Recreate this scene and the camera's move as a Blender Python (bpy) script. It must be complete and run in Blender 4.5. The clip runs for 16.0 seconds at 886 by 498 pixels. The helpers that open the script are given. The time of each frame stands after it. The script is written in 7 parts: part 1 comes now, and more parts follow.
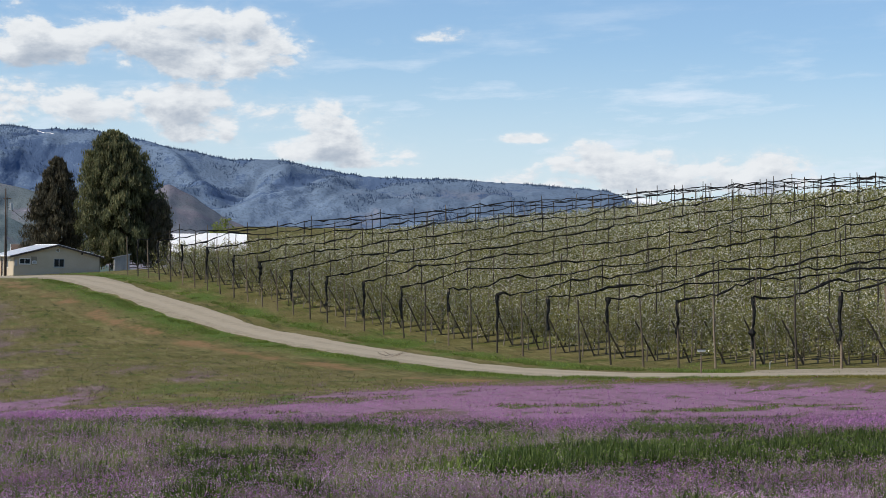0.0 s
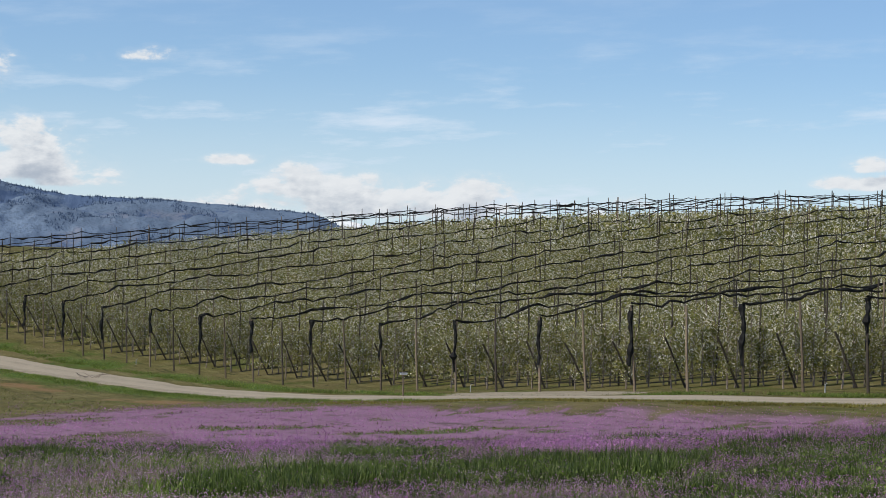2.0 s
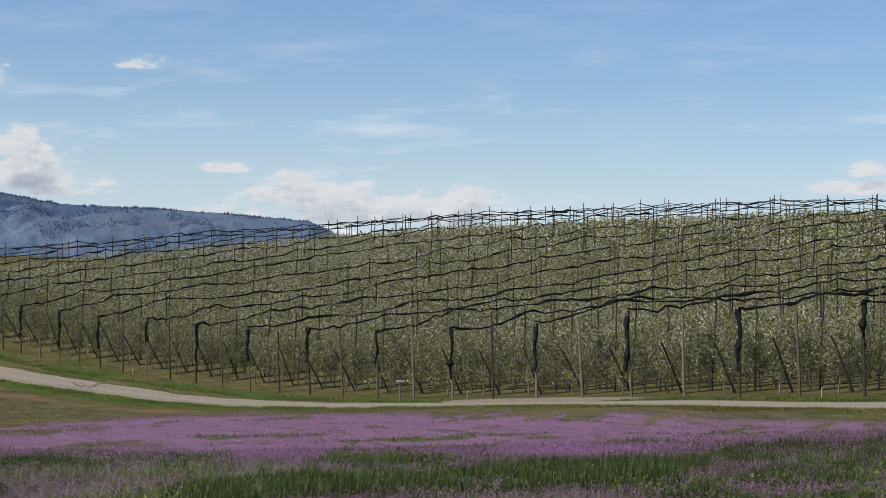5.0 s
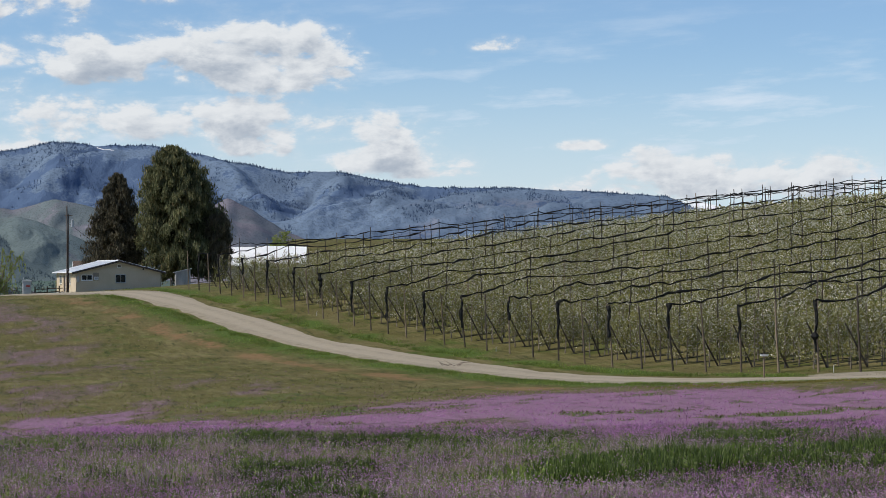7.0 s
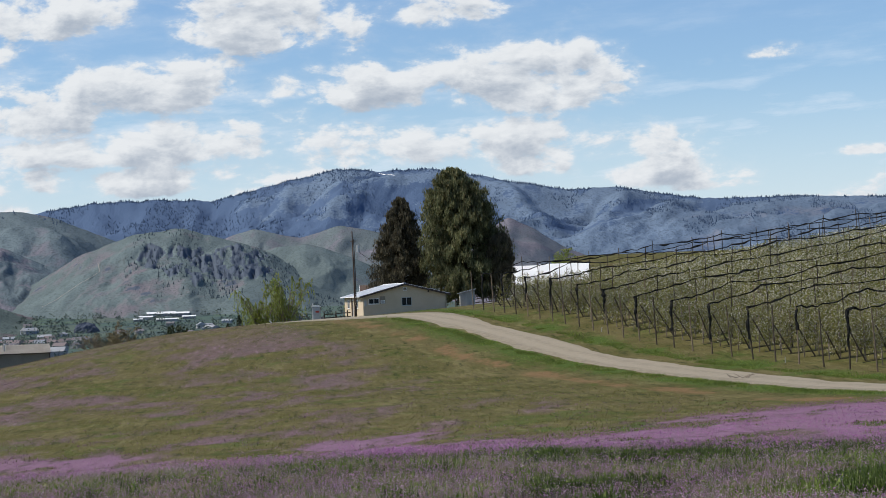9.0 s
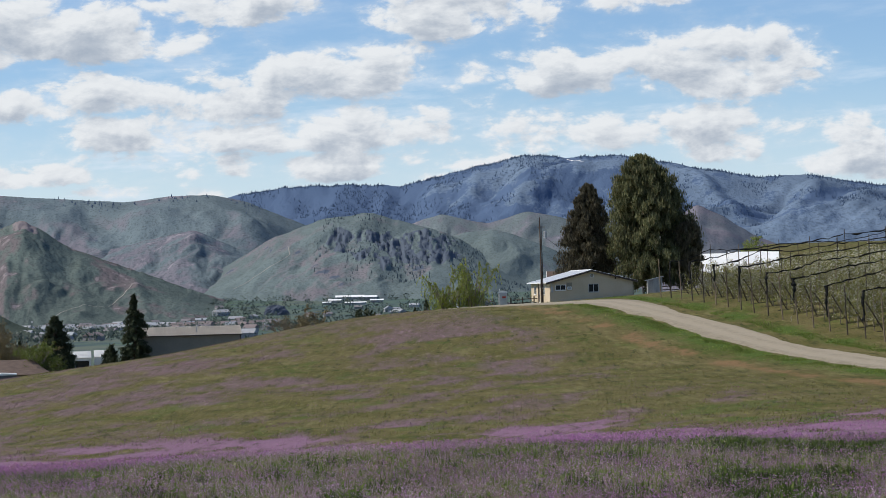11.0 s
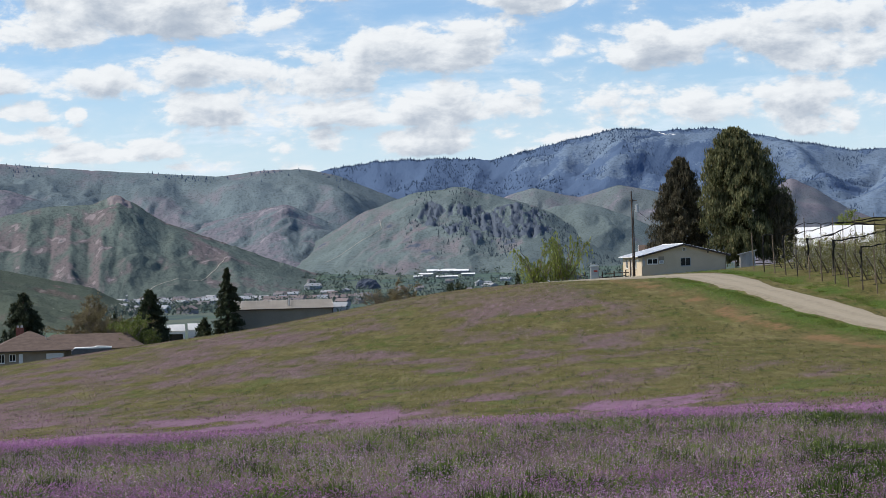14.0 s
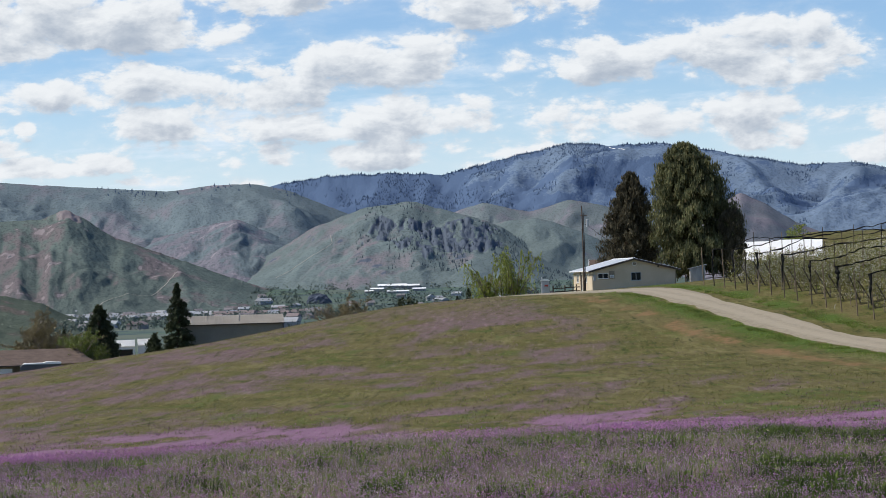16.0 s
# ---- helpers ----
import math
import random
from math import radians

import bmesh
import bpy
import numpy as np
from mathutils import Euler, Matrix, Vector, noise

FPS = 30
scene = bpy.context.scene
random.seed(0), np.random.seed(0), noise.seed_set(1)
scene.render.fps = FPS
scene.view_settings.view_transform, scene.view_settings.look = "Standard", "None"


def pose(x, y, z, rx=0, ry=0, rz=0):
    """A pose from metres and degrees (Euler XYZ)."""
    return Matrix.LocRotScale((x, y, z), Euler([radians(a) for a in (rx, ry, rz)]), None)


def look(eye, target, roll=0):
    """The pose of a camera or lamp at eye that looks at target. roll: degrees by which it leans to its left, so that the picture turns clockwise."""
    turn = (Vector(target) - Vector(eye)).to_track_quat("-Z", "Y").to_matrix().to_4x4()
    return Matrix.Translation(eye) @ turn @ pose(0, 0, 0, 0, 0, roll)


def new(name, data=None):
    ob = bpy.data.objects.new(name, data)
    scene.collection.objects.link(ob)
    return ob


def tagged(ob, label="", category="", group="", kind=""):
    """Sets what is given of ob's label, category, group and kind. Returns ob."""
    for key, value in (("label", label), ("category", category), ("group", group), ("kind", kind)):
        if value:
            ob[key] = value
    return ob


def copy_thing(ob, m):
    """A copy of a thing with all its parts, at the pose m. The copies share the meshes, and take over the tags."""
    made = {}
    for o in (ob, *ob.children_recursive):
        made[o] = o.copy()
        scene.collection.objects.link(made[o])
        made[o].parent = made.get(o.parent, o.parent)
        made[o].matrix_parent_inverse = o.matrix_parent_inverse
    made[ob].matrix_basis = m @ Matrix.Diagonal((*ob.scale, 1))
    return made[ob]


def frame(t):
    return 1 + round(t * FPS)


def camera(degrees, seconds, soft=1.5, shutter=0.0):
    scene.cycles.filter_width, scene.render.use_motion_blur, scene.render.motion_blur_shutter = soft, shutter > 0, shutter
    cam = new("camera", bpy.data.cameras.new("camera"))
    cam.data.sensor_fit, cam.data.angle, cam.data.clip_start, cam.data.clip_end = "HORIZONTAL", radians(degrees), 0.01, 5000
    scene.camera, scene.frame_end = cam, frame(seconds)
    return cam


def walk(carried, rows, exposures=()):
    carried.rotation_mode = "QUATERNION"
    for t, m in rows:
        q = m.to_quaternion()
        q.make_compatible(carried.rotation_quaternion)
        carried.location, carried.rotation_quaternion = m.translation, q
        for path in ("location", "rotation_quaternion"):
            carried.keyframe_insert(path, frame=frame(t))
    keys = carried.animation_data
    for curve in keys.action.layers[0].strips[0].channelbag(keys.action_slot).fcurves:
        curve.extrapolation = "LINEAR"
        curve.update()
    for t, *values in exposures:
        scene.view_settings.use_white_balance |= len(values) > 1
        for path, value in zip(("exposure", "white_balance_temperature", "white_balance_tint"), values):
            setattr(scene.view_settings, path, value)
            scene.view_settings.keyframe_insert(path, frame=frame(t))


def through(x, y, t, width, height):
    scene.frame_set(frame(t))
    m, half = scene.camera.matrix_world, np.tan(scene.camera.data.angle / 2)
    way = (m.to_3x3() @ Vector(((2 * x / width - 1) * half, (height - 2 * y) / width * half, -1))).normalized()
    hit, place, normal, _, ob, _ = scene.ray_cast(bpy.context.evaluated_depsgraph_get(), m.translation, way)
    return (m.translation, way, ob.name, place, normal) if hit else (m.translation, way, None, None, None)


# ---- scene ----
cam = camera(25.97, 16.0, soft=0.75)
# seconds, then the turn to the left, the tilt up and the lean to the right in degrees, from one standing place
ROWS = [
    (0.0, 0.000, 0.500, -0.900), (0.5, -1.914, 0.753, -1.082), (1.0, -3.914, 0.895, -1.458),
    (1.5, -5.737, 1.004, -1.533), (2.0, -8.776, 1.353, -1.579), (2.5, -10.563, 1.560, -1.513),
    (3.0, -11.932, 1.645, -1.514), (3.2, -12.415, 1.664, -1.510),
    (3.6, -12.814, 1.673, -1.492), (4.0, -12.421, 1.661, -1.439), (4.4, -11.372, 1.632, -1.355), (4.8, -9.802, 1.589, -1.240),
    (5.3, -7.315, 1.520, -1.060), (5.5, -6.109, 1.480, -0.959), (6.0, -3.653, 1.186, -0.443),
    (6.5, -1.083, 0.935, -0.379), (7.0, 1.770, 0.762, 0.154), (7.5, 3.664, 0.730, 0.982),
    (8.0, 6.319, 0.824, 1.794), (8.5, 8.499, 1.208, 2.213), (9.0, 10.153, 1.422, 2.171),
    (9.2, 10.740, 1.450, 2.130),
    (9.7, 12.133, 1.455, 1.990), (10.2, 13.478, 1.385, 1.770), (10.7, 14.873, 1.265, 1.549),
    (11.3, 16.750, 1.090, 1.390), (11.5, 17.500, 1.022, 1.367), (12.0, 18.727, 0.733, 1.476),
    (12.5, 19.407, 0.423, 1.420), (13.0, 18.948, 0.199, 1.290), (13.5, 18.344, 0.174, 1.277),
    (14.0, 18.482, 0.467, 1.438), (14.5, 18.652, 0.648, 1.625), (15.0, 18.299, 0.778, 1.778),
    (15.5, 17.896, 0.846, 1.751), (16.0, 17.008, 0.869, 1.531),
]
EYE = 1.7
walk(cam, [(t, pose(0, 0, EYE, 0, 0, yaw) @ pose(0, 0, 0, pitch) @ pose(0, 0, 0, 0, lean) @ pose(0, 0, 0, 90))
           for t, yaw, pitch, lean in ROWS],
     [(0.0, 0.04), (1.0, 0.04), (2.0, -0.02), (2.5, -0.12), (3.0, -0.16), (5.5, -0.16), (6.5, -0.16), (7.0, -0.06), (8.0, 0.03), (9.0, 0.0), (11.5, 0.01), (12.0, 0.02), (12.5, 0.06), (13.0, 0.11), (14.5, 0.13), (16.0, 0.10)])

# ---- sky, clouds and sun ----
SUN_AZ, SUN_EL = 106.0, 47.0      # degrees to the left of +Y, and above the horizon


def node(tree, kind, **values):
    n = tree.nodes.new(kind)
    for key, value in values.items():
        if key in n.inputs:
            n.inputs[key].default_value = value
        else:
            setattr(n, key, value)
    return n


def wire(tree, value, socket):
    if hasattr(value, "is_output"):
        tree.links.new(value, socket)
    else:
        socket.default_value = value


def op(tree, kind, a, b=0.0, c=0.0, clamp=False):
    n = tree.nodes.new("ShaderNodeMath")
    n.operation, n.use_clamp = kind, clamp
    for value, socket in zip((a, b, c), n.inputs):
        wire(tree, value, socket)
    return n.outputs[0]


def smooth(tree, value, low, high, to_low=0.0, to_high=1.0):
    n = node(tree, "ShaderNodeMapRange", interpolation_type="SMOOTHSTEP")
    for v, socket in zip((value, low, high, to_low, to_high), n.inputs):
        wire(tree, v, socket)
    return n.outputs[0]


def blend(tree, factor, a, b, kind="MIX"):
    n = node(tree, "ShaderNodeMix", data_type="RGBA", blend_type=kind)
    for v, socket in ((factor, n.inputs[0]), (a, n.inputs[6]), (b, n.inputs[7])):
        wire(tree, v if hasattr(v, "is_output") or not isinstance(v, tuple) else (*v, 1.0)[:4], socket)
    return n.outputs[2]


def fbm(tree, vector, scale, detail=5.0, rough=0.55, stretch=(1, 1, 1), shift=(0, 0, 0), warp=0.0, turn=0.0):
    m = node(tree, "ShaderNodeMapping", vector_type="TEXTURE")
    tree.links.new(vector, m.inputs["Vector"])
    m.inputs["Scale"].default_value, m.inputs["Location"].default_value = tuple(1 / k for k in stretch), shift
    m.inputs["Rotation"].default_value = (0, 0, radians(turn))
    n = node(tree, "ShaderNodeTexNoise", Scale=scale, Detail=detail, Roughness=rough, Distortion=warp)
    tree.links.new(m.outputs[0], n.inputs["Vector"])
    return n.outputs["Fac"]


world = bpy.data.worlds.new("world")
scene.world = world
world.use_nodes = True
wt = world.node_tree
wt.nodes.clear()
sky = node(wt, "ShaderNodeTexSky", sky_type="NISHITA", sun_disc=False, sun_elevation=radians(SUN_EL),
           sun_rotation=radians(-SUN_AZ), altitude=300.0, air_density=1.0, dust_density=0.3, ozone_density=3.5)
way = node(wt, "ShaderNodeTexCoord").outputs["Generated"]
split = node(wt, "ShaderNodeSeparateXYZ")
wt.links.new(way, split.inputs[0])
AZ = op(wt, "MULTIPLY", op(wt, "ARCTAN2", op(wt, "MULTIPLY", split.outputs[0], -1.0), split.outputs[1]), 57.2958)
EL = op(wt, "MULTIPLY", op(wt, "ARCSINE", split.outputs[2]), 57.2958)
# single clouds: azimuth to the left, elevation, half width, half height (degrees), weight
HEAPS = [
    (28.0, 7.71, 3.9, 0.99, 1.3), (18.5, 6.55, 2.5, 0.84, 1.2), (14.2, 6.55, 1.2, 0.50, 0.85), (12.0, 6.27, 1.7, 0.63, 1), (7.5, 6.51, 2.6, 0.95, 1.2),
    (28.3, 5.60, 1.9, 0.55, 0.95), (25.2, 6.06, 2.6, 0.61, 1.05), (21.9, 5.53, 2.0, 0.71, 0.95), (9.6, 7.42, 0.6, 0.29, 0.8), (12.1, 6.38, 1.5, 0.69, 0.95),
    (15.3, 8.52, 2.3, 0.97, 1.1), (10.0, 8.58, 1.4, 0.57, 1), (5.4, 6.62, 0.6, 0.42, 0.7), (22.0, 8.6, 3.0, 0.7, 0.9)]
BANDS = [
    (23.5, 4.75, 3.5, 0.52, 1), (18.5, 4.83, 3.4, 0.67, 1), (12.2, 4.59, 2.5, 0.66, 0.95), (8.1, 4.55, 2.4, 0.58, 1), (15.5, 3.89, 2.3, 0.36, 0.8),
    (18.7, 3.69, 1.8, 0.48, 0.8), (28.0, 3.56, 2.5, 0.35, 1), (31.3, 5.70, 1.5, 0.46, 0.9), (6.0, 4.34, 3.4, 0.55, 0.9), (3.5, 3.44, 2.1, 0.50, 0.8),
    (7.2, 3.97, 1.3, 0.61, 0.85), (4.7, 4.47, 1.8, 0.25, 0.75), (31.2, 4.04, 2.0, 0.32, 0.9), (22.1, 2.93, 1.0, 0.17, 0.8)]
SMALL = [
    (30.6, 4.74, 0.9, 0.32, 1), (29.2, 4.71, 0.3, 0.24, 0.9), (25.6, 3.08, 1.4, 0.24, 0.95), (22.6, 2.99, 0.8, 0.20, 1), (21.7, 3.78, 0.7, 0.45, 0.75),
    (-0.1, 6.80, 0.7, 0.24, 1.2), (-2.4, 3.83, 0.7, 0.18, 0.85), (-5.1, 3.09, 1.5, 0.56, 1.25), (-8.6, 3.00, 2.5, 0.45, 0.95), (-7.8, 2.60, 4.9, 0.38, 0.95),
    (3.3, 3.66, 0.8, 0.34, 0.85), (2.2, 3.02, 1.1, 0.18, 0.9), (2.0, 4.27, 0.3, 0.15, 0.6), (-21.1, 3.57, 1.7, 0.23, 0.9), (-21.2, 4.15, 0.7, 0.30, 0.85),
    (-24.9, 4.86, 1.1, 0.42, 0.9), (-14.2, 2.86, 0.7, 0.21, 0.8), (-1.1, 2.43, 2.5, 0.29, 0.6)]


def cloud_puffs(up, aside, detail=8.0):
    """Heaped, cauliflower-like unevenness at a direction, moved up and aside by so many degrees."""
    az, el = op(wt, "ADD", AZ, aside), op(wt, "ADD", EL, up)
    v = node(wt, "ShaderNodeCombineXYZ")
    wt.links.new(az, v.inputs[0]), wt.links.new(op(wt, "MULTIPLY", el, 1.9), v.inputs[1])
    wide = fbm(wt, v.outputs[0], 0.45, detail, 0.58, warp=0.25)
    heap = node(wt, "ShaderNodeTexVoronoi", feature="SMOOTH_F1", Scale=1.3, Smoothness=0.35, Detail=3.0, Roughness=0.55, Lacunarity=2.1, normalize=True)
    wt.links.new(v.outputs[0], heap.inputs["Vector"])
    return op(wt, "ADD", op(wt, "MULTIPLY_ADD", wide, 2.35, -1.175), op(wt, "MULTIPLY_ADD", heap.outputs["Distance"], -1.0, 0.32))


def cloud_bodies(up, aside):
    """The lie of the single clouds: flat below, rounded above."""
    az, el = op(wt, "ADD", AZ, aside), op(wt, "ADD", EL, up)
    body = smooth(wt, az, -2.0, 16.0, -0.80, -0.17)         # loose cover that thickens to the left and behind the camera
    for a, e, w, h, weight in HEAPS + BANDS + SMALL:
        x = op(wt, "MULTIPLY", op(wt, "SUBTRACT", az, a), 1 / w)
        y = op(wt, "MULTIPLY", op(wt, "SUBTRACT", el, e - 0.25 * h), 1 / (1.15 * h))
        y = op(wt, "MAXIMUM", y, op(wt, "MULTIPLY", y, -1.7))
        r = op(wt, "ADD", op(wt, "MULTIPLY", x, x), op(wt, "MULTIPLY", y, y))
        body = op(wt, "MAXIMUM", body, op(wt, "MULTIPLY_ADD", r, -0.34, 0.43 * weight))
    return op(wt, "MINIMUM", body, 0.5)


puff = cloud_puffs(0.0, 0.0, 10.0)
here = op(wt, "ADD", op(wt, "MULTIPLY", cloud_bodies(0.0, 0.0), 0.95), puff)
above = op(wt, "ADD", op(wt, "MULTIPLY", cloud_bodies(0.42, 0.15), 0.95), cloud_puffs(0.42, 0.15, 5.0))
cover = op(wt, "ADD", op(wt, "MULTIPLY", smooth(wt, here, -0.04, 0.26), 0.75), op(wt, "MULTIPLY", smooth(wt, here, -0.40, 0.36), 0.25))
lit = op(wt, "SUBTRACT", puff, cloud_puffs(0.13, 0.10, 8.0))
shade = op(wt, "ADD", smooth(wt, above, 0.0, 0.80, 0.06, 0.80), op(wt, "MULTIPLY", lit, -0.5), clamp=True)
tone = blend(wt, shade, (0.80, 0.83, 0.86), (0.375, 0.44, 0.535))
# thin high streaks
sv = node(wt, "ShaderNodeCombineXYZ")
wt.links.new(AZ, sv.inputs[0]), wt.links.new(op(wt, "MULTIPLY_ADD", AZ, 0.25, op(wt, "MULTIPLY", EL, 5.0)), sv.inputs[1])
streak = fbm(wt, sv.outputs[0], 0.16, 6.0, 0.6, shift=(3.0, 1.0, 0))
streak = op(wt, "MULTIPLY", smooth(wt, streak, 0.46, 0.74), smooth(wt, EL, 9.0, 4.5, 0.12, 0.95))
air = op(wt, "MAXIMUM", streak, 0.0)
low = smooth(wt, EL, 7.0, 0.5, 0.0, 0.62)
SKY_GAIN = 0.115
blue = node(wt, "ShaderNodeVectorMath", operation="SCALE")
wt.links.new(sky.outputs[0], blue.inputs[0])
blue.inputs["Scale"].default_value = SKY_GAIN
blue_tint = blend(wt, 1.0, blue.outputs[0], (0.925, 1.0, 1.10), "MULTIPLY")
veil = blend(wt, op(wt, "MAXIMUM", air, low), blue_tint, (0.70, 0.80, 0.92))
final = blend(wt, op(wt, "MULTIPLY", cover, smooth(wt, EL, 0.0, 1.5)), veil, tone)
back = node(wt, "ShaderNodeBackground", Strength=1.0)
wt.links.new(final, back.inputs["Color"])
wt.links.new(back.outputs[0], node(wt, "ShaderNodeOutputWorld").inputs[0])

lamp = bpy.data.lights.new("sun", "SUN")
lamp.energy, lamp.angle, lamp.color = 4.6, radians(0.53), (1.0, 0.93, 0.81)
sun = new("sun", lamp)
sa, se = radians(SUN_AZ), radians(SUN_EL)
sun.matrix_world = look((0, 0, 60), (60 * math.sin(sa), -60 * math.cos(sa), 60 - 60 * math.tan(se)))

# ---- the lie of the land ----
# heights guessed or fitted to the camera's view at assumed distances: x, y, z
MEADOW = [(0, 0, 0), (0, -60, 1.5), (-60, -20, 0.5), (60, -20, 1.5),
          (-14.2, 25.3, -1.65), (-5.3, 27.5, -1.77), (0, 28, -1.67), (6, 28.4, -1.62), (12.6, 28.3, -1.2),
          (-22.5, 40.1, -2.66), (-16.8, 43.9, -2.53), (-9.5, 49.1, -2.49), (0, 56, -3.0), (10.2, 56, -2.85), (16.3, 47.3, -1.95),
          (5.7, 87.8, -3.87), (22.7, 80.9, -2.74)]
HILLSIDE = [(-44, 78.5, -5.97), (-34, 88.7, -6.16), (-18, 93.3, -5.55), (-59, 121.4, -6.75), (-46, 132.2, -5.88),
            (-35.7, 161.1, -5.24), (-17.2, 128.9, -5.35), (-102, 160.3, -7.35), (-94.9, 181.7, -6.05), (-86.3, 207.8, -4.2),
            (-77, 232.6, -1.72), (-63.6, 252, -1.22), (-54.5, 244, -0.5), (-46, 257, 0.1), (-45, 268, 0.0),
            (-128, 196, -11.6), (-137, 223, -11.2), (-112, 212, -8.8), (-134, 258, -11.6), (-125, 272, -9.4), (-104, 250, -6.6),
            (-110, 300, -7.6), (-92, 285, -5.0), (-78, 290, -4.2), (-62, 300, -2.4), (-45, 300, 0.2)]
EDGE_HEIGHTS = {0: -0.03, 3: -1.25, 5: -2.46, 8: -3.92, 10: -4.4, 12: -4.67, 14: -4.35, 16: -3.57, 19: -2.2, 22: -0.9}
ORCHARD = [(-21.5, 219, 0.8), (1, 215, 2.7), (20, 214, 4.6), (27, 213, 5.5), (57.6, 207, 7.8), (81, 199, 9.0),
           (-10, 320, 1.0), (60, 320, 8.0), (150, 260, 11.0), (120, 120, 7.0), (190, 120, 11.0)]
EDGE0, EDGE_STEP = np.array((-34.7, 219.0)), np.array((3.525, -7.183))   # the orchard's edge, from one net post to the next
PITCH = float(np.hypot(*EDGE_STEP))
ALONG = EDGE_STEP / PITCH
INTO = np.array((-ALONG[1], ALONG[0]))                    # the way of the tree rows

FITTED = np.array(MEADOW + HILLSIDE + ORCHARD + [(*(EDGE0 + i * EDGE_STEP), z) for i, z in EDGE_HEIGHTS.items()], float)


def bend(r2):
    return np.where(r2 > 0, r2 * np.log(np.maximum(r2, 1e-9)), 0.0)


def solve_sheet(pts, slack=3.0):
    q, n = pts[:, :2] / 100, len(pts)
    k = bend(((q[:, None] - q[None]) ** 2).sum(-1)) + np.eye(n) * slack * 1e-5
    side = np.c_[np.ones(n), q]
    return np.linalg.solve(np.block([[k, side], [side.T, np.zeros((3, 3))]]), np.r_[pts[:, 2], 0, 0, 0])


SHEET = solve_sheet(FITTED)


def ramp(v, a, b):
    s = np.clip((np.asarray(v, float) - a) / (b - a), 0, 1)
    return s * s * (3 - 2 * s)


def hash2(i, j, seed):
    h = (i.astype(np.int64) * 374761393 + j.astype(np.int64) * 668265263 + seed * 974711) & 0xFFFFFFFF
    h = ((h ^ (h >> 13)) * 1274126177) & 0xFFFFFFFF
    return ((h ^ (h >> 16)) & 0xFFFF) / 65535.0


def grain(x, y, seed=0):
    """Smooth noise from 0 to 1 on a lattice of 1 m."""
    x, y = np.asarray(x, float), np.asarray(y, float)
    i, j = np.floor(x).astype(np.int64), np.floor(y).astype(np.int64)
    u, v = x - i, y - j
    u, v = u * u * (3 - 2 * u), v * v * (3 - 2 * v)
    return ((hash2(i, j, seed) * (1 - u) + hash2(i + 1, j, seed) * u) * (1 - v)
            + (hash2(i, j + 1, seed) * (1 - u) + hash2(i + 1, j + 1, seed) * u) * v)


def layers(x, y, size, octaves=4, seed=0, fall=0.5):
    total, top, amp = 0.0, 0.0, 1.0
    for o in range(octaves):
        total, top = total + amp * grain(np.asarray(x) / size + 17.3 * o, np.asarray(y) / size - 9.1 * o, seed + o), top + amp
        size, amp = size / 2, amp * fall
    return total / top


def height(x, y):
    """The ground's height."""
    x, y = np.asarray(x, float), np.asarray(y, float)
    q = np.stack([x, y], -1) / 100
    near = SHEET[-3] + q @ SHEET[-2:]
    for (a, b), w in zip(FITTED[:, :2] / 100, SHEET[:-3]):
        near = near + w * bend((q[..., 0] - a) ** 2 + (q[..., 1] - b) ** 2)
    r = np.hypot(x, y)
    az = np.degrees(np.arctan2(-x, y))
    side = ramp(az, 6, 11)
    valley = -12 - 18 * ramp(r, 300, 700) + 25 * ramp(r, 1900, 2500)
    hill = 9.5 - 20 * ramp(r, 500, 900) - 15 * ramp(r, 900, 1600)
    far = side * valley + (1 - side) * hill
    s = ramp(r, 285, 420)
    z = np.where(r < 430, near, 0) * (1 - s) + far * s
    out, along = from_edge(x, y)
    bank = 0.36 * np.exp(-((out - 14.2) / 3.0) ** 2) * ramp(along, 126, 150)      # a low bank between the track and the meadow, raised to fit the camera's view of the track
    return z + bank + 0.10 * (layers(x, y, 9.0, 3, 5) - 0.5) * ramp(r, 3, 12)


def from_edge(x, y):
    """Metres outside the orchard's edge (inside: minus), and metres along it."""
    dx, dy = np.asarray(x, float) - EDGE0[0], np.asarray(y, float) - EDGE0[1]
    return -(dx * INTO[0] + dy * INTO[1]), dx * ALONG[0] + dy * ALONG[1]

# ---- building tools ----
def material(name):
    m = bpy.data.materials.new(name)
    m.use_nodes = True
    t = m.node_tree
    t.nodes.clear()
    shader = node(t, "ShaderNodeBsdfPrincipled")
    t.links.new(shader.outputs[0], node(t, "ShaderNodeOutputMaterial").inputs[0])
    return m, t, shader


def place_of(t):
    return node(t, "ShaderNodeTexCoord").outputs["Object"]


def relief(t, shader, value, strength, distance):
    b = node(t, "ShaderNodeBump", Strength=strength, Distance=distance)
    t.links.new(value, b.inputs["Height"])
    t.links.new(b.outputs[0], shader.inputs["Normal"])


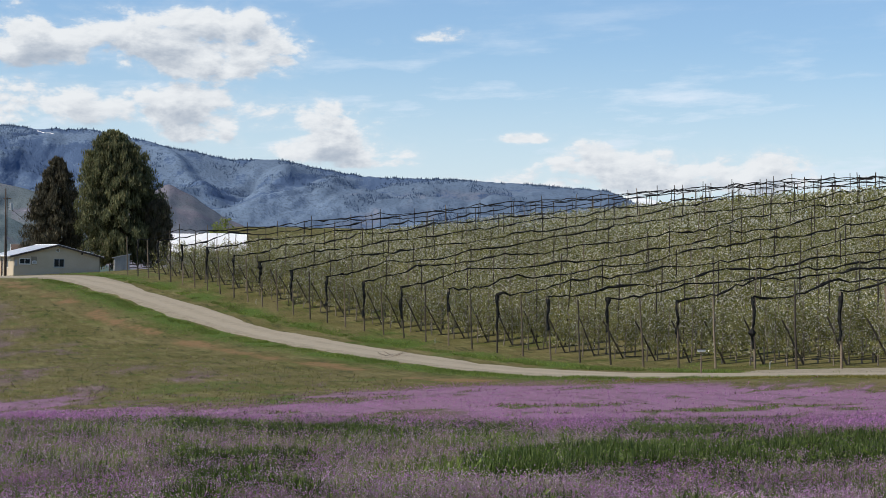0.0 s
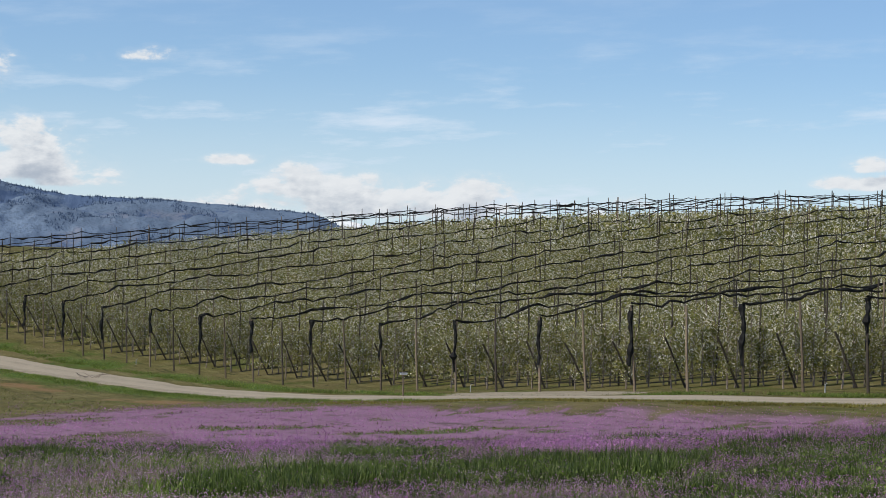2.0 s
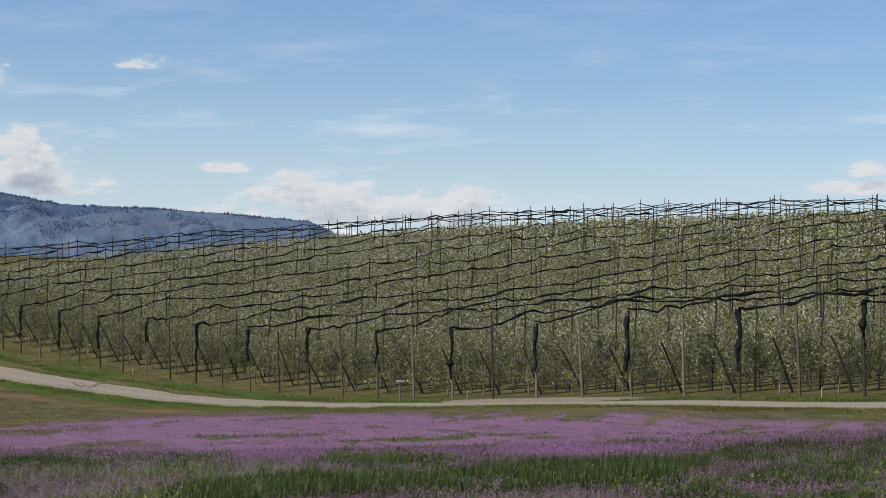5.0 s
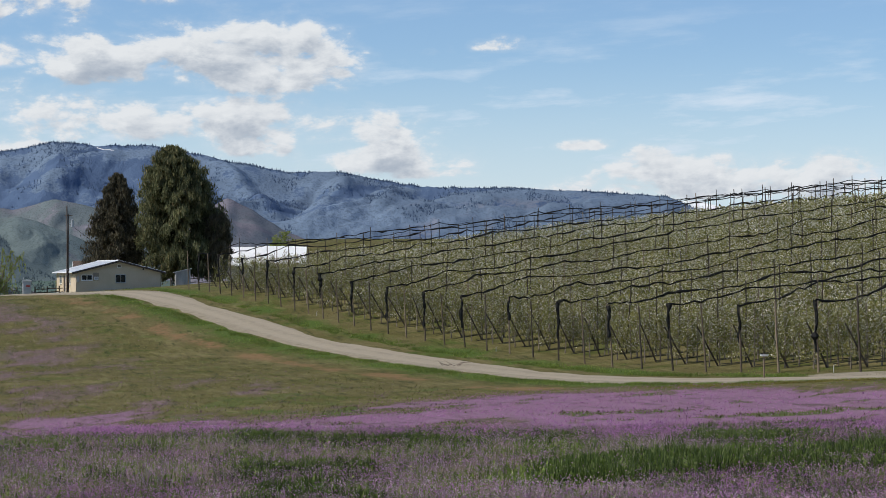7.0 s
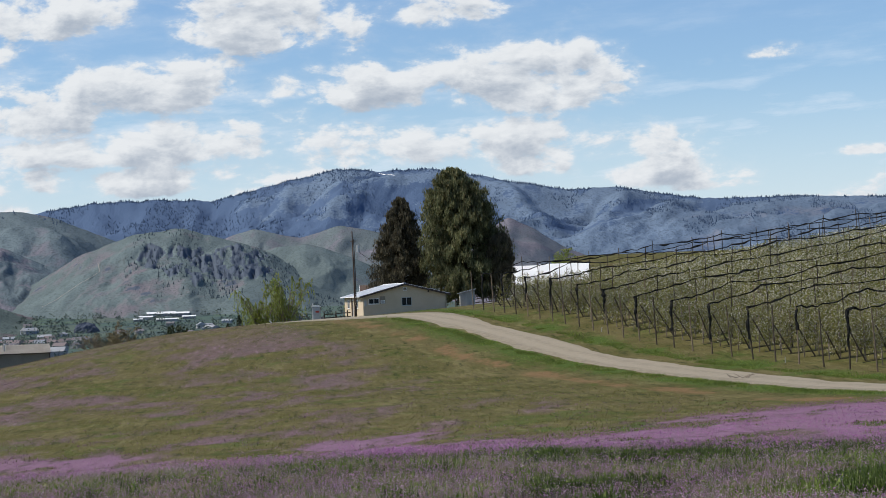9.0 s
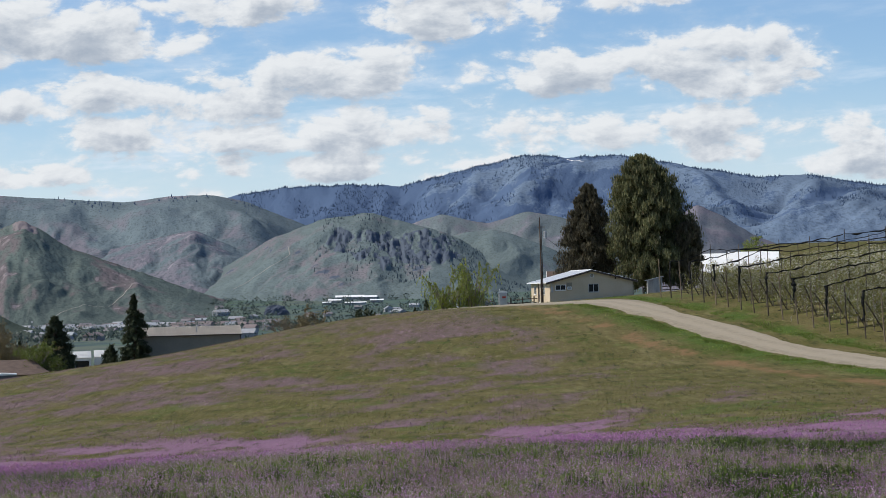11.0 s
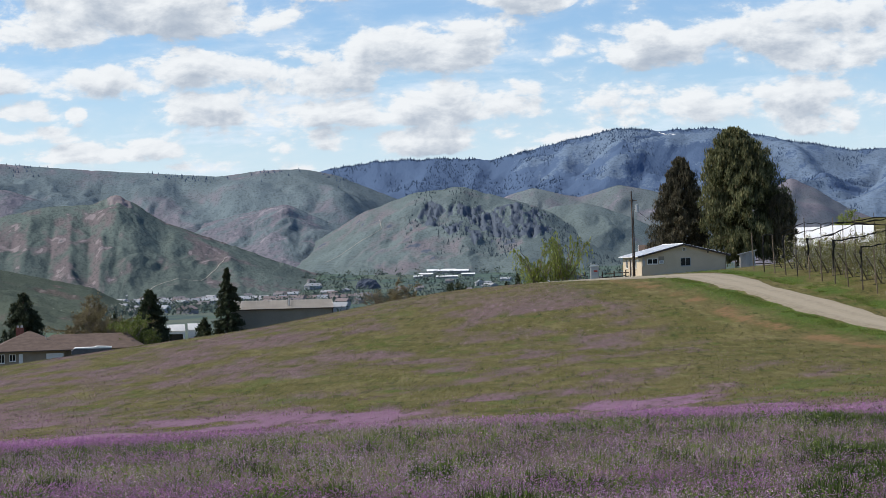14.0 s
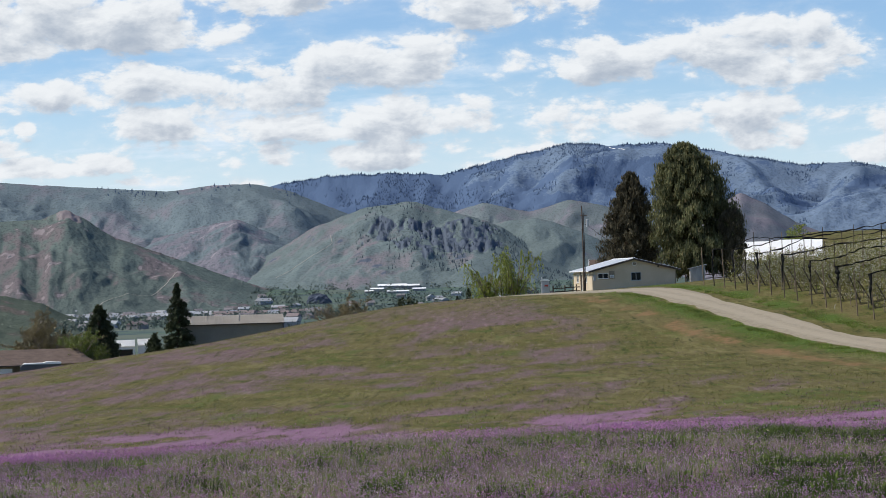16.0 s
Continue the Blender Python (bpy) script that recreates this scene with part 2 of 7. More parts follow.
def surface(name, a, b, size, rough=0.8, bump=0.25, deep=0.01, metal=0.0, stretch=(1, 1, 1), fine=12.0, spread=0.0):
    """A two-tone weathered surface: patches of the given size in metres, and finer grain over them."""
    m, t, shader = material(name)
    at = place_of(t)
    patch = fbm(t, at, 1 / size, 4.0, 0.55, stretch)
    speck = fbm(t, at, fine / size, 5.0, 0.6, stretch, (4, 2, 1))
    mixed = blend(t, smooth(t, op(t, "ADD", op(t, "MULTIPLY", patch, 0.6), op(t, "MULTIPLY", speck, 0.4)), 0.36, 0.64), a, b)
    if spread:
        rnd = node(t, "ShaderNodeObjectInfo").outputs["Random"]
        hue = node(t, "ShaderNodeHueSaturation")
        t.links.new(op(t, "MULTIPLY_ADD", rnd, 2 * spread, 1 - spread), hue.inputs["Value"])
        t.links.new(mixed, hue.inputs["Color"])
        mixed = hue.outputs[0]
    t.links.new(mixed, shader.inputs["Base Color"])
    shader.inputs["Roughness"].default_value, shader.inputs["Metallic"].default_value = rough, metal
    shader.inputs["Specular IOR Level"].default_value = 0.3
    relief(t, shader, speck, bump, deep)
    return m


def leafy(name, a, b, dead=None, through=0.25, rough=0.55):
    """Leaves or petals: each island has its own tone, and some light comes through."""
    m, t, shader = material(name)
    rnd = node(t, "ShaderNodeNewGeometry").outputs["Random Per Island"]
    ramped = node(t, "ShaderNodeValToRGB")
    ramped.color_ramp.elements[0].color, ramped.color_ramp.elements[1].color = (*a, 1), (*b, 1)
    if dead:
        e = ramped.color_ramp.elements.new(0.93)
        e.color = (*b, 1)
        ramped.color_ramp.elements[-1].color = (*dead, 1)
    t.links.new(rnd, ramped.inputs[0])
    big = fbm(t, node(t, "ShaderNodeNewGeometry").outputs["Position"], 0.22, 3.0, 0.5)
    hue = node(t, "ShaderNodeHueSaturation")
    t.links.new(smooth(t, big, 0.3, 0.7, 0.78, 1.22), hue.inputs["Value"])
    t.links.new(ramped.outputs[0], hue.inputs["Color"])
    t.links.new(hue.outputs[0], shader.inputs["Base Color"])
    shader.inputs["Roughness"].default_value = rough
    shader.inputs["Specular IOR Level"].default_value = 0.25
    if through:
        thin = node(t, "ShaderNodeBsdfTranslucent")
        t.links.new(hue.outputs[0], thin.inputs["Color"])
        both = node(t, "ShaderNodeMixShader", Fac=through)
        t.links.new(shader.outputs[0], both.inputs[1]), t.links.new(thin.outputs[0], both.inputs[2])
        t.links.new(both.outputs[0], [n for n in t.nodes if n.bl_idname == "ShaderNodeOutputMaterial"][0].inputs[0])
    return m


def mesh_from(name, verts, faces, mats, slots=None, flat=True):
    """A mesh from arrays: verts (n, 3), faces (m, 3 or 4), a list of materials, a slot for each face."""
    verts, faces = np.asarray(verts, np.float32), np.asarray(faces, np.int32)
    me = bpy.data.meshes.new(name)
    n, k = faces.shape
    me.vertices.add(len(verts)), me.loops.add(n * k), me.polygons.add(n)
    me.vertices.foreach_set("co", verts.ravel())
    me.loops.foreach_set("vertex_index", faces.ravel())
    me.polygons.foreach_set("loop_start", np.arange(n, dtype=np.int32) * k)
    me.polygons.foreach_set("use_smooth", np.full(n, not flat))
    for m in mats:
        me.materials.append(m)
    if slots is not None:
        me.polygons.foreach_set("material_index", np.asarray(slots, np.int32))
    me.update(calc_edges=True)
    me.validate()
    return me


def empty(name, x=0.0, y=0.0, z=0.0, turn=0.0, **tags):
    ob = new(name)
    ob.matrix_basis = pose(x, y, z, 0, 0, turn)
    return tagged(ob, **tags)


def part(name, bm, mat, parent, label="", smooth_faces=False):
    """Links a bmesh (or a mesh) as one mesh object under a thing or a part."""
    if isinstance(bm, bmesh.types.BMesh):
        me = bpy.data.meshes.new(name)
        bmesh.ops.recalc_face_normals(bm, faces=bm.faces)
        bm.to_mesh(me)
        bm.free()
        me.materials.append(mat)
        if smooth_faces:
            me.polygons.foreach_set("use_smooth", [True] * len(me.polygons))
    else:
        me = bm
    ob = new(name, me)
    ob.parent = parent
    return tagged(ob, label=label)


def box(bm, x0, x1, y0, y1, z0, z1, bevel=0.0, m=None):
    made = bmesh.ops.create_cube(bm, size=1.0)["verts"]
    for v in made:
        v.co = Vector((x0 + (v.co.x + 0.5) * (x1 - x0), y0 + (v.co.y + 0.5) * (y1 - y0), z0 + (v.co.z + 0.5) * (z1 - z0)))
    if bevel:
        edges = list({e for v in made for e in v.link_edges})
        made = bmesh.ops.bevel(bm, geom=edges, offset=bevel, segments=1, affect="EDGES")["verts"]
    if m is not None:
        bmesh.ops.transform(bm, matrix=m, verts=[v for v in made if v.is_valid])
    return bm


def tube_arrays(points, radii, sides=6):
    """Vertices and quads of a tube along points."""
    p = np.asarray(points, float)
    radii = np.broadcast_to(np.asarray(radii, float), (len(p),))
    d = np.gradient(p, axis=0)
    d /= np.linalg.norm(d, axis=1)[:, None] + 1e-9
    ref = np.where(np.abs(d[:, 2:3]) > 0.9, (1.0, 0, 0), (0, 0, 1.0))
    a = np.cross(d, ref)
    a /= np.linalg.norm(a, axis=1)[:, None] + 1e-9
    b = np.cross(d, a)
    ang = np.arange(sides) * 2 * np.pi / sides
    v = p[:, None] + radii[:, None, None] * (np.cos(ang)[None, :, None] * a[:, None] + np.sin(ang)[None, :, None] * b[:, None])
    i, j = np.meshgrid(np.arange(len(p) - 1), np.arange(sides), indexing="ij")
    f = np.stack([i * sides + j, i * sides + (j + 1) % sides, (i + 1) * sides + (j + 1) % sides, (i + 1) * sides + j], -1).reshape(-1, 4)
    return v.reshape(-1, 3), f


def merge(pieces):
    vs, fs, n = [], [], 0
    for v, f in pieces:
        vs.append(v), fs.append(np.asarray(f) + n)
        n += len(v)
    return np.concatenate(vs), np.concatenate(fs)


def cards(rng, centres, size, tall=1.0, up=0.0, sides=4):
    """Small loose leaves: one little face at each centre, turned at random. up: how far they stand upright."""
    n = len(centres)
    a = rng.normal(size=(n, 3))
    a[:, 2] *= 1 - up
    a /= np.linalg.norm(a, axis=1)[:, None]
    b = np.cross(a, rng.normal(size=(n, 3)))
    if up:
        b = b * (1 - up) + np.array((0, 0, 1.0)) * up
    b /= np.linalg.norm(b, axis=1)[:, None]
    size = np.broadcast_to(np.asarray(size, float), (n,))[:, None]
    if sides == 3:
        v = np.stack([centres - a * size * 0.5, centres + a * size * 0.5, centres + b * size * tall], 1)
    else:
        v = np.stack([centres - a * size * 0.5, centres - b * size * tall * 0.5, centres + a * size * 0.5, centres + b * size * tall * 0.5], 1)
    return v.reshape(-1, 3), np.arange(n * sides).reshape(n, sides)


# ---- materials ----
BARK = surface("orchard_bark", (0.16, 0.12, 0.09), (0.28, 0.24, 0.20), 0.4, 0.9, 0.5)
POST = surface("weathered_post", (0.135, 0.100, 0.068), (0.235, 0.185, 0.135), 0.7, 0.85, 0.4, stretch=(1, 1, 0.12), spread=0.35)
# Dark brown wood; on the tall poles it also carries their shade.
POST_DARK = surface("dark_brown_post", (0.045, 0.035, 0.028), (0.10, 0.08, 0.06), 0.7, 0.8, 0.4, stretch=(1, 1, 0.12), spread=0.3)
NET = surface("black_netting", (0.012, 0.012, 0.012), (0.036, 0.035, 0.034), 0.25, 0.95, 0.6, 0.02)
[n for n in NET.node_tree.nodes if n.bl_idname == "ShaderNodeBsdfPrincipled"][0].inputs["Specular IOR Level"].default_value = 0.03
HOSE = surface("black_hose", (0.012, 0.012, 0.012), (0.03, 0.03, 0.03), 0.3, 0.5, 0.1)
LEAF = leafy("apple_leaf", (0.100, 0.110, 0.024), (0.29, 0.268, 0.082), through=0.3)
PETAL = leafy("apple_blossom", (0.80, 0.75, 0.62), (0.92, 0.88, 0.77), through=0.3)
# Lighter pink flowers, more of them where the bloom is thin.
PALE_FLOWER = leafy("pale_mustard_flower", (0.36, 0.22, 0.33), (0.62, 0.46, 0.56), through=0.3)
MAUVE = leafy("mauve_stalk", (0.140, 0.096, 0.098), (0.235, 0.155, 0.185), through=0.45)
SWARD = leafy("hillside_blade", (0.105, 0.110, 0.032), (0.215, 0.195, 0.075), through=0.45)
FLOWER = leafy("purple_mustard_flower", (0.285, 0.116, 0.258), (0.47, 0.22, 0.43), through=0.35)
BLADE = leafy("meadow_blade", (0.075, 0.115, 0.018), (0.19, 0.25, 0.055), (0.34, 0.34, 0.17), through=0.4)
# Darker and greener than STALK, used where the bloom is thick.
GREEN_STALK = leafy("dark_green_mustard_stalk", (0.085, 0.090, 0.050), (0.175, 0.165, 0.105), through=0.35)
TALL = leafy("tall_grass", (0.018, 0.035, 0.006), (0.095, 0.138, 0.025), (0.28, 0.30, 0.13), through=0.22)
TURF = leafy("dry_turf", (0.080, 0.085, 0.024), (0.16, 0.145, 0.052), (0.23, 0.19, 0.10), through=0.25)
STRAW = leafy("yellowing_blade", (0.13, 0.12, 0.025), (0.26, 0.225, 0.06), through=0.45)
VERGE = leafy("verge_grass", (0.085, 0.125, 0.020), (0.19, 0.25, 0.050), (0.24, 0.23, 0.09), through=0.35)
STALK = leafy("mustard_stalk", (0.205, 0.165, 0.135), (0.36, 0.29, 0.245), through=0.45)


# ---- ground ----
def meadow_cover(x, y):
    """Shares of bloom, lush grass and bare reddish soil on the ground."""
    r, az = np.hypot(x, y), np.degrees(np.arctan2(-x, y))
    out, along = from_edge(x, y)
    n1, n2 = layers(x, y, 11.0, 4, 11), layers(x, y, 4.0, 3, 23)
    far_line = 18 - 2 * ramp(along, 122, 150)
    right = ramp(-az, -3, 5)
    band = ramp(r + 10 * (n1 - 0.5), 42 + 4 * ramp(az, 1, 6) - 8 * ramp(-az, 12, 18), 48 + 3 * ramp(az, 1, 6) - 8 * ramp(-az, 12, 18)) * ramp(out + 7 * (n1 - 0.5), far_line - 2, far_line + 3)
    band = band * (1 - ramp(r + 40 * (n2 - 0.5), 76 + 60 * right, 112 + 60 * right))
    thin = ramp(az, 3, 12) * ramp(r, 52, 60)
    band = band * (1 - 0.25 * thin * ramp(n1, 0.35, 0.6))
    gaps = ramp(layers(x, y, 7.0, 3, 31), 0.52, 0.68)
    band = band * (1 - (0.55 - 0.30 * right) * gaps * ramp(r, 46, 52))
    weeds = ramp(0.74 * layers(x, y * 0.7, 1.9, 4, 37, 0.7) + 0.26 * layers(x, y * 0.5, 9.0, 3, 38), 0.515, 0.60)
    band = band * (1 - 0.62 * weeds)
    n3 = layers(x, y * 0.4, 2.6, 4, 47, 0.7)
    n5 = layers(x, y * 0.6, 24.0, 3, 53, 0.6)
    low = 0.86 * ramp(r, 72, 80) * (1 - ramp(r, 96, 150)) * ramp(0.3 * n1 + 0.35 * n3 + 0.35 * n5, 0.45, 0.57)
    slope = 0.60 * ramp(r, 90, 105) * ramp(0.5 * n5 + 0.5 * n3, 0.41, 0.60) * (1 - 0.35 * ramp(r, 190, 245))
    slope = np.maximum(low, slope) * ramp(out + 6 * (n2 - 0.5), 17, 24)
    near = (0.47 + 0.22 * ramp(layers(x, y, 3.0, 3, 39), 0.42, 0.6)) * (1 - ramp(r, 42, 48)) * ramp(n2, 0.15, 0.5)
    bloom = np.clip(np.maximum(np.maximum(band, slope), near), 0, 1)
    n4 = layers(x, y, 1.15, 3, 63, 0.6)
    reach = 34.5 + 6 * ramp(-az, -2, 8) + 3.5 * ramp(-az, 8, 14) + 5 * ramp(-az, 16, 18)
    lush = (1 - ramp(r + 5 * (n1 - 0.5), reach - 1, reach + 1.5)) * ramp(r + 6 * (n2 - 0.5), 29 + 5 * ramp(-az, 2, 8) + 9 * ramp(-az, 15, 18), 31 + 5 * ramp(-az, 2, 8) + 9 * ramp(-az, 15, 18)) * ramp(-az + 6 * (n1 - 0.5), -2, 1) * (0.72 + 0.28 * ramp(n4, 0.32, 0.5)) * ramp(layers(x, y, 5.0, 3, 99), 0.22, 0.34)
    lush = np.maximum(lush, 0.8 * (1 - ramp(r, 46, 54)) * ramp(0.25 * n2 + 0.75 * n4 + 0.13 * ramp(-az, 14, 19), 0.58, 0.70))
    lush = np.maximum(lush, (0.35 + 0.6 * ramp(n2, 0.35, 0.65)) * ramp(out, -1, 2) * (1 - ramp(out, 2.5, 4.5)))
    lush = np.maximum(lush, (0.45 + 0.5 * ramp(n2, 0.35, 0.65)) * ramp(out, 8.5, 9.5) * (1 - ramp(out + 6 * (n2 - 0.5), 10.6, 14.5)))
    lush = np.maximum(lush, 0.5 * ramp(r, 100, 110) * ramp(n2, 0.58, 0.72))
    lush = np.maximum(lush, 0.75 * weeds * (1 - ramp(r, 95, 120)) * ramp(r, 40, 46) * ramp(out, far_line, far_line + 4) * ramp(-az, -22, -6))
    soil = ramp(out + 3.0 * (n2 - 0.5), 12.6, 14.4) * (1 - ramp(out + 3.5 * (n1 - 0.5), 15.0, 17.6)) * (0.45 + 0.55 * ramp(n2, 0.3, 0.6))
    soil = 0.72 * soil * (1 - ramp(along, 112, 128))
    soil = np.maximum(soil, 0.35 * (1 - ramp(out, -3.5, -1.5)) * ramp(n2, 0.45, 0.6))
    straw = ramp(out + 2 * (n2 - 0.5), 10.4, 11.4) * (1 - ramp(out + 3 * (n2 - 0.5), 14.0, 16.5)) * ramp(along, 112, 124)
    bloom, soil = bloom * (1 - 0.85 * straw), soil * (1 - straw)
    pull_in = np.exp(-((along - 129) / 9.0) ** 4 - ((out - 0.5) / 2.6) ** 4)
    lush = lush * (1 - pull_in)
    return bloom, np.clip(lush, 0, 1), np.clip(soil, 0, 1)


def ground_material():
    m, t, shader = material("meadow_ground")
    at = place_of(t)
    share = {}
    for key in ("bloom", "lush", "soil"):
        share[key] = node(t, "ShaderNodeAttribute", attribute_name=key).outputs["Fac"]
    patch, tuft, fine = fbm(t, at, 0.16, 5.0, 0.6), fbm(t, at, 1.6, 5.0, 0.62), fbm(t, at, 7.0, 4.0, 0.6)
    base = blend(t, smooth(t, patch, 0.35, 0.65), (0.082, 0.075, 0.023), (0.112, 0.094, 0.040))
    nap = fbm(t, at, 1.5, 8.0, 0.74, (1.0, 0.16, 1.0), (3, 8, 0), turn=14.0)
    comb = fbm(t, at, 0.34, 6.0, 0.7, (1.0, 0.3, 1.0), (11, 5, 0), turn=24.0)
    drift = fbm(t, at, 0.30, 8.0, 0.72, (0.62, 1.0, 1.0), (7, 3, 0))
    base = blend(t, smooth(t, drift, 0.55, 0.72, 0.0, 0.6), base, (0.145, 0.128, 0.050))
    base = blend(t, smooth(t, drift, 0.47, 0.37, 0.0, 0.8), base, (0.050, 0.064, 0.011))
    base = blend(t, smooth(t, comb, 0.44, 0.36, 0.0, 0.75), base, (0.062, 0.082, 0.015))
    base = blend(t, smooth(t, comb, 0.55, 0.68, 0.0, 0.7), base, (0.160, 0.140, 0.062))
    base = blend(t, smooth(t, nap, 0.47, 0.36, 0.0, 0.85), base, (0.032, 0.038, 0.010))
    base = blend(t, smooth(t, nap, 0.53, 0.63, 0.0, 0.65), base, (0.155, 0.142, 0.060))
    base = blend(t, smooth(t, op(t, "ADD", share["lush"], op(t, "MULTIPLY_ADD", tuft, 0.8, -0.4)), 0.2, 0.8), base, (0.060, 0.092, 0.017))
    base = blend(t, smooth(t, op(t, "ADD", share["soil"], op(t, "MULTIPLY_ADD", tuft, 0.9, -0.45)), 0.25, 0.85), base, (0.185, 0.112, 0.058))
    colour = blend(t, smooth(t, share["bloom"], 0.5, 0.92), (0.112, 0.078, 0.076), (0.222, 0.106, 0.205))
    colour = blend(t, op(t, "MULTIPLY", fine, smooth(t, share["bloom"], 0.3, 0.9)), colour, (0.20, 0.125, 0.18))
    colour = blend(t, smooth(t, nap, 0.50, 0.34, 0.0, 0.7), colour, (0.060, 0.052, 0.030))
    colour = blend(t, smooth(t, nap, 0.56, 0.68, 0.0, 0.4), colour, (0.30, 0.19, 0.28))
    base = blend(t, op(t, "MULTIPLY", smooth(t, op(t, "ADD", share["bloom"], op(t, "MULTIPLY_ADD", op(t, "ADD", op(t, "MULTIPLY", tuft, 0.5), op(t, "MULTIPLY", nap, 0.5)), 1.1, -0.55)), 0.15, 0.80), 0.88), base, colour)
    t.links.new(base, shader.inputs["Base Color"])
    shader.inputs["Roughness"].default_value = 0.95
    shader.inputs["Specular IOR Level"].default_value = 0.1
    relief(t, shader, op(t, "ADD", op(t, "MULTIPLY", tuft, 0.7), op(t, "MULTIPLY", fine, 0.3)), 0.8, 0.25)
    return m


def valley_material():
    """Orchard blocks, fields and gardens of the valley floor; distance haze is painted in as blue-green."""
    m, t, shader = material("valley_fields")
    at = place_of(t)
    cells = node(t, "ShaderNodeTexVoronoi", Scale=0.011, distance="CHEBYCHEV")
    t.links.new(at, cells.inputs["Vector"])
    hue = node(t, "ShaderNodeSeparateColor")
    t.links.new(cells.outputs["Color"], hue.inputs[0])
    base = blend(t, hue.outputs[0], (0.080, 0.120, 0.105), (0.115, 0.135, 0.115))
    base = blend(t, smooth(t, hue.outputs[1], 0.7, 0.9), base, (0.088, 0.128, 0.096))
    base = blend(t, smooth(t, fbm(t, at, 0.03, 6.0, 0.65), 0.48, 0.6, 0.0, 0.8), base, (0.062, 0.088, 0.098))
    t.links.new(base, shader.inputs["Base Color"])
    shader.inputs["Roughness"].default_value = 1.0
    shader.inputs["Specular IOR Level"].default_value = 0.0
    relief(t, shader, fbm(t, at, 0.15, 4.0), 0.5, 2.0)
    return m


def build_ground():
    ox, oy = 0.3, -0.7
    ang = np.radians(np.r_[np.arange(-34, 38, 0.25), np.arange(38, 326, 6.0)])
    rad = np.r_[0.001, 0.6, np.geomspace(3, 24, 30), np.geomspace(25, 430, 200), np.geomspace(450, 4900, 50)]
    a, r = np.meshgrid(ang, rad, indexing="ij")
    x, y = ox - np.sin(a) * r, oy + np.cos(a) * r
    z = height(x, y)
    n, k = a.shape
    i, j = np.meshgrid(np.arange(n), np.arange(k - 1), indexing="ij")
    f = np.stack([i * k + j, i * k + j + 1, ((i + 1) % n) * k + j + 1, ((i + 1) % n) * k + j], -1).reshape(-1, 4)
    me = mesh_from("ground", np.stack([x, y, z], -1).reshape(-1, 3), f[:, ::-1], [ground_material()], flat=False)
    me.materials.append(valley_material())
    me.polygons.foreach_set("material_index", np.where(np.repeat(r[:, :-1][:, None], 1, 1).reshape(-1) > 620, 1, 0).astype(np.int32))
    for key, values in zip(("bloom", "lush", "soil"), meadow_cover(x.ravel(), y.ravel())):
        me.attributes.new(key, "FLOAT", "POINT").data.foreach_set("value", np.ascontiguousarray(values, np.float32))
    tagged(new("ground", me), "rolling meadow ground of spring grass, purple bloom and bare soil", "ground", kind="structure")


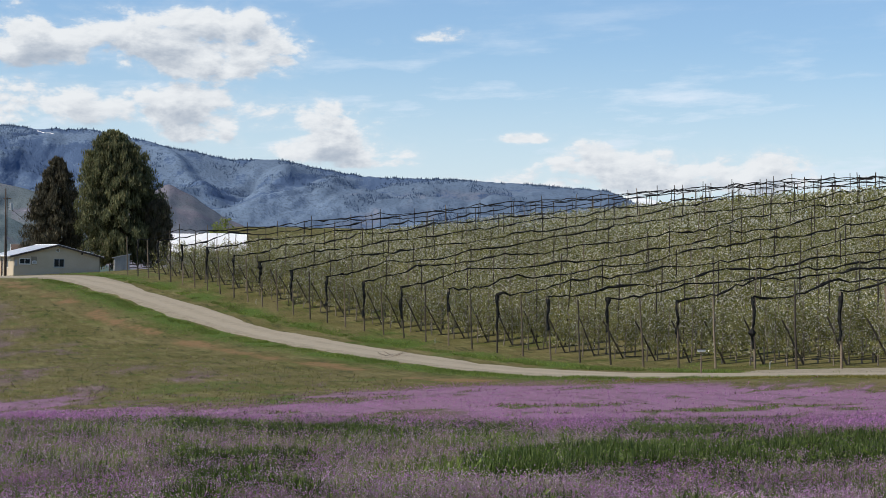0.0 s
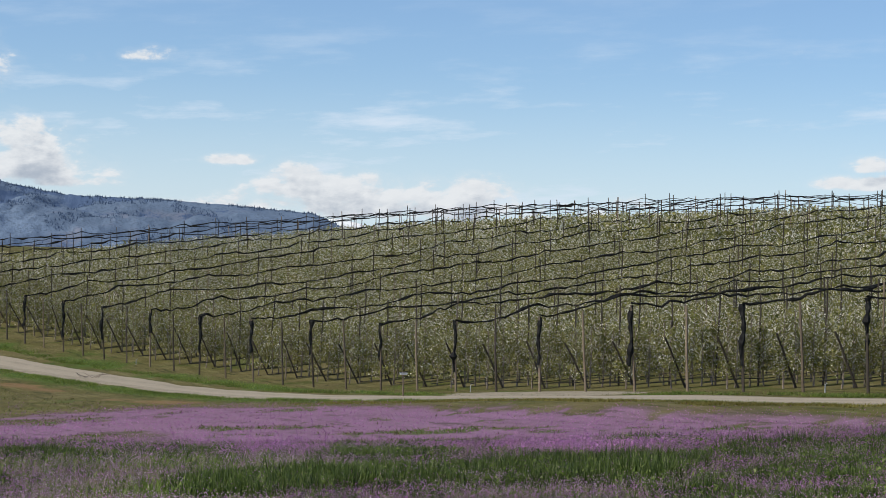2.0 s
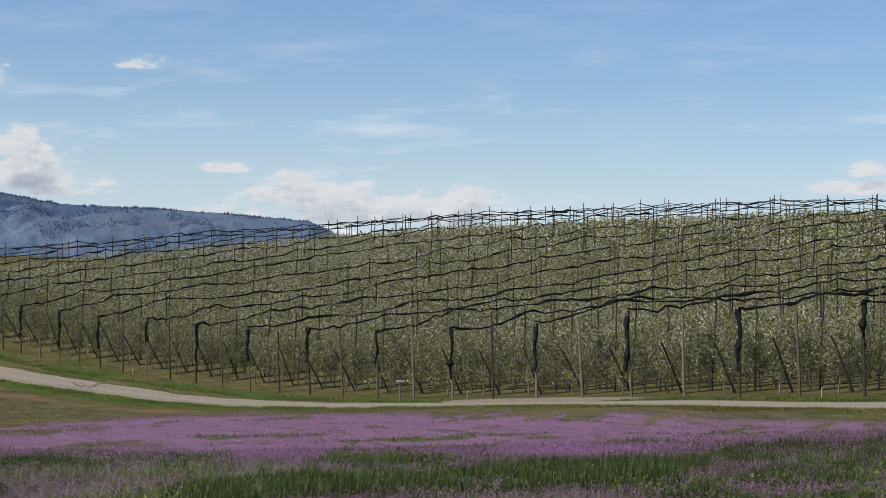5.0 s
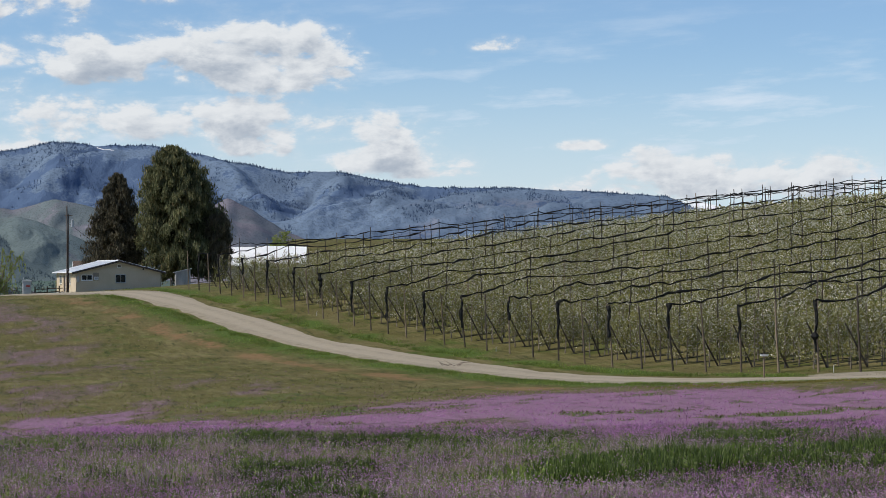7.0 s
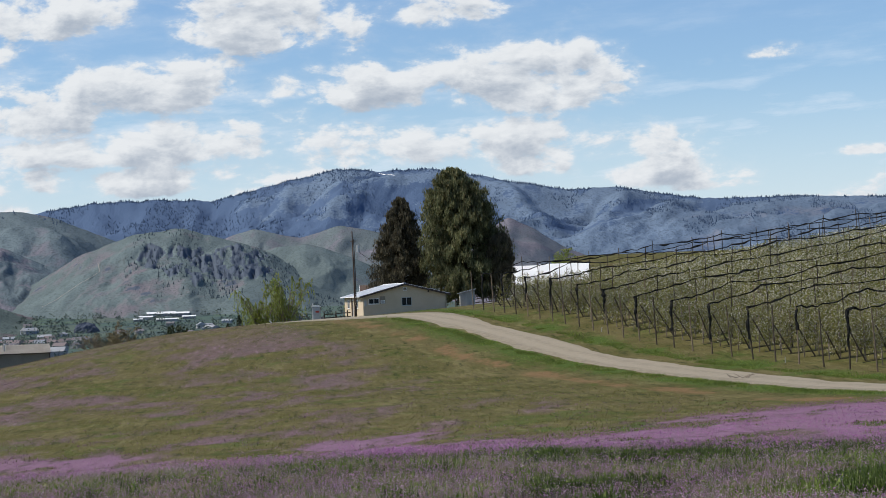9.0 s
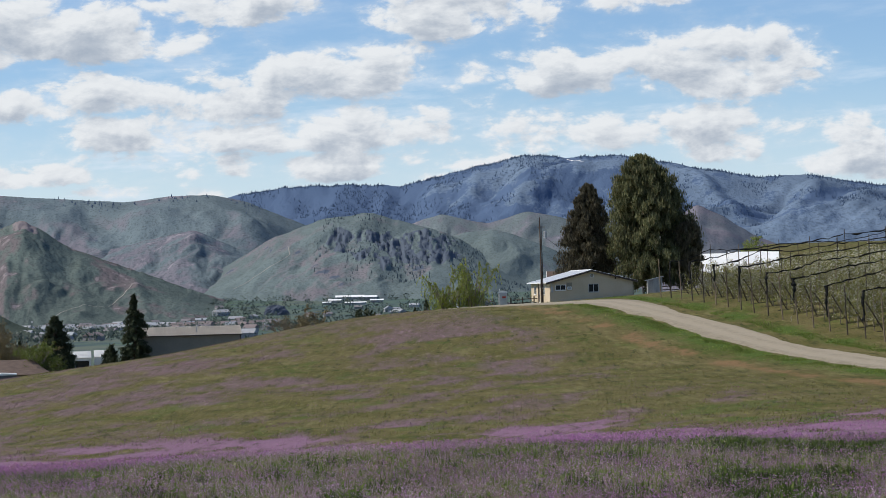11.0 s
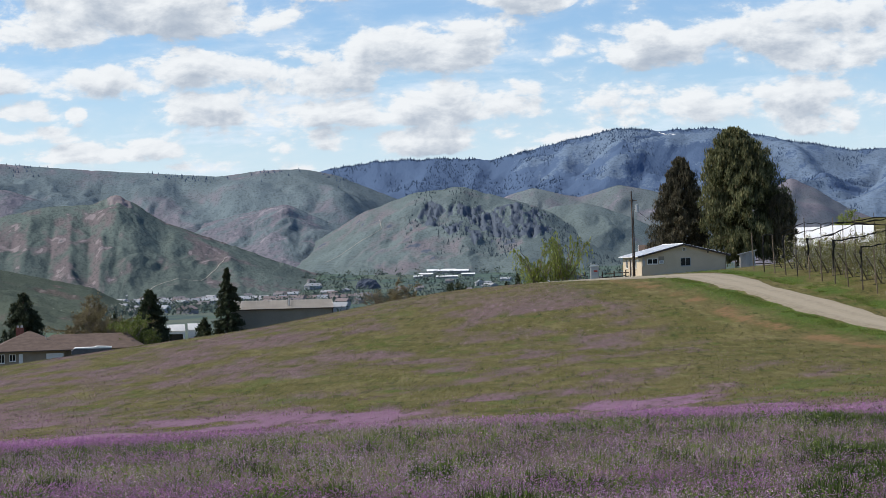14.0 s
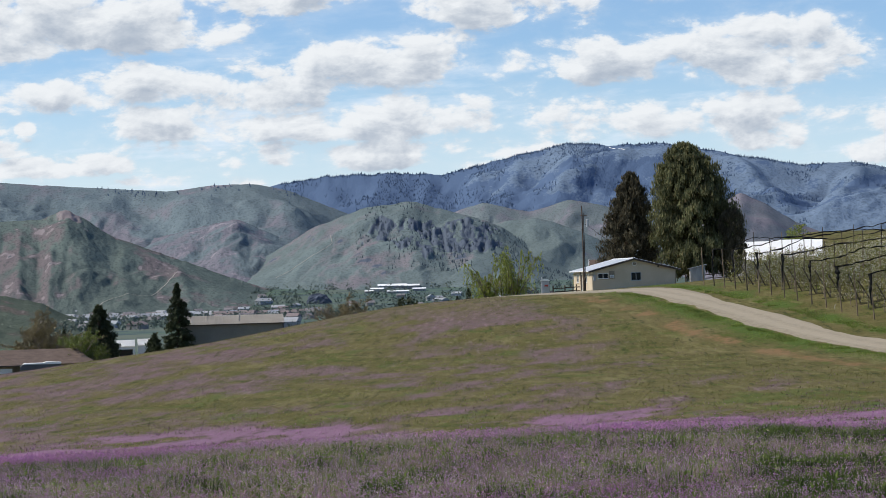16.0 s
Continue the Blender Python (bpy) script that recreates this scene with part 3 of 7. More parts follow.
def build_road():
    """The gravel track: straight along the orchard, then a bend in front of the house."""
    s = np.arange(190, -8, -1.5)
    line = [EDGE0 + ALONG * a - INTO * 6.4 for a in s]
    turn = np.array([(-44.6, 223.8), (-49.5, 226.5), (-55.5, 229.5), (-61.5, 234.0), (-68, 240.0), (-76, 247.0)])
    line = np.array(line + list(np.concatenate([np.linspace(p, q, 5)[:-1] for p, q in zip(turn[:-1], turn[1:])])))
    for _ in range(12):
        line[1:-1] = (line[:-2] + 2 * line[1:-1] + line[2:]) / 4
    d = np.gradient(line, axis=0)
    d /= np.linalg.norm(d, axis=1)[:, None]
    nrm = np.stack([-d[:, 1], d[:, 0]], 1)
    steps = np.cumsum(np.r_[0, np.linalg.norm(np.diff(line, axis=0), axis=1)])
    width = 2.8 + 0.7 * ramp(steps, 185, 200) * (1 - ramp(steps, 222, 235))
    wl = width + 1.3 * (layers(steps, steps * 0, 5.0, 3, 71) - 0.5)
    wl = wl - 1.2 * ramp(steps, 50, 90) * (1 - ramp(steps, 165, 190))
    wr = width + 1.3 * (layers(steps, steps * 0, 5.0, 3, 72) - 0.5)
    across = np.linspace(-1, 1, 15)
    w = np.where(across[None] < 0, wl[:, None], wr[:, None]) * across[None]
    p = line[:, None] + nrm[:, None] * w[..., None]
    rut = 0.035 * np.exp(-((np.abs(w) - 0.95) / 0.35) ** 2)
    crown = 0.07 - 0.09 * np.abs(across[None]) ** 6 - rut
    z = height(p[..., 0], p[..., 1]) + crown + 0.03 * (layers(p[..., 0], p[..., 1], 1.2, 2, 9) - 0.5)
    n, k = w.shape
    i, j = np.meshgrid(np.arange(n - 1), np.arange(k - 1), indexing="ij")
    f = np.stack([i * k + j, i * k + j + 1, (i + 1) * k + j + 1, (i + 1) * k + j], -1).reshape(-1, 4)
    m, t, shader = material("gravel")
    at = place_of(t)
    base = blend(t, smooth(t, fbm(t, at, 1.7, 6.0, 0.65), 0.35, 0.65), (0.200, 0.168, 0.118), (0.265, 0.226, 0.164))
    base = blend(t, smooth(t, fbm(t, at, 9.0, 4.0, 0.6), 0.45, 0.7, 0.0, 0.6), base, (0.165, 0.138, 0.10))
    worn = node(t, "ShaderNodeAttribute", attribute_name="worn").outputs["Fac"]
    base = blend(t, smooth(t, op(t, "ADD", worn, op(t, "MULTIPLY_ADD", fbm(t, at, 0.5, 6.0, 0.65), 1.2, -0.6)), 0.1, 1.0, 0.0, 0.6), base, (0.300, 0.258, 0.190))
    base = blend(t, smooth(t, op(t, "SUBTRACT", op(t, "MULTIPLY", fbm(t, at, 0.9, 6.0, 0.7), 1.0), op(t, "MULTIPLY", worn, 0.35)), 0.50, 0.62, 0.0, 0.6), base, (0.135, 0.120, 0.062))
    t.links.new(base, shader.inputs["Base Color"])
    shader.inputs["Roughness"].default_value = 0.95
    relief(t, shader, fbm(t, at, 14.0, 4.0, 0.6), 0.5, 0.04)
    q, ang = np.meshgrid(np.linspace(0, 1, 12), np.linspace(0, 2 * math.pi, 41), indexing="ij")
    wob = 1 + 0.25 * (layers(np.cos(ang) * 2, np.sin(ang) * 2, 1.0, 3, 19) - 0.5)
    gx = EDGE0[0] + ALONG[0] * (130 + 8.5 * q * wob * np.cos(ang)) - INTO[0] * (1.6 + 2.7 * q * wob * np.sin(ang))
    gy = EDGE0[1] + ALONG[1] * (130 + 8.5 * q * wob * np.cos(ang)) - INTO[1] * (1.6 + 2.7 * q * wob * np.sin(ang))
    gz = height(gx, gy) + 0.045 - 0.05 * q ** 4
    gi, gj = np.meshgrid(np.arange(11), np.arange(40), indexing="ij")
    gf = np.stack([gi * 41 + gj, gi * 41 + gj + 1, (gi + 1) * 41 + gj + 1, (gi + 1) * 41 + gj], -1).reshape(-1, 4)
    tagged(new("road_pull_in", mesh_from("road_pull_in", np.stack([gx, gy, gz], -1).reshape(-1, 3), gf, [m], flat=False)), "pale gravel pull-in at the orchard's edge", "road", kind="structure")
    worn = np.exp(-((np.abs(w) - 0.95) / 0.5) ** 2) + 0.35 * np.exp(-(w / 2.0) ** 4)
    me = mesh_from("road", np.concatenate([p, z[..., None]], -1).reshape(-1, 3), f, [m], flat=False)
    me.attributes.new("worn", "FLOAT", "POINT").data.foreach_set("value", np.ascontiguousarray(worn.ravel(), np.float32))
    tagged(new("road", me), "pale gravel farm track with faint wheel ruts along the orchard", "road", kind="structure")


build_ground()
build_road()


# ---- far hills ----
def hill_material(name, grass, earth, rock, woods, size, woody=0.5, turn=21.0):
    """Grass, bare earth, rock and scrub of the far hills, in soft patches with fine speckle."""
    m, t, shader = material(name)
    at = node(t, "ShaderNodeNewGeometry").outputs["Position"]
    share = {}
    for key in ("wooded", "stony", "bare"):
        share[key] = node(t, "ShaderNodeAttribute", attribute_name=key).outputs["Fac"]
    big = fbm(t, at, 1 / size, 5.0, 0.6, (1, 0.6, 1), turn=turn)
    mid = fbm(t, at, 9 / size, 5.0, 0.62, (1, 0.40, 0.8), turn=turn)
    fine = fbm(t, at, 62 / size, 3.0, 0.6, (1, 0.5, 1), turn=turn)
    grit = op(t, "ADD", op(t, "MULTIPLY", mid, 0.55), op(t, "MULTIPLY", fine, 0.45))
    pale = tuple(min(k * 1.22, 0.9) for k in grass)
    base = blend(t, smooth(t, op(t, "ADD", op(t, "MULTIPLY", big, 0.6), op(t, "MULTIPLY", mid, 0.4)), 0.42, 0.62), grass, pale)
    base = blend(t, smooth(t, op(t, "ADD", op(t, "MULTIPLY_ADD", grit, 0.9, -0.45), share["bare"]), 0.30, 0.72), base, earth)
    base = blend(t, smooth(t, fine, 0.49, 0.63, 0.0, 0.55), base, tuple(k * 0.60 for k in grass))
    base = blend(t, smooth(t, op(t, "ADD", op(t, "MULTIPLY_ADD", grit, 1.3, -0.65), share["stony"]), 0.42, 0.70), base, rock)
    base = blend(t, smooth(t, op(t, "ADD", op(t, "MULTIPLY_ADD", grit, 1.5, -0.75), op(t, "ADD", share["wooded"], 0.25 * woody)), 0.44, 0.62), base, woods)
    t.links.new(base, shader.inputs["Base Color"])
    shader.inputs["Roughness"].default_value = 1.0
    shader.inputs["Specular IOR Level"].default_value = 0.0
    relief(t, shader, grit, 0.6, size * 0.02)
    return m


def off_line(A, E, line):
    """Degrees between each place of a slope and a line of (azimuth, elevation), and how far along it that is."""
    best, along = np.full(A.shape, 1e9), np.zeros(A.shape)
    for i, (p, q) in enumerate(zip(line[:-1], line[1:])):
        dx, dy = q[0] - p[0], q[1] - p[1]
        u = np.clip(((A - p[0]) * dx + (E - p[1]) * dy) / (dx * dx + dy * dy), 0, 1)
        d = np.hypot(A - p[0] - u * dx, E - p[1] - u * dy)
        along = np.where(d < best, (i + u) / (len(line) - 1), along)
        best = np.minimum(best, d)
    return best, along


def build_hill(name, crest, foot, foot_z, back, profile, mat, label, gully=1.0, seed=0, steps=(420, 90), grainy=150.0, power=1.2,
               ribs=(), woods=None, cliffs=None, slant=0.3, jag=1.0, brown=0.0):
    """A range of hills: the crest's height by azimuth, slopes down to its foot, with spurs, hollows and water-cut gullies.
    ribs: ((azimuth, elevation) ...) lines with a half width in degrees and a height in metres."""
    az0, az1 = min(p[0] for p in profile), max(p[0] for p in profile)
    az = np.linspace(az0, az1, steps[0])
    pts = sorted(profile)
    top = np.interp(az, [p[0] for p in pts], [p[1] for p in pts])
    k = max(5, int(0.5 / (az[1] - az[0])) | 1)
    win = np.hanning(k + 2)[1:-1]
    top = np.convolve(np.pad(top, k // 2, mode="edge"), win / win.sum(), "valid")
    s = np.r_[np.linspace(0, 1, steps[1]), 1.08, 1.2]
    A, S = np.meshgrid(az, s, indexing="ij")
    r = foot + (crest - foot) * np.minimum(S, 1) + np.maximum(S - 1, 0) * back
    shape = np.where(S <= 1, S ** power, 1 - (S - 1) * 3)
    z = foot_z + (top[:, None] - foot_z) * shape
    rough_top = (layers(az * 5, az * 0 + seed, 1.0, 4, seed + 3) - 0.5) * 3.2 * jag
    z = z + rough_top[:, None] * ramp(S, 0.8, 1.0)
    E = np.degrees(np.arctan2(z - EYE, r))
    hold = ramp(S, 0.0, 0.12) * (1 - ramp(S, 0.80, 0.99))
    rise = np.zeros(A.shape)
    ribs = [(line, wide, tall * (0.72 if tall > 0 else 0.5)) for line, wide, tall in ribs]
    for line, wide, tall in ribs:
        d, along = off_line(A, E + 0.10 * (layers(A * 4, E * 4, 1.0, 2, seed + 5) - 0.5), line)
        d = d * (1 + 0.5 * (layers(A * 3, E * 3, 1.0, 2, seed + 6) - 0.5))
        rise = rise + tall / (1 + (d / wide) ** 2) ** 1.3 * (0.55 + 0.45 * np.sin(np.pi * np.clip(along * 0.8 + 0.2, 0, 1)))
    # gullies: rounded backs, and hollows that water has cut down the slope
    px, py = np.radians(A) * crest, (crest - foot) * np.minimum(S, 1.0)
    px = px + slant * py + 0.55 * grainy * (layers(px, py, grainy * 2.2, 3, seed + 8) - 0.5) * 2
    cut, size = np.zeros(A.shape), grainy
    for o in range(5):
        g = grain(px / size + 5.1 * o, py / (2.6 * size) + 3.3 * o, seed + 40 + o) * 0.75 + 0.25 * grain(px / size * 2.1, py / size, seed + 60 + o)
        hollow = np.sqrt((2 * g - 1) ** 2 + 0.012)
        cut = cut + size * (0.26 if o < 1 else 0.36) * (hollow - 0.42) * gully * (1.0 if o < 1 else 0.6 + 0.4 * ramp(layers(px, py, grainy, 2, seed + 77), 0.35, 0.6))
        size = size / 2.0
    high = np.clip((top[:, None] - foot_z) / max(float(top.max()) - foot_z, 1.0), 0.1, 1)
    z = z + (rise + cut * high) * hold
    roof = EYE + r * np.tan(np.radians(E[:, steps[1] - 1]))[:, None] - 10 * (1 - np.minimum(S, 1))      # the crest keeps its line
    z = np.where(S < 1, np.minimum(z, roof - 4 * np.log1p(np.exp(-np.clip((roof - z) / 4, -30, 30)))), z)
    n2, n3 = layers(px, py * 0.5, grainy * 0.55, 3, seed + 31), layers(px, py * 0.5, grainy * 0.14, 3, seed + 57)
    side = np.gradient(z, axis=0) / (np.gradient(px, axis=0) + 1e-6)      # leaning to one side or the other
    bare = np.clip(0.24 + brown + 1.5 * (n2 - 0.5) + 0.6 * (n3 - 0.5) - 0.35 * np.clip(side, -1, 1) - 0.004 * cut, 0, 1)
    stony = np.clip(3.2 * (n3 - 0.56), 0, 1) * ramp(bare, 0.30, 0.7)
    wooded = np.zeros_like(A) if woods is None else woods(A, S, E, cut, n2, n3)
    if cliffs is not None:
        c = cliffs(A, S, E)
        teeth = 0.75 * layers(A * 5, S * 9, 1.0, 5, seed + 91, 0.75) + 0.25 * layers(A * 16 + 4 * n2, S * 6, 1.0, 3, seed + 93, 0.7) - 0.5
        z = z + c * 20 * teeth * (1 - ramp(S, 0.93, 1.0))
        r = r - (crest - foot) * c * 0.045 * teeth
        stony, wooded, bare = np.maximum(stony, c), wooded * (1 - c), bare * (1 - c)
    x, y = -np.sin(np.radians(A)) * r, np.cos(np.radians(A)) * r
    n, k = A.shape
    i, j = np.meshgrid(np.arange(n - 1), np.arange(k - 1), indexing="ij")
    f = np.stack([i * k + j, (i + 1) * k + j, (i + 1) * k + j + 1, i * k + j + 1], -1).reshape(-1, 4)
    me = mesh_from(name, np.stack([x, y, z], -1).reshape(-1, 3), f[:, ::-1], [mat], flat=False)
    for key, values in (("wooded", wooded), ("stony", stony), ("bare", bare)):
        me.attributes.new(key, "FLOAT", "POINT").data.foreach_set("value", np.ascontiguousarray(values.ravel(), np.float32))
    tagged(new(name, me), label, "hill", kind="structure")
    return az, top, (x, y, z)


def mountain_woods(A, S, E, cut, n2, n3):
    # belt: dark lower woods, with a cloud's shadow painted into the same tone
    belt = np.exp(-((E - np.interp(A, [6, 12, 16, 21], [1.6, 1.9, 2.35, 2.65])) / 0.22) ** 2) * ramp(A, 11.0, 13.0)
    return np.clip(0.34 + 0.55 * belt + 0.30 * ramp(A, 13.0, 18.0) + 0.9 * (n2 - 0.5) + 0.7 * (n3 - 0.5) - 0.012 * cut
                   + 0.18 * ramp(S, 0.88, 0.98) - 0.30 * ramp(-A, -6, 1), 0, 1)


def gully_scrub(A, S, E, cut, n2, n3):
    return np.clip(-0.012 * cut - 0.08 + 1.2 * (n3 - 0.5), 0, 0.5)


def butte_cliffs(A, S, E):
    edge = 0.30 * (layers(A * 2.5, S * 0, 1.0, 4, 77, 0.7) - 0.5)
    low = np.interp(A, [14.4, 15.3, 17.0, 17.7, 18.2, 18.7, 19.6], [0.62, 0.80, 0.70, 0.80, 0.98, 1.25, 1.22]) + edge
    high = np.interp(A, [14.4, 15.4, 16.1, 18.1, 18.3, 18.9, 19.2, 19.6], [0.72, 1.35, 1.68, 1.90, 1.72, 1.85, 1.5, 1.28]) + 0.5 * edge
    ragged = ramp(layers(A * 3.2, S * 9, 1.0, 4, 79, 0.7), 0.40, 0.54)
    return ragged * ramp(E, low - 0.14, low + 0.04) * (1 - ramp(E, high - 0.04, high + 0.02)) * ramp(A, 14.4, 14.9) * (1 - ramp(A, 19.4, 19.7))


def crag_tops(A, S, E):
    return np.maximum(ramp(S, 0.86, 0.93) * np.exp(-((A - 28.0) / 0.45) ** 2),
                      0.8 * ramp(layers(A * 4, S * 14, 1.0, 3, 33), 0.5, 0.62) * np.exp(-((A - 27.2) / 0.5) ** 2 - ((E - 1.65) / 0.22) ** 2))


# Distance haze is painted into these base colours: the farther hill is bluer.
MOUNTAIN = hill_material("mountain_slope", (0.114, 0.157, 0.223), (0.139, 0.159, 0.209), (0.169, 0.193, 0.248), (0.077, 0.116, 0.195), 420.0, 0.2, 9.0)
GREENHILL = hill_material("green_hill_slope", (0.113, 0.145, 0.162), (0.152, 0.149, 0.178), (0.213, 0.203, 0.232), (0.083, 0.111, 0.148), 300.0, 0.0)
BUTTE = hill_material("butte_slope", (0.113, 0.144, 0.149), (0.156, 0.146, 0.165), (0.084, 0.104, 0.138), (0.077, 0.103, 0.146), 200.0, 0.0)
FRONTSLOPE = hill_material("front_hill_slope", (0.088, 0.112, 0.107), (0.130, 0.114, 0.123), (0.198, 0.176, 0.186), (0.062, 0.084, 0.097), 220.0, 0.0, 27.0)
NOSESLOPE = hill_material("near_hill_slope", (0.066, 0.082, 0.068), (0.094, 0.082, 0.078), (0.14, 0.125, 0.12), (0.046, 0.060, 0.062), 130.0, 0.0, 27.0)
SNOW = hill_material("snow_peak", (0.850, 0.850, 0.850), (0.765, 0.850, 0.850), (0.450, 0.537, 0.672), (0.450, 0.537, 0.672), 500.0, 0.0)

WEST_RIBS = [(((12.39, 3.8), (13.07, 3.18), (13.58, 2.53)), 0.35, 30), (((11.64, 3.59), (12.74, 2.89), (14.09, 2.25)), 0.35, 28),
             (((13.56, 3.65), (14.07, 3.09), (14.76, 2.47)), 0.25, -22), (((14.48, 3.61), (15.0, 2.65)), 0.3, 24), (((15.66, 3.42), (16.01, 2.67)), 0.3, 20),
             (((16.42, 3.05), (16.69, 2.52)), 0.2, -14), (((17.27, 2.96), (17.62, 2.46)), 0.25, 16), (((18.79, 2.91), (19.13, 2.58)), 0.25, 14), (((12.32, 3.16), (12.59, 2.42)), 0.15, -16)]
EAST_RIBS = [(((8.65, 3.37), (7.47, 2.4), (6.46, 1.5)), 0.35, 30), (((5.15, 2.95), (5.81, 2.27), (6.46, 1.5)), 0.25, -24), (((4.48, 2.96), (5.14, 2.11), (5.79, 1.35)), 0.35, 28),
             (((2.8, 2.58), (3.96, 2.05), (5.29, 1.44)), 0.4, 26), (((-0.24, 2.51), (1.44, 2.01), (3.12, 1.56)), 0.5, 22), (((7.65, 2.9), (6.64, 2.0)), 0.2, -18), (((-3.2, 2.3), (-1.5, 1.8)), 0.4, 18)]
LEFT_RIBS = [(((26.42, 2.77), (25.36, 1.87), (24.71, 1.02)), 0.35, -18), (((24.0, 2.85), (25.02, 2.11), (25.77, 1.87)), 0.45, 20), (((22.66, 2.79), (21.84, 2.13), (21.34, 1.62)), 0.4, 18),
             (((29.62, 2.98), (28.81, 2.56), (28.08, 2.16)), 0.25, -14), (((28.55, 3.0), (27.33, 2.37), (26.19, 1.71)), 0.45, 20), (((30.91, 3.2), (29.95, 2.61)), 0.4, 16), (((23.33, 2.67), (23.69, 1.92)), 0.25, -11)]
MID_RIBS = [(((22.99, 1.79), (23.37, 1.24), (23.71, 0.66)), 0.25, 11), (((22.99, 1.79), (22.28, 1.05), (21.87, 0.62)), 0.3, 10), (((22.99, 1.79), (24.19, 1.68), (25.36, 1.5)), 0.3, 9),
            (((24.03, 1.42), (24.47, 0.67)), 0.18, -8), (((22.7, 1.22), (22.79, 0.64)), 0.12, -6)]
FRONT_RIBS = [(((28.08, 2.16), (27.02, 1.56), (25.38, 0.78), (23.39, -0.05)), 0.4, 10), (((28.08, 2.0), (27.73, 1.08), (27.19, -0.14)), 0.3, 5), (((29.4, 1.85), (29.52, -0.21)), 0.17, 6.5),
              (((30.54, 1.71), (30.88, -0.02)), 0.2, 6.5), (((28.47, 1.67), (28.66, -0.32)), 0.16, 5.5), (((31.59, 1.4), (31.86, 0.01)), 0.2, 5), (((29.89, 1.58), (30.2, -0.12)), 0.12, -5),
              (((28.86, 1.56), (29.0, -0.14)), 0.1, -4), (((30.95, 1.47), (31.38, 0.08)), 0.13, -5), (((28.05, 1.25), (28.28, -0.16)), 0.12, -5), (((26.54, 0.72), (26.32, -0.46)), 0.2, 5), (((24.89, 0.26), (24.57, -0.41)), 0.2, 5)]
BUTTE_RIBS = [(((18.38, 2.19), (19.32, 1.83), (20.34, 1.17), (21.2, 0.6)), 0.5, 12), (((16.45, 1.76), (15.29, 1.06), (14.3, 0.53)), 0.4, 8), (((19.67, 1.24), (20.36, 0.42)), 0.2, -6),
              (((17.82, 0.86), (17.67, 0.02)), 0.3, 6), (((16.14, 0.83), (15.99, -0.02)), 0.25, 5), (((16.89, 0.84), (16.83, 0.0)), 0.2, -5)]

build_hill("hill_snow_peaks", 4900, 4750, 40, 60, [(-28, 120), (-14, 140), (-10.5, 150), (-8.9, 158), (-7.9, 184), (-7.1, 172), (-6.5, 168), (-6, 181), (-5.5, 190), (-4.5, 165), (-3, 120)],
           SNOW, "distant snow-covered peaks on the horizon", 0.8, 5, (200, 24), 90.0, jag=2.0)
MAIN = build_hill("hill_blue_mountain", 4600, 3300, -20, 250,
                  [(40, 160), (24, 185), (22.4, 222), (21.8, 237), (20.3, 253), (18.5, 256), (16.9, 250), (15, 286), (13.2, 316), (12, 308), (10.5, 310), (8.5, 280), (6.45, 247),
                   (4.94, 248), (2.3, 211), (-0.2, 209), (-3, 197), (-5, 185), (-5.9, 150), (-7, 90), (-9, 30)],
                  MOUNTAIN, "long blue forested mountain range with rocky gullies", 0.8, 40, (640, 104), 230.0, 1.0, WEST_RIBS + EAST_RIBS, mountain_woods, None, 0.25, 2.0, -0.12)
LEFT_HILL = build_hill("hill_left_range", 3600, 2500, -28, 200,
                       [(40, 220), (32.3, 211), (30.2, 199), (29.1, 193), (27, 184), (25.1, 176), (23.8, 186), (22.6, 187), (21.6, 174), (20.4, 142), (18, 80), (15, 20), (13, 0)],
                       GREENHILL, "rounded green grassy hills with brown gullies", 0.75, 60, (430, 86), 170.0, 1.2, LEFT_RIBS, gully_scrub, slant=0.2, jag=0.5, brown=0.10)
# brown slope with bluish distance haze mixed into the colours
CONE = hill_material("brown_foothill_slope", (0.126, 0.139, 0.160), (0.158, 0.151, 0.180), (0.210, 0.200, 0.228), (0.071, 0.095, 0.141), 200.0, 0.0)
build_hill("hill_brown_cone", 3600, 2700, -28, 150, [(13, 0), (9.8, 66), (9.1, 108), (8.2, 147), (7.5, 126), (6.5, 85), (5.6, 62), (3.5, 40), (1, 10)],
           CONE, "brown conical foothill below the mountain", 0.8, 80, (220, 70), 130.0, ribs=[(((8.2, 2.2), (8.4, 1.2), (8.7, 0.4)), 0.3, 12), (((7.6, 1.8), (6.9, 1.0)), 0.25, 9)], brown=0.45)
# grass tones lifted and blued by painted-in haze
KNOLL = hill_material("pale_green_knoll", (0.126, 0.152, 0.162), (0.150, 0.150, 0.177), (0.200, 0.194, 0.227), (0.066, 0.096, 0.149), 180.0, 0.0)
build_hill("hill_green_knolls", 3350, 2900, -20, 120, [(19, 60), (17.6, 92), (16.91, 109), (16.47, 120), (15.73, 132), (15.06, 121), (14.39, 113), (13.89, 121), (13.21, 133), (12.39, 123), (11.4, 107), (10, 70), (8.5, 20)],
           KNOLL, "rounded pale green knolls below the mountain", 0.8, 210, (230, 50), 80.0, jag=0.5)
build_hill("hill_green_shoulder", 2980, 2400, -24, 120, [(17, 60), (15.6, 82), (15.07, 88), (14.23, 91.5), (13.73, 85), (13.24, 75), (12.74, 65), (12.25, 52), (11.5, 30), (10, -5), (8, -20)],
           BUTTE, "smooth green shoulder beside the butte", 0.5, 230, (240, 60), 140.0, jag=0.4)
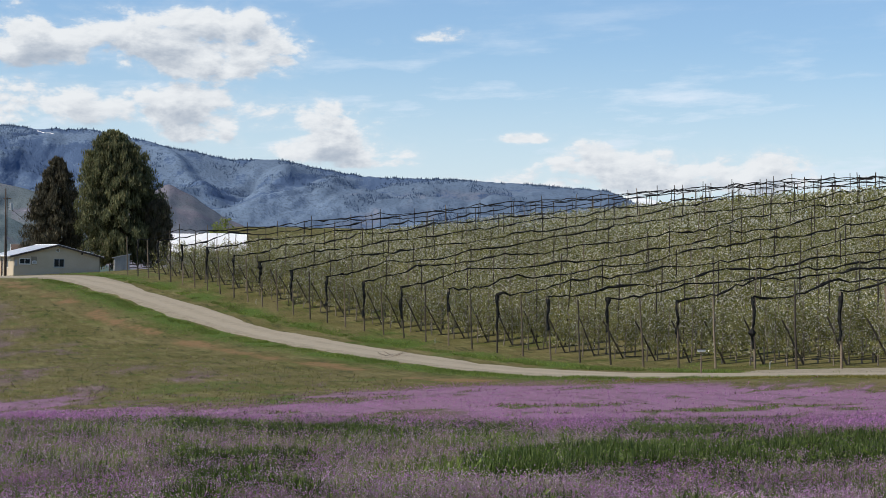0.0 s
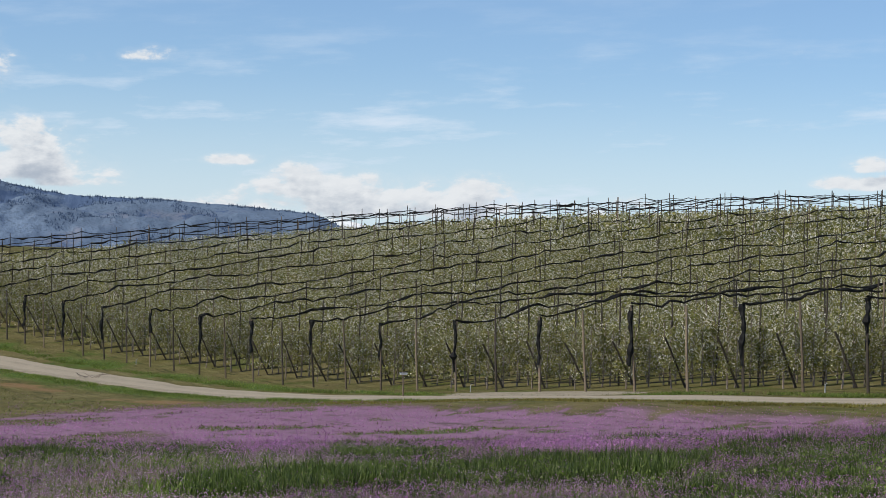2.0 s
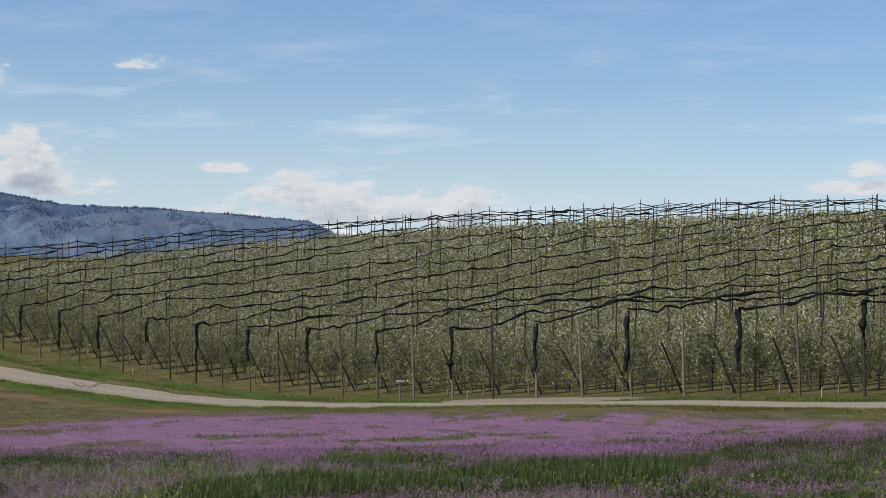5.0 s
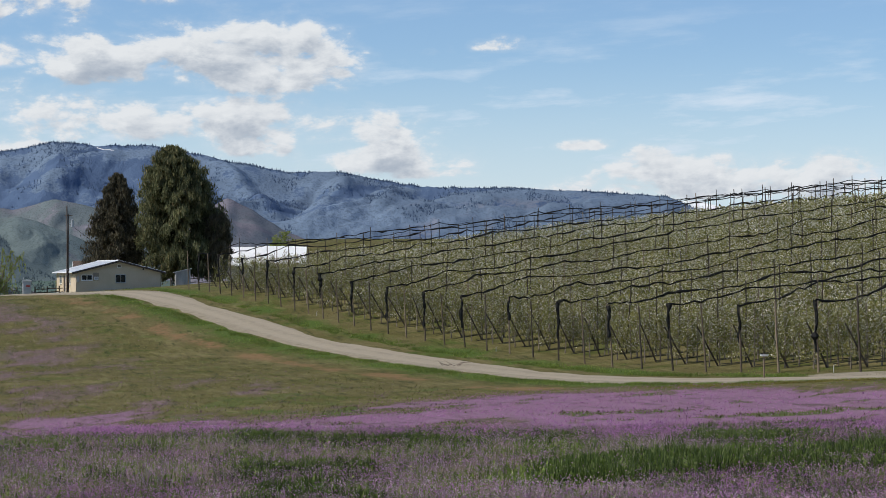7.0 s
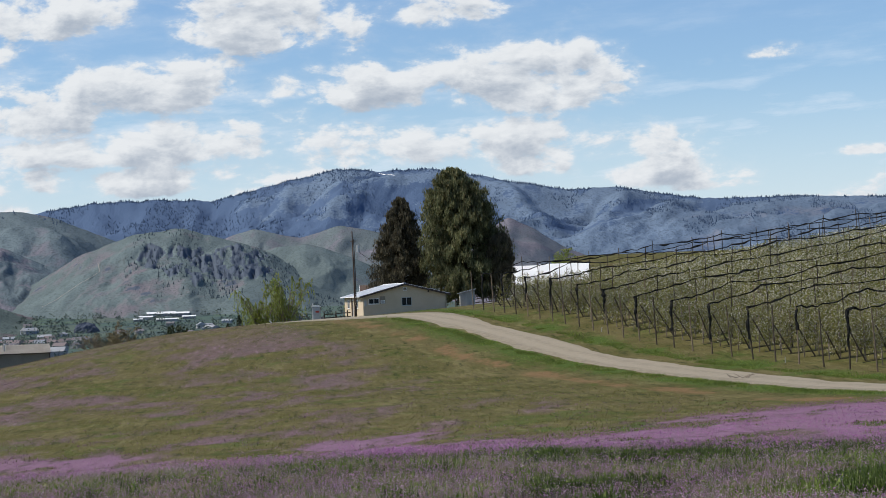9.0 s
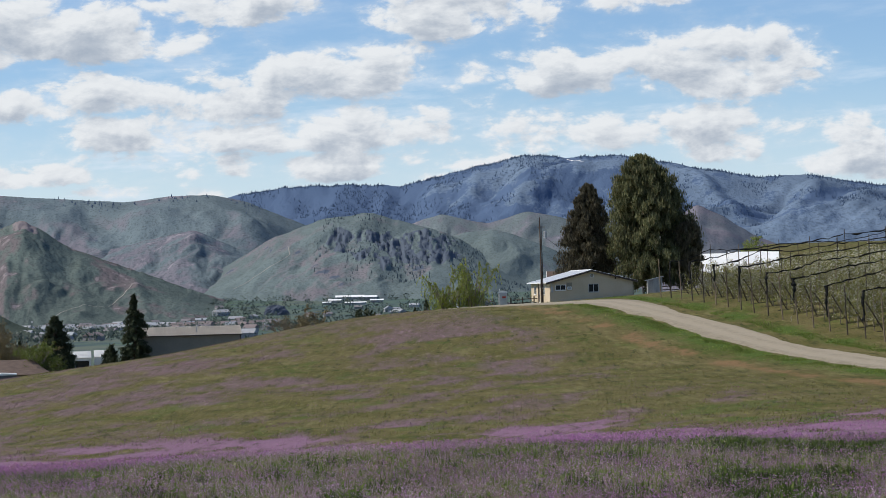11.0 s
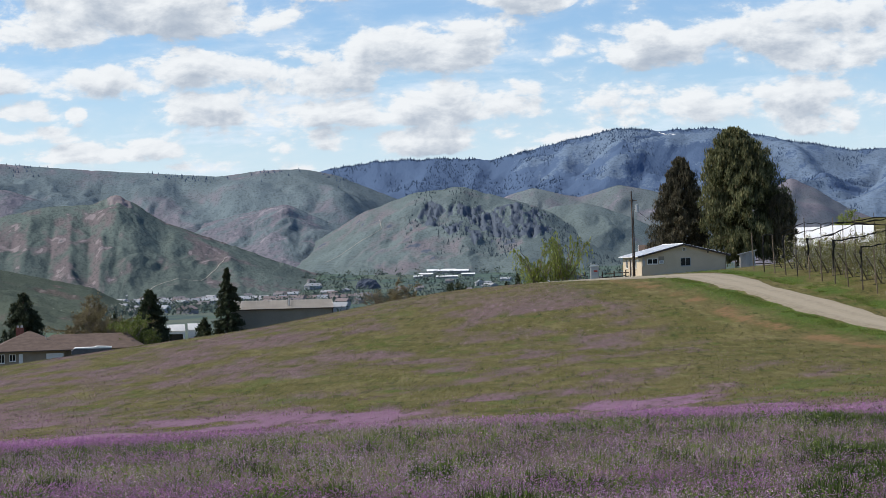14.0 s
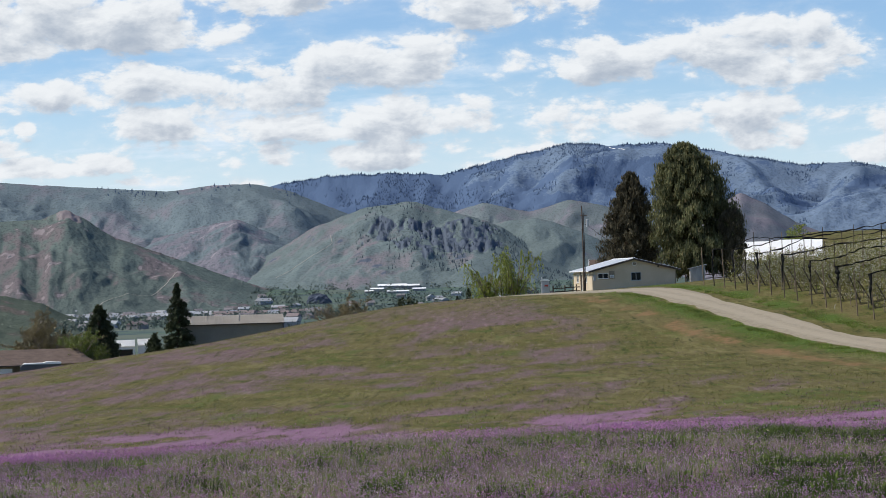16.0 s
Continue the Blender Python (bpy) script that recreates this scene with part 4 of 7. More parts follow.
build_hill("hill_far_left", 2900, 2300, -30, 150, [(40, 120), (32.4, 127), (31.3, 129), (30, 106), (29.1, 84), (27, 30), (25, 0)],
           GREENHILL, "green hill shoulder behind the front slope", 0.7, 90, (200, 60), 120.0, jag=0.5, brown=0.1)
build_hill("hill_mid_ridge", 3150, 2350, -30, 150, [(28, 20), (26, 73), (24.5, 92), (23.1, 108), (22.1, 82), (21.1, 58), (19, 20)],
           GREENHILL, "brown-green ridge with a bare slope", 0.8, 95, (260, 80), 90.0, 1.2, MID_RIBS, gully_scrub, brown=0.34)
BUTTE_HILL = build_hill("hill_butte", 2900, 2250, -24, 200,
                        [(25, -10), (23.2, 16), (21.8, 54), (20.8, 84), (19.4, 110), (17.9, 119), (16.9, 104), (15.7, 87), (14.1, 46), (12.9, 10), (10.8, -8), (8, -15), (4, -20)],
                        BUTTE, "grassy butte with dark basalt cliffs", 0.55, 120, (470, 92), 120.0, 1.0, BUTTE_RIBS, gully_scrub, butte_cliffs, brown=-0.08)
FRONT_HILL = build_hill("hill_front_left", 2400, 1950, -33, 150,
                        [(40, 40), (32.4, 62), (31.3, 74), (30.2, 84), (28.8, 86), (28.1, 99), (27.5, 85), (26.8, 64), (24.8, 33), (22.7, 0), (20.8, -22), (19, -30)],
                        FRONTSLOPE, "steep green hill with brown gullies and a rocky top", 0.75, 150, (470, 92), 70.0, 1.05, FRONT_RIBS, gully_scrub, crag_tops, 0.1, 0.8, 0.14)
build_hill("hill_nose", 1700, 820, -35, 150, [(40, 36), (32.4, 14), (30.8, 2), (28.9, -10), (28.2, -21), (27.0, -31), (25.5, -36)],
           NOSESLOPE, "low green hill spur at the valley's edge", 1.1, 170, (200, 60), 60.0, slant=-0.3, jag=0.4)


# ---- farmhouse and what stands round it ----
WALL = surface("cream_stucco_wall", (0.50, 0.41, 0.295), (0.56, 0.465, 0.345), 1.6, 0.85, 0.15, 0.005)
WALL_SIDE = surface("tan_lap_wall", (0.24, 0.20, 0.15), (0.29, 0.245, 0.185), 1.4, 0.85, 0.15, 0.005)
ROOF_WHITE = surface("white_metal_roof", (0.74, 0.75, 0.76), (0.84, 0.84, 0.84), 2.0, 0.4, 0.1)
ROOF_BROWN = surface("brown_shingle_roof", (0.085, 0.060, 0.050), (0.13, 0.095, 0.078), 0.9, 0.9, 0.4, 0.02, stretch=(1, 1, 3))
ROOF_TAN = surface("tan_metal_roof", (0.42, 0.38, 0.33), (0.50, 0.46, 0.40), 2.5, 0.5, 0.1)
WALL_OLIVE = surface("olive_metal_wall", (0.19, 0.178, 0.148), (0.23, 0.215, 0.18), 3.0, 0.6, 0.1)
TRIM = surface("dark_trim", (0.05, 0.04, 0.035), (0.09, 0.07, 0.06), 0.6, 0.6, 0.2)
WHITE = surface("white_paint", (0.70, 0.70, 0.68), (0.80, 0.80, 0.78), 0.8, 0.5, 0.1)
GREY_PLASTIC = surface("grey_plastic", (0.36, 0.37, 0.38), (0.44, 0.44, 0.45), 0.8, 0.5, 0.1)
GREY_BOARD = surface("grey_boards", (0.30, 0.30, 0.29), (0.42, 0.41, 0.39), 0.5, 0.85, 0.3, stretch=(1, 1, 0.15))
RED_PAINT = surface("red_paint", (0.35, 0.05, 0.04), (0.42, 0.07, 0.05), 0.3, 0.5, 0.1)
BRICK = surface("red_brick", (0.17, 0.06, 0.045), (0.24, 0.10, 0.075), 0.3, 0.9, 0.4)
STEEL = surface("dull_steel", (0.35, 0.36, 0.37), (0.46, 0.46, 0.47), 0.5, 0.4, 0.1, metal=0.6)
RUBBER = surface("black_rubber", (0.015, 0.015, 0.015), (0.03, 0.03, 0.03), 0.2, 0.8, 0.2)
CAR_BLUE = surface("blue_car_paint", (0.04, 0.07, 0.13), (0.05, 0.08, 0.15), 2.0, 0.25, 0.0)
COVER = surface("grey_cover", (0.07, 0.075, 0.085), (0.11, 0.115, 0.125), 0.7, 0.7, 0.4)


def glass_material():
    m, t, shader = material("window_glass")
    shader.inputs["Base Color"].default_value = (0.02, 0.024, 0.028, 1)
    shader.inputs["Roughness"].default_value = 0.06
    relief(t, shader, fbm(t, place_of(t), 1.3, 2.0), 0.05, 0.02)
    return m


GLASS = glass_material()


def prism(bm, outline, y0, y1):
    """A solid between y0 and y1 with the given outline of (x, z)."""
    a = [bm.verts.new((x, y0, z)) for x, z in outline]
    b = [bm.verts.new((x, y1, z)) for x, z in outline]
    bm.faces.new(a), bm.faces.new(list(reversed(b)))
    for i in range(len(outline)):
        j = (i + 1) % len(outline)
        bm.faces.new((a[j], a[i], b[i], b[j]))
    return bm


def rings(bm, x0, x1, z0, z1, wide, y0, y1):
    """A rectangular frame standing in the plane of x and z."""
    for a, b, c, d in ((x0, x1, z0, z0 + wide), (x0, x1, z1 - wide, z1), (x0, x0 + wide, z0 + wide, z1 - wide), (x1 - wide, x1, z0 + wide, z1 - wide)):
        box(bm, a, b, y0, y1, c, d)
    return bm


def add_window(house, x0, x1, z0, z1, panes, turned=None, frame_mat=None):
    """A slider window on a front wall at y = 0, or turned onto another wall."""
    win = empty("window")
    win.parent = house
    win.matrix_basis = turned or Matrix()
    bm = rings(bmesh.new(), x0, x1, z0, z1, 0.07, -0.05, 0.02)
    step = (x1 - x0) / panes
    for i in range(1, panes):
        box(bm, x0 + i * step - 0.035, x0 + i * step + 0.035, -0.05, 0.02, z0 + 0.07, z1 - 0.07)
    part("window_frame", bm, frame_mat or WHITE, win)
    for i in range(panes):
        a, b = x0 + i * step + (0.07 if i == 0 else 0.035), x0 + (i + 1) * step - (0.07 if i == panes - 1 else 0.035)
        part("pane", box(bmesh.new(), a, b, -0.012, 0.006, z0 + 0.07, z1 - 0.07), GLASS, win)
    part("sill", box(bmesh.new(), x0 - 0.05, x1 + 0.05, -0.09, 0.0, z0 - 0.05, z0), frame_mat or WHITE, win)


def build_farmhouse():
    house = empty("farmhouse", -54.5, 244.0, -0.62, 23, label="low cream farmhouse with a white metal gable roof", category="house")
    W, L, eave, peak = 11.1, 14.0, 2.75, 4.15
    part("wall", prism(bmesh.new(), [(0, -0.6), (W, -0.6), (W, eave), (W / 2, peak), (0, eave)], 0, L), WALL, house)
    slope = (peak - eave) / (W / 2)
    for side in (0, 1):
        def at(x, up):
            z = eave + slope * x + up
            return (x, z) if side == 0 else (W - x, z)
        roof = part("roof", prism(bmesh.new(), [at(-0.55, 0.03), at(W / 2, 0.03), at(W / 2, 0.13), at(-0.55, 0.13)], -0.38, L + 0.38), ROOF_WHITE, house, "white metal roof sheet")
        part("fascia", prism(bmesh.new(), [at(-0.55, -0.12), at(W / 2, -0.12), at(W / 2, 0.125), at(-0.55, 0.125)], -0.42, -0.385), TRIM, roof, "dark barge board")
        bm = bmesh.new()
        for i in range(24):
            y = -0.2 + i * (L + 0.4) / 23
            prism(bm, [at(-0.55, 0.131), at(W / 2 - 0.05, 0.131), at(W / 2 - 0.05, 0.16), at(-0.55, 0.16)], y - 0.02, y + 0.02)
        part("seam", bm, ROOF_WHITE, roof)
    part("ridge_cap", prism(bmesh.new(), [(W / 2 - 0.2, peak + 0.10), (W / 2 + 0.2, peak + 0.10), (W / 2, peak + 0.2)], -0.38, L + 0.38), ROOF_WHITE, house)
    add_window(house, 0.72, 2.12, 1.70, 2.42, 2)
    add_window(house, 5.1, 6.45, 1.36, 2.45, 2, None, GREY_PLASTIC)
    cooler = part("air_conditioner", box(bmesh.new(), 2.3, 2.85, -0.28, 0.0, 1.74, 2.15, 0.02), WHITE, house, "white window air conditioner")
    part("grille", box(bmesh.new(), 2.36, 2.79, -0.295, -0.281, 1.80, 2.08), GREY_PLASTIC, cooler)
    part("blank_panel", box(bmesh.new(), 2.22, 2.95, -0.03, 0.0, 1.68, 2.68), WALL_SIDE, house, "tan panel above the air conditioner")
    vent = part("gable_vent", rings(bmesh.new(), 5.35, 5.85, 3.3, 3.75, 0.05, -0.04, 0.0), WHITE, house)
    for i in range(5):
        part("slat", box(bmesh.new(), 5.4, 5.8, -0.02, 0.0, 3.37 + i * 0.068, 3.41 + i * 0.068), TRIM, vent)
    meter = part("meter_box", box(bmesh.new(), 0.12, 0.42, -0.14, 0.0, 1.45, 2.2, 0.02), GREY_PLASTIC, house, "grey electric meter box")
    part("conduit", box(bmesh.new(), 0.24, 0.29, -0.07, -0.02, 2.2, 2.8), STEEL, meter)
    part("outside_lamp", box(bmesh.new(), 8.62, 8.8, -0.22, 0.0, 3.0, 3.25, 0.03), TRIM, house, "dark wall lamp under the eave")
    part("foundation", box(bmesh.new(), -0.02, W + 0.02, -0.03, L + 0.02, -0.6, 0.12), GREY_BOARD, house, "grey concrete footing")
    left = pose(0, 0, 0, 0, 0, -90)      # a front-wall pattern turned onto the wall at x = 0
    add_window(house, -5.0, -3.6, 1.2, 2.3, 2, left)
    add_window(house, -11.5, -10.0, 1.2, 2.3, 2, left)
    door = part("door", box(bmesh.new(), -0.05, 0.0, 7.2, 8.15, 0.15, 2.2, 0.01), TRIM, house, "dark entrance door")
    part("door_frame", rings(bmesh.new(), -8.27, -7.08, 0.12, 2.32, 0.08, -0.07, -0.001), WHITE, door).matrix_basis = left
    part("handle", box(bmesh.new(), -0.11, -0.05, 8.0, 8.06, 1.1, 1.2), STEEL, door)
    part("porch_post", box(bmesh.new(), -0.5, -0.4, 5.9, 6.0, -0.3, 2.66), TRIM, house)
    part("wall_lamp", box(bmesh.new(), -0.16, 0.0, 1.9, 2.08, 2.1, 2.35, 0.02), WHITE, house)
    part("downpipe", box(bmesh.new(), 10.98, 11.06, -0.08, -0.01, -0.2, 2.7), WALL_SIDE, house)


def build_small_buildings():
    back = empty("back_cabin", -61.0, 271.3, 0.0, 12, label="small cabin with a brown shingle gable roof", category="house")
    lengthwise = pose(0, 0, 0, 0, 0, 90)      # the ridge runs along x
    part("wall", prism(bmesh.new(), [(-2.4, -1), (2.4, -1), (2.4, 2.3), (0, 3.55), (-2.4, 2.3)], -4.6, -0.25), WALL_SIDE, back).matrix_basis = lengthwise
    part("roof", prism(bmesh.new(), [(-2.8, 2.2), (0, 3.66), (2.8, 2.2), (2.8, 2.32), (0, 3.78), (-2.8, 2.32)], -5.0, 0.0), ROOF_BROWN, back).matrix_basis = lengthwise
    part("barge_board", prism(bmesh.new(), [(-2.85, 2.1), (0, 3.57), (2.85, 2.1), (2.85, 2.34), (0, 3.81), (-2.85, 2.34)], 0.003, 0.06), WHITE, back).matrix_basis = lengthwise

    shed = empty("garden_shed", -44.0, 257.5, -0.1, 12, label="small grey board shed with a lean-to roof", category="shed")
    part("wall", prism(bmesh.new(), [(0, -0.4), (2.0, -0.4), (2.0, 2.6), (0, 2.15)], 0, 2.6), GREY_BOARD, shed)
    part("roof", prism(bmesh.new(), [(-0.25, 2.11), (2.2, 2.66), (2.2, 2.76), (-0.25, 2.21)], -0.25, 2.8), STEEL, shed)
    for i in range(9):
        part("board", box(bmesh.new(), 0.03 + i * 0.22, 0.22 + i * 0.22, -0.03, 0.0, 0.0, 2.1 + i * 0.045), GREY_BOARD, shed)

    barn = empty("packing_shed", -41.0, 286.4, 0.4, 7, label="long packing shed with a bright white metal roof", category="shed")
    part("wall", box(bmesh.new(), 0.3, 11.4, 0.6, 6.8, -1.5, 2.6), GREY_BOARD, barn)
    for x0, x1, low, top in ((0, 4.2, 2.65, 5.45), (4.24, 11.8, 2.95, 5.6)):
        across = pose(0, 0, 0, 0, 0, 90)
        roof = part("roof", prism(bmesh.new(), [(0, low), (3.7, top), (7.4, low), (7.4, low + 0.1), (3.7, top + 0.1), (0, low + 0.1)], -x1, -x0), ROOF_WHITE, barn)
        roof.matrix_basis = across
        seam = None
        for i in range(int((x1 - x0) / 0.9)):
            if seam is None:
                seam = part("seam", prism(bmesh.new(), [(0, low + 0.101), (3.7, top + 0.101), (3.7, top + 0.125), (0, low + 0.125)], -x0 - 0.44, -x0 - 0.4), ROOF_WHITE, roof).data
            else:
                part("seam", seam, None, roof).matrix_basis = pose(0, -0.9 * i, 0)

    loo = empty("portable_toilet", -62.4, 250.4, -1.15, 14, label="grey portable toilet with a white rounded roof", category="toilet")
    part("cabin", box(bmesh.new(), -0.58, 0.58, 0, 1.15, 0.1, 2.1, 0.05), GREY_PLASTIC, loo)
    cap = prism(bmesh.new(), [(-0.66, 2.1), (0.66, 2.1), (0.66, 2.18), (0.42, 2.32), (0, 2.38), (-0.42, 2.32), (-0.66, 2.18)], -0.06, 1.22)
    part("roof", cap, WHITE, loo)
    door = part("door", box(bmesh.new(), -0.45, 0.45, -0.04, 0.0, 0.18, 2.0, 0.02), GREY_PLASTIC, loo)
    part("sign", box(bmesh.new(), -0.1, 0.4, -0.055, -0.042, 1.35, 1.6), RED_PAINT, door, "red sign bar")
    part("latch", box(bmesh.new(), 0.32, 0.4, -0.07, -0.041, 1.0, 1.08), STEEL, door)
    part("vent_pipe", box(bmesh.new(), -0.5, -0.38, 0.95, 1.07, 2.2, 2.6), GREY_PLASTIC, loo)
    part("skid", box(bmesh.new(), -0.62, 0.62, -0.03, 1.18, 0.0, 0.1), TRIM, loo)

    hand = empty("farm_implement", -64.0, 250.6, -1.3, 20, label="dark iron farm implement parked on the grass", category="machine")
    v, f = merge([tube_arrays(np.array([(0.55 * math.cos(a), 0, 0.55 + 0.55 * math.sin(a)) for a in np.linspace(0, 2 * math.pi, 25)]), 0.05, 6)])
    part("wheel", mesh_from("wheel", v, f, [TRIM]), None, hand)
    part("drawbar", mesh_from("drawbar", *tube_arrays(np.array([(-1.1, 0.1, 0.2), (0, 0.1, 0.55), (0.3, 0.1, 1.5)]), 0.06, 6), [TRIM]), None, hand)
    part("seat", box(bmesh.new(), -0.9, -0.5, -0.1, 0.4, 0.55, 0.65, 0.03), TRIM, hand)


def build_fence(label, points, group):
    line = empty("rail_fence", *points[0], float(height(*points[0])), label=label, category="fence", group=group)
    base = np.array((*points[0], float(height(*points[0]))))
    rng = np.random.default_rng(len(points) * 7 + 1)
    tops = []
    for p in points:
        g = np.array((*p, float(height(*p))))
        tops.append(g)
        part("post", mesh_from("post", *tube_arrays(np.array([g - base - (0, 0, 0.3), g - base + (rng.normal(0, 0.04), 0, 1.25)]), 0.09, 6), [POST_DARK]), None, line)
    for a, b in zip(tops[:-1], tops[1:]):
        for h in (0.45, 0.95):
            sway = rng.normal(0, 0.06, 2)
            part("rail", mesh_from("rail", *tube_arrays(np.array([a - base + (0, 0, h + sway[0]), b - base + (0, 0, h + sway[1])]), 0.06, 5), [POST_DARK]), None, line)


POLE_WOOD = surface("brown_pole_wood", (0.062, 0.040, 0.030), (0.10, 0.068, 0.050), 0.8, 0.9, 0.4, stretch=(1, 1, 0.1))


def build_poles():
    PX, PY = -54.25, 238.0
    g = float(height(PX, PY))
    for dx, tall, rad, label in ((0.0, 10.9, 0.09, "tall weathered wooden utility pole"), (0.16, 9.9, 0.06, "shorter wooden utility pole with a transformer")):
        pole = empty("utility_pole", PX + dx, PY + dx * 0.6, g - 0.05, label=label, category="pole")
        part("shaft", mesh_from("shaft", *tube_arrays(np.array([(0, 0, 0), (0.02, 0, tall / 2), (-0.03, 0, tall)]), (rad * 1.25, rad, rad * 0.75), 8), [POLE_WOOD]), None, pole)
        if dx:
            can = part("transformer", mesh_from("transformer", *tube_arrays(np.array([(0.5, 0, 8.2), (0.5, 0, 8.22), (0.5, 0, 9.1), (0.5, 0, 9.15)]), (0.05, 0.22, 0.22, 0.05), 10), [STEEL]), None, pole)
            part("bracket", box(bmesh.new(), 0.05, 0.3, -0.03, 0.03, 8.6, 8.67), STEEL, can)
            part("wire", mesh_from("wire", *tube_arrays(np.array([(0.1, 0, 8.6), (3.0, 3.0, 6.0), (5.2, 6.5, 4.0)]), 0.025, 4), [RUBBER]), None, pole)
            part("crossbar", box(bmesh.new(), -0.5, 0.5, -0.05, 0.05, 9.6, 9.7), POST_DARK, pole)


build_farmhouse()
build_small_buildings()
build_fence("dark wooden rail fence beside the farmhouse", [(-61.4, 250.9), (-60.0, 251.7), (-58.6, 252.5), (-57.2, 253.3), (-56.0, 254.0)], "rail fences")
build_fence("dark wooden rail fence under the big conifers", [(-45.4, 262.0), (-43.6, 262.6), (-41.8, 263.2), (-40.0, 263.8)], "rail fences")
build_poles()


# ---- houses below the hill's crest ----
def hip_roof(bm, x0, x1, y0, y1, z, peak, run):
    """A hipped roof: the ridge runs along x, set in from the ends by run."""
    ym = (y0 + y1) / 2
    a = [bm.verts.new(v) for v in ((x0, y0, z), (x1, y0, z), (x1, y1, z), (x0, y1, z), (x0 + run, ym, peak), (x1 - run, ym, peak))]
    bm.faces.new((a[0], a[1], a[5], a[4])), bm.faces.new((a[2], a[3], a[4], a[5]))
    bm.faces.new((a[1], a[2], a[5])), bm.faces.new((a[3], a[0], a[4])), bm.faces.new((a[3], a[2], a[1], a[0]))
    return bm


def build_ranch_house():
    house = empty("ranch_house", -134.6, 217.2, -10.75, 30, label="brown-roofed tan ranch house below the hill", category="house")
    part("wall", box(bmesh.new(), 0, 9.4, 0, 10, -0.6, 2.6), WALL_SIDE, house)
    part("wing_wall", box(bmesh.new(), 9.4, 19.2, 1.5, 9.5, -0.6, 2.6), WALL_SIDE, house)
    roof = part("roof", hip_roof(bmesh.new(), -0.7, 10.4, -0.7, 10.7, 2.6, 5.0, 5.3), ROOF_BROWN, house, "brown shingle hip roof")
    part("wing_roof", hip_roof(bmesh.new(), 5.2, 20.0, 0.7, 10.3, 2.62, 4.45, 2.6), ROOF_BROWN, house)
    part("gutter", box(bmesh.new(), -0.7, 10.4, -0.78, -0.7, 2.5, 2.64), TRIM, roof)
    stack = part("chimney", box(bmesh.new(), 3.1, 4.1, 6.6, 7.4, 3.4, 5.45, 0.02), BRICK, house, "red brick chimney")
    for i in (0, 1):
        part("chimney_cowl", box(bmesh.new(), 3.2 + i * 0.5, 3.5 + i * 0.5, 6.8, 7.1, 5.45, 5.75), STEEL, stack)
    part("vent_pipe", mesh_from("vent_pipe", *tube_arrays(np.array([(7.0, 2.5, 3.4), (7.0, 2.5, 4.7)]), 0.05, 6), [STEEL]), None, house)
    add_window(house, 0.5, 1.7, 1.1, 2.25, 3)
    add_window(house, 2.3, 3.1, 1.3, 2.25, 2)
    part("door", box(bmesh.new(), 3.5, 4.0, -0.06, 0.0, 0.2, 2.25, 0.01), WHITE, house, "white entrance door")
    garage = part("garage_door", box(bmesh.new(), 7.0, 9.2, -0.06, 0.0, 0.0, 2.2, 0.01), WHITE, house, "white panelled garage door")
    for i in range(4):
        part("panel", box(bmesh.new(), 7.1, 9.1, -0.075, -0.061, 0.1 + i * 0.52, 0.55 + i * 0.52), WHITE, garage)
    part("step_wall", box(bmesh.new(), 1.9, 3.4, -1.2, -0.9, -0.4, 0.6), BRICK, house, "low brick planter")

    boat = empty("covered_trailer", -121.5, 214.8, -8.95, 30, label="long trailer under a grey and white cover", category="trailer")
    part("hull", prism(bmesh.new(), [(0, 0.5), (5.0, 0.5), (5.0, 1.15), (0.35, 1.2), (0.0, 0.9)], 0, 2.0), COVER, boat)
    part("cover", prism(bmesh.new(), [(0.3, 1.2), (5.05, 1.15), (5.05, 1.35), (3.2, 1.45), (2.8, 1.32), (0.5, 1.32)], -0.04, 2.04), WHITE, boat, "white weathered cover sheet")
    for x in (1.6, 3.6):
        wheel = part("wheel", mesh_from("wheel", *tube_arrays(np.array([(x, -0.05, 0.3), (x, -0.04, 0.3), (x, 0.2, 0.3), (x, 0.21, 0.3)]), (0.12, 0.32, 0.32, 0.12), 14), [RUBBER]), None, boat)
        part("rim", mesh_from("rim", *tube_arrays(np.array([(x, -0.07, 0.3), (x, -0.06, 0.3)]), (0.02, 0.18), 12), [STEEL]), None, wheel)

    car = empty("parked_car", -138.3, 216.0, -10.9, 28, label="dark blue car parked beside the ranch house", category="car")
    part("body", prism(bmesh.new(), [(0, 0.3), (4.1, 0.3), (4.2, 0.75), (3.3, 0.95), (2.7, 1.42), (1.1, 1.45), (0.5, 0.98), (0.0, 0.85)], 0, 1.7), CAR_BLUE, car)
    part("side_window", prism(bmesh.new(), [(0.75, 0.98), (3.05, 0.98), (2.62, 1.35), (1.2, 1.38)], -0.012, 1.712), GLASS, car)
    for x in (0.8, 3.3):
        part("wheel", mesh_from("wheel", *tube_arrays(np.array([(x, -0.03, 0.32), (x, -0.02, 0.32), (x, 0.2, 0.32), (x, 0.21, 0.32)]), (0.1, 0.32, 0.32, 0.1), 14), [RUBBER]), None, car)
    part("headlight", box(bmesh.new(), 4.0, 4.18, 0.1, 0.4, 0.65, 0.8, 0.02), WHITE, car)


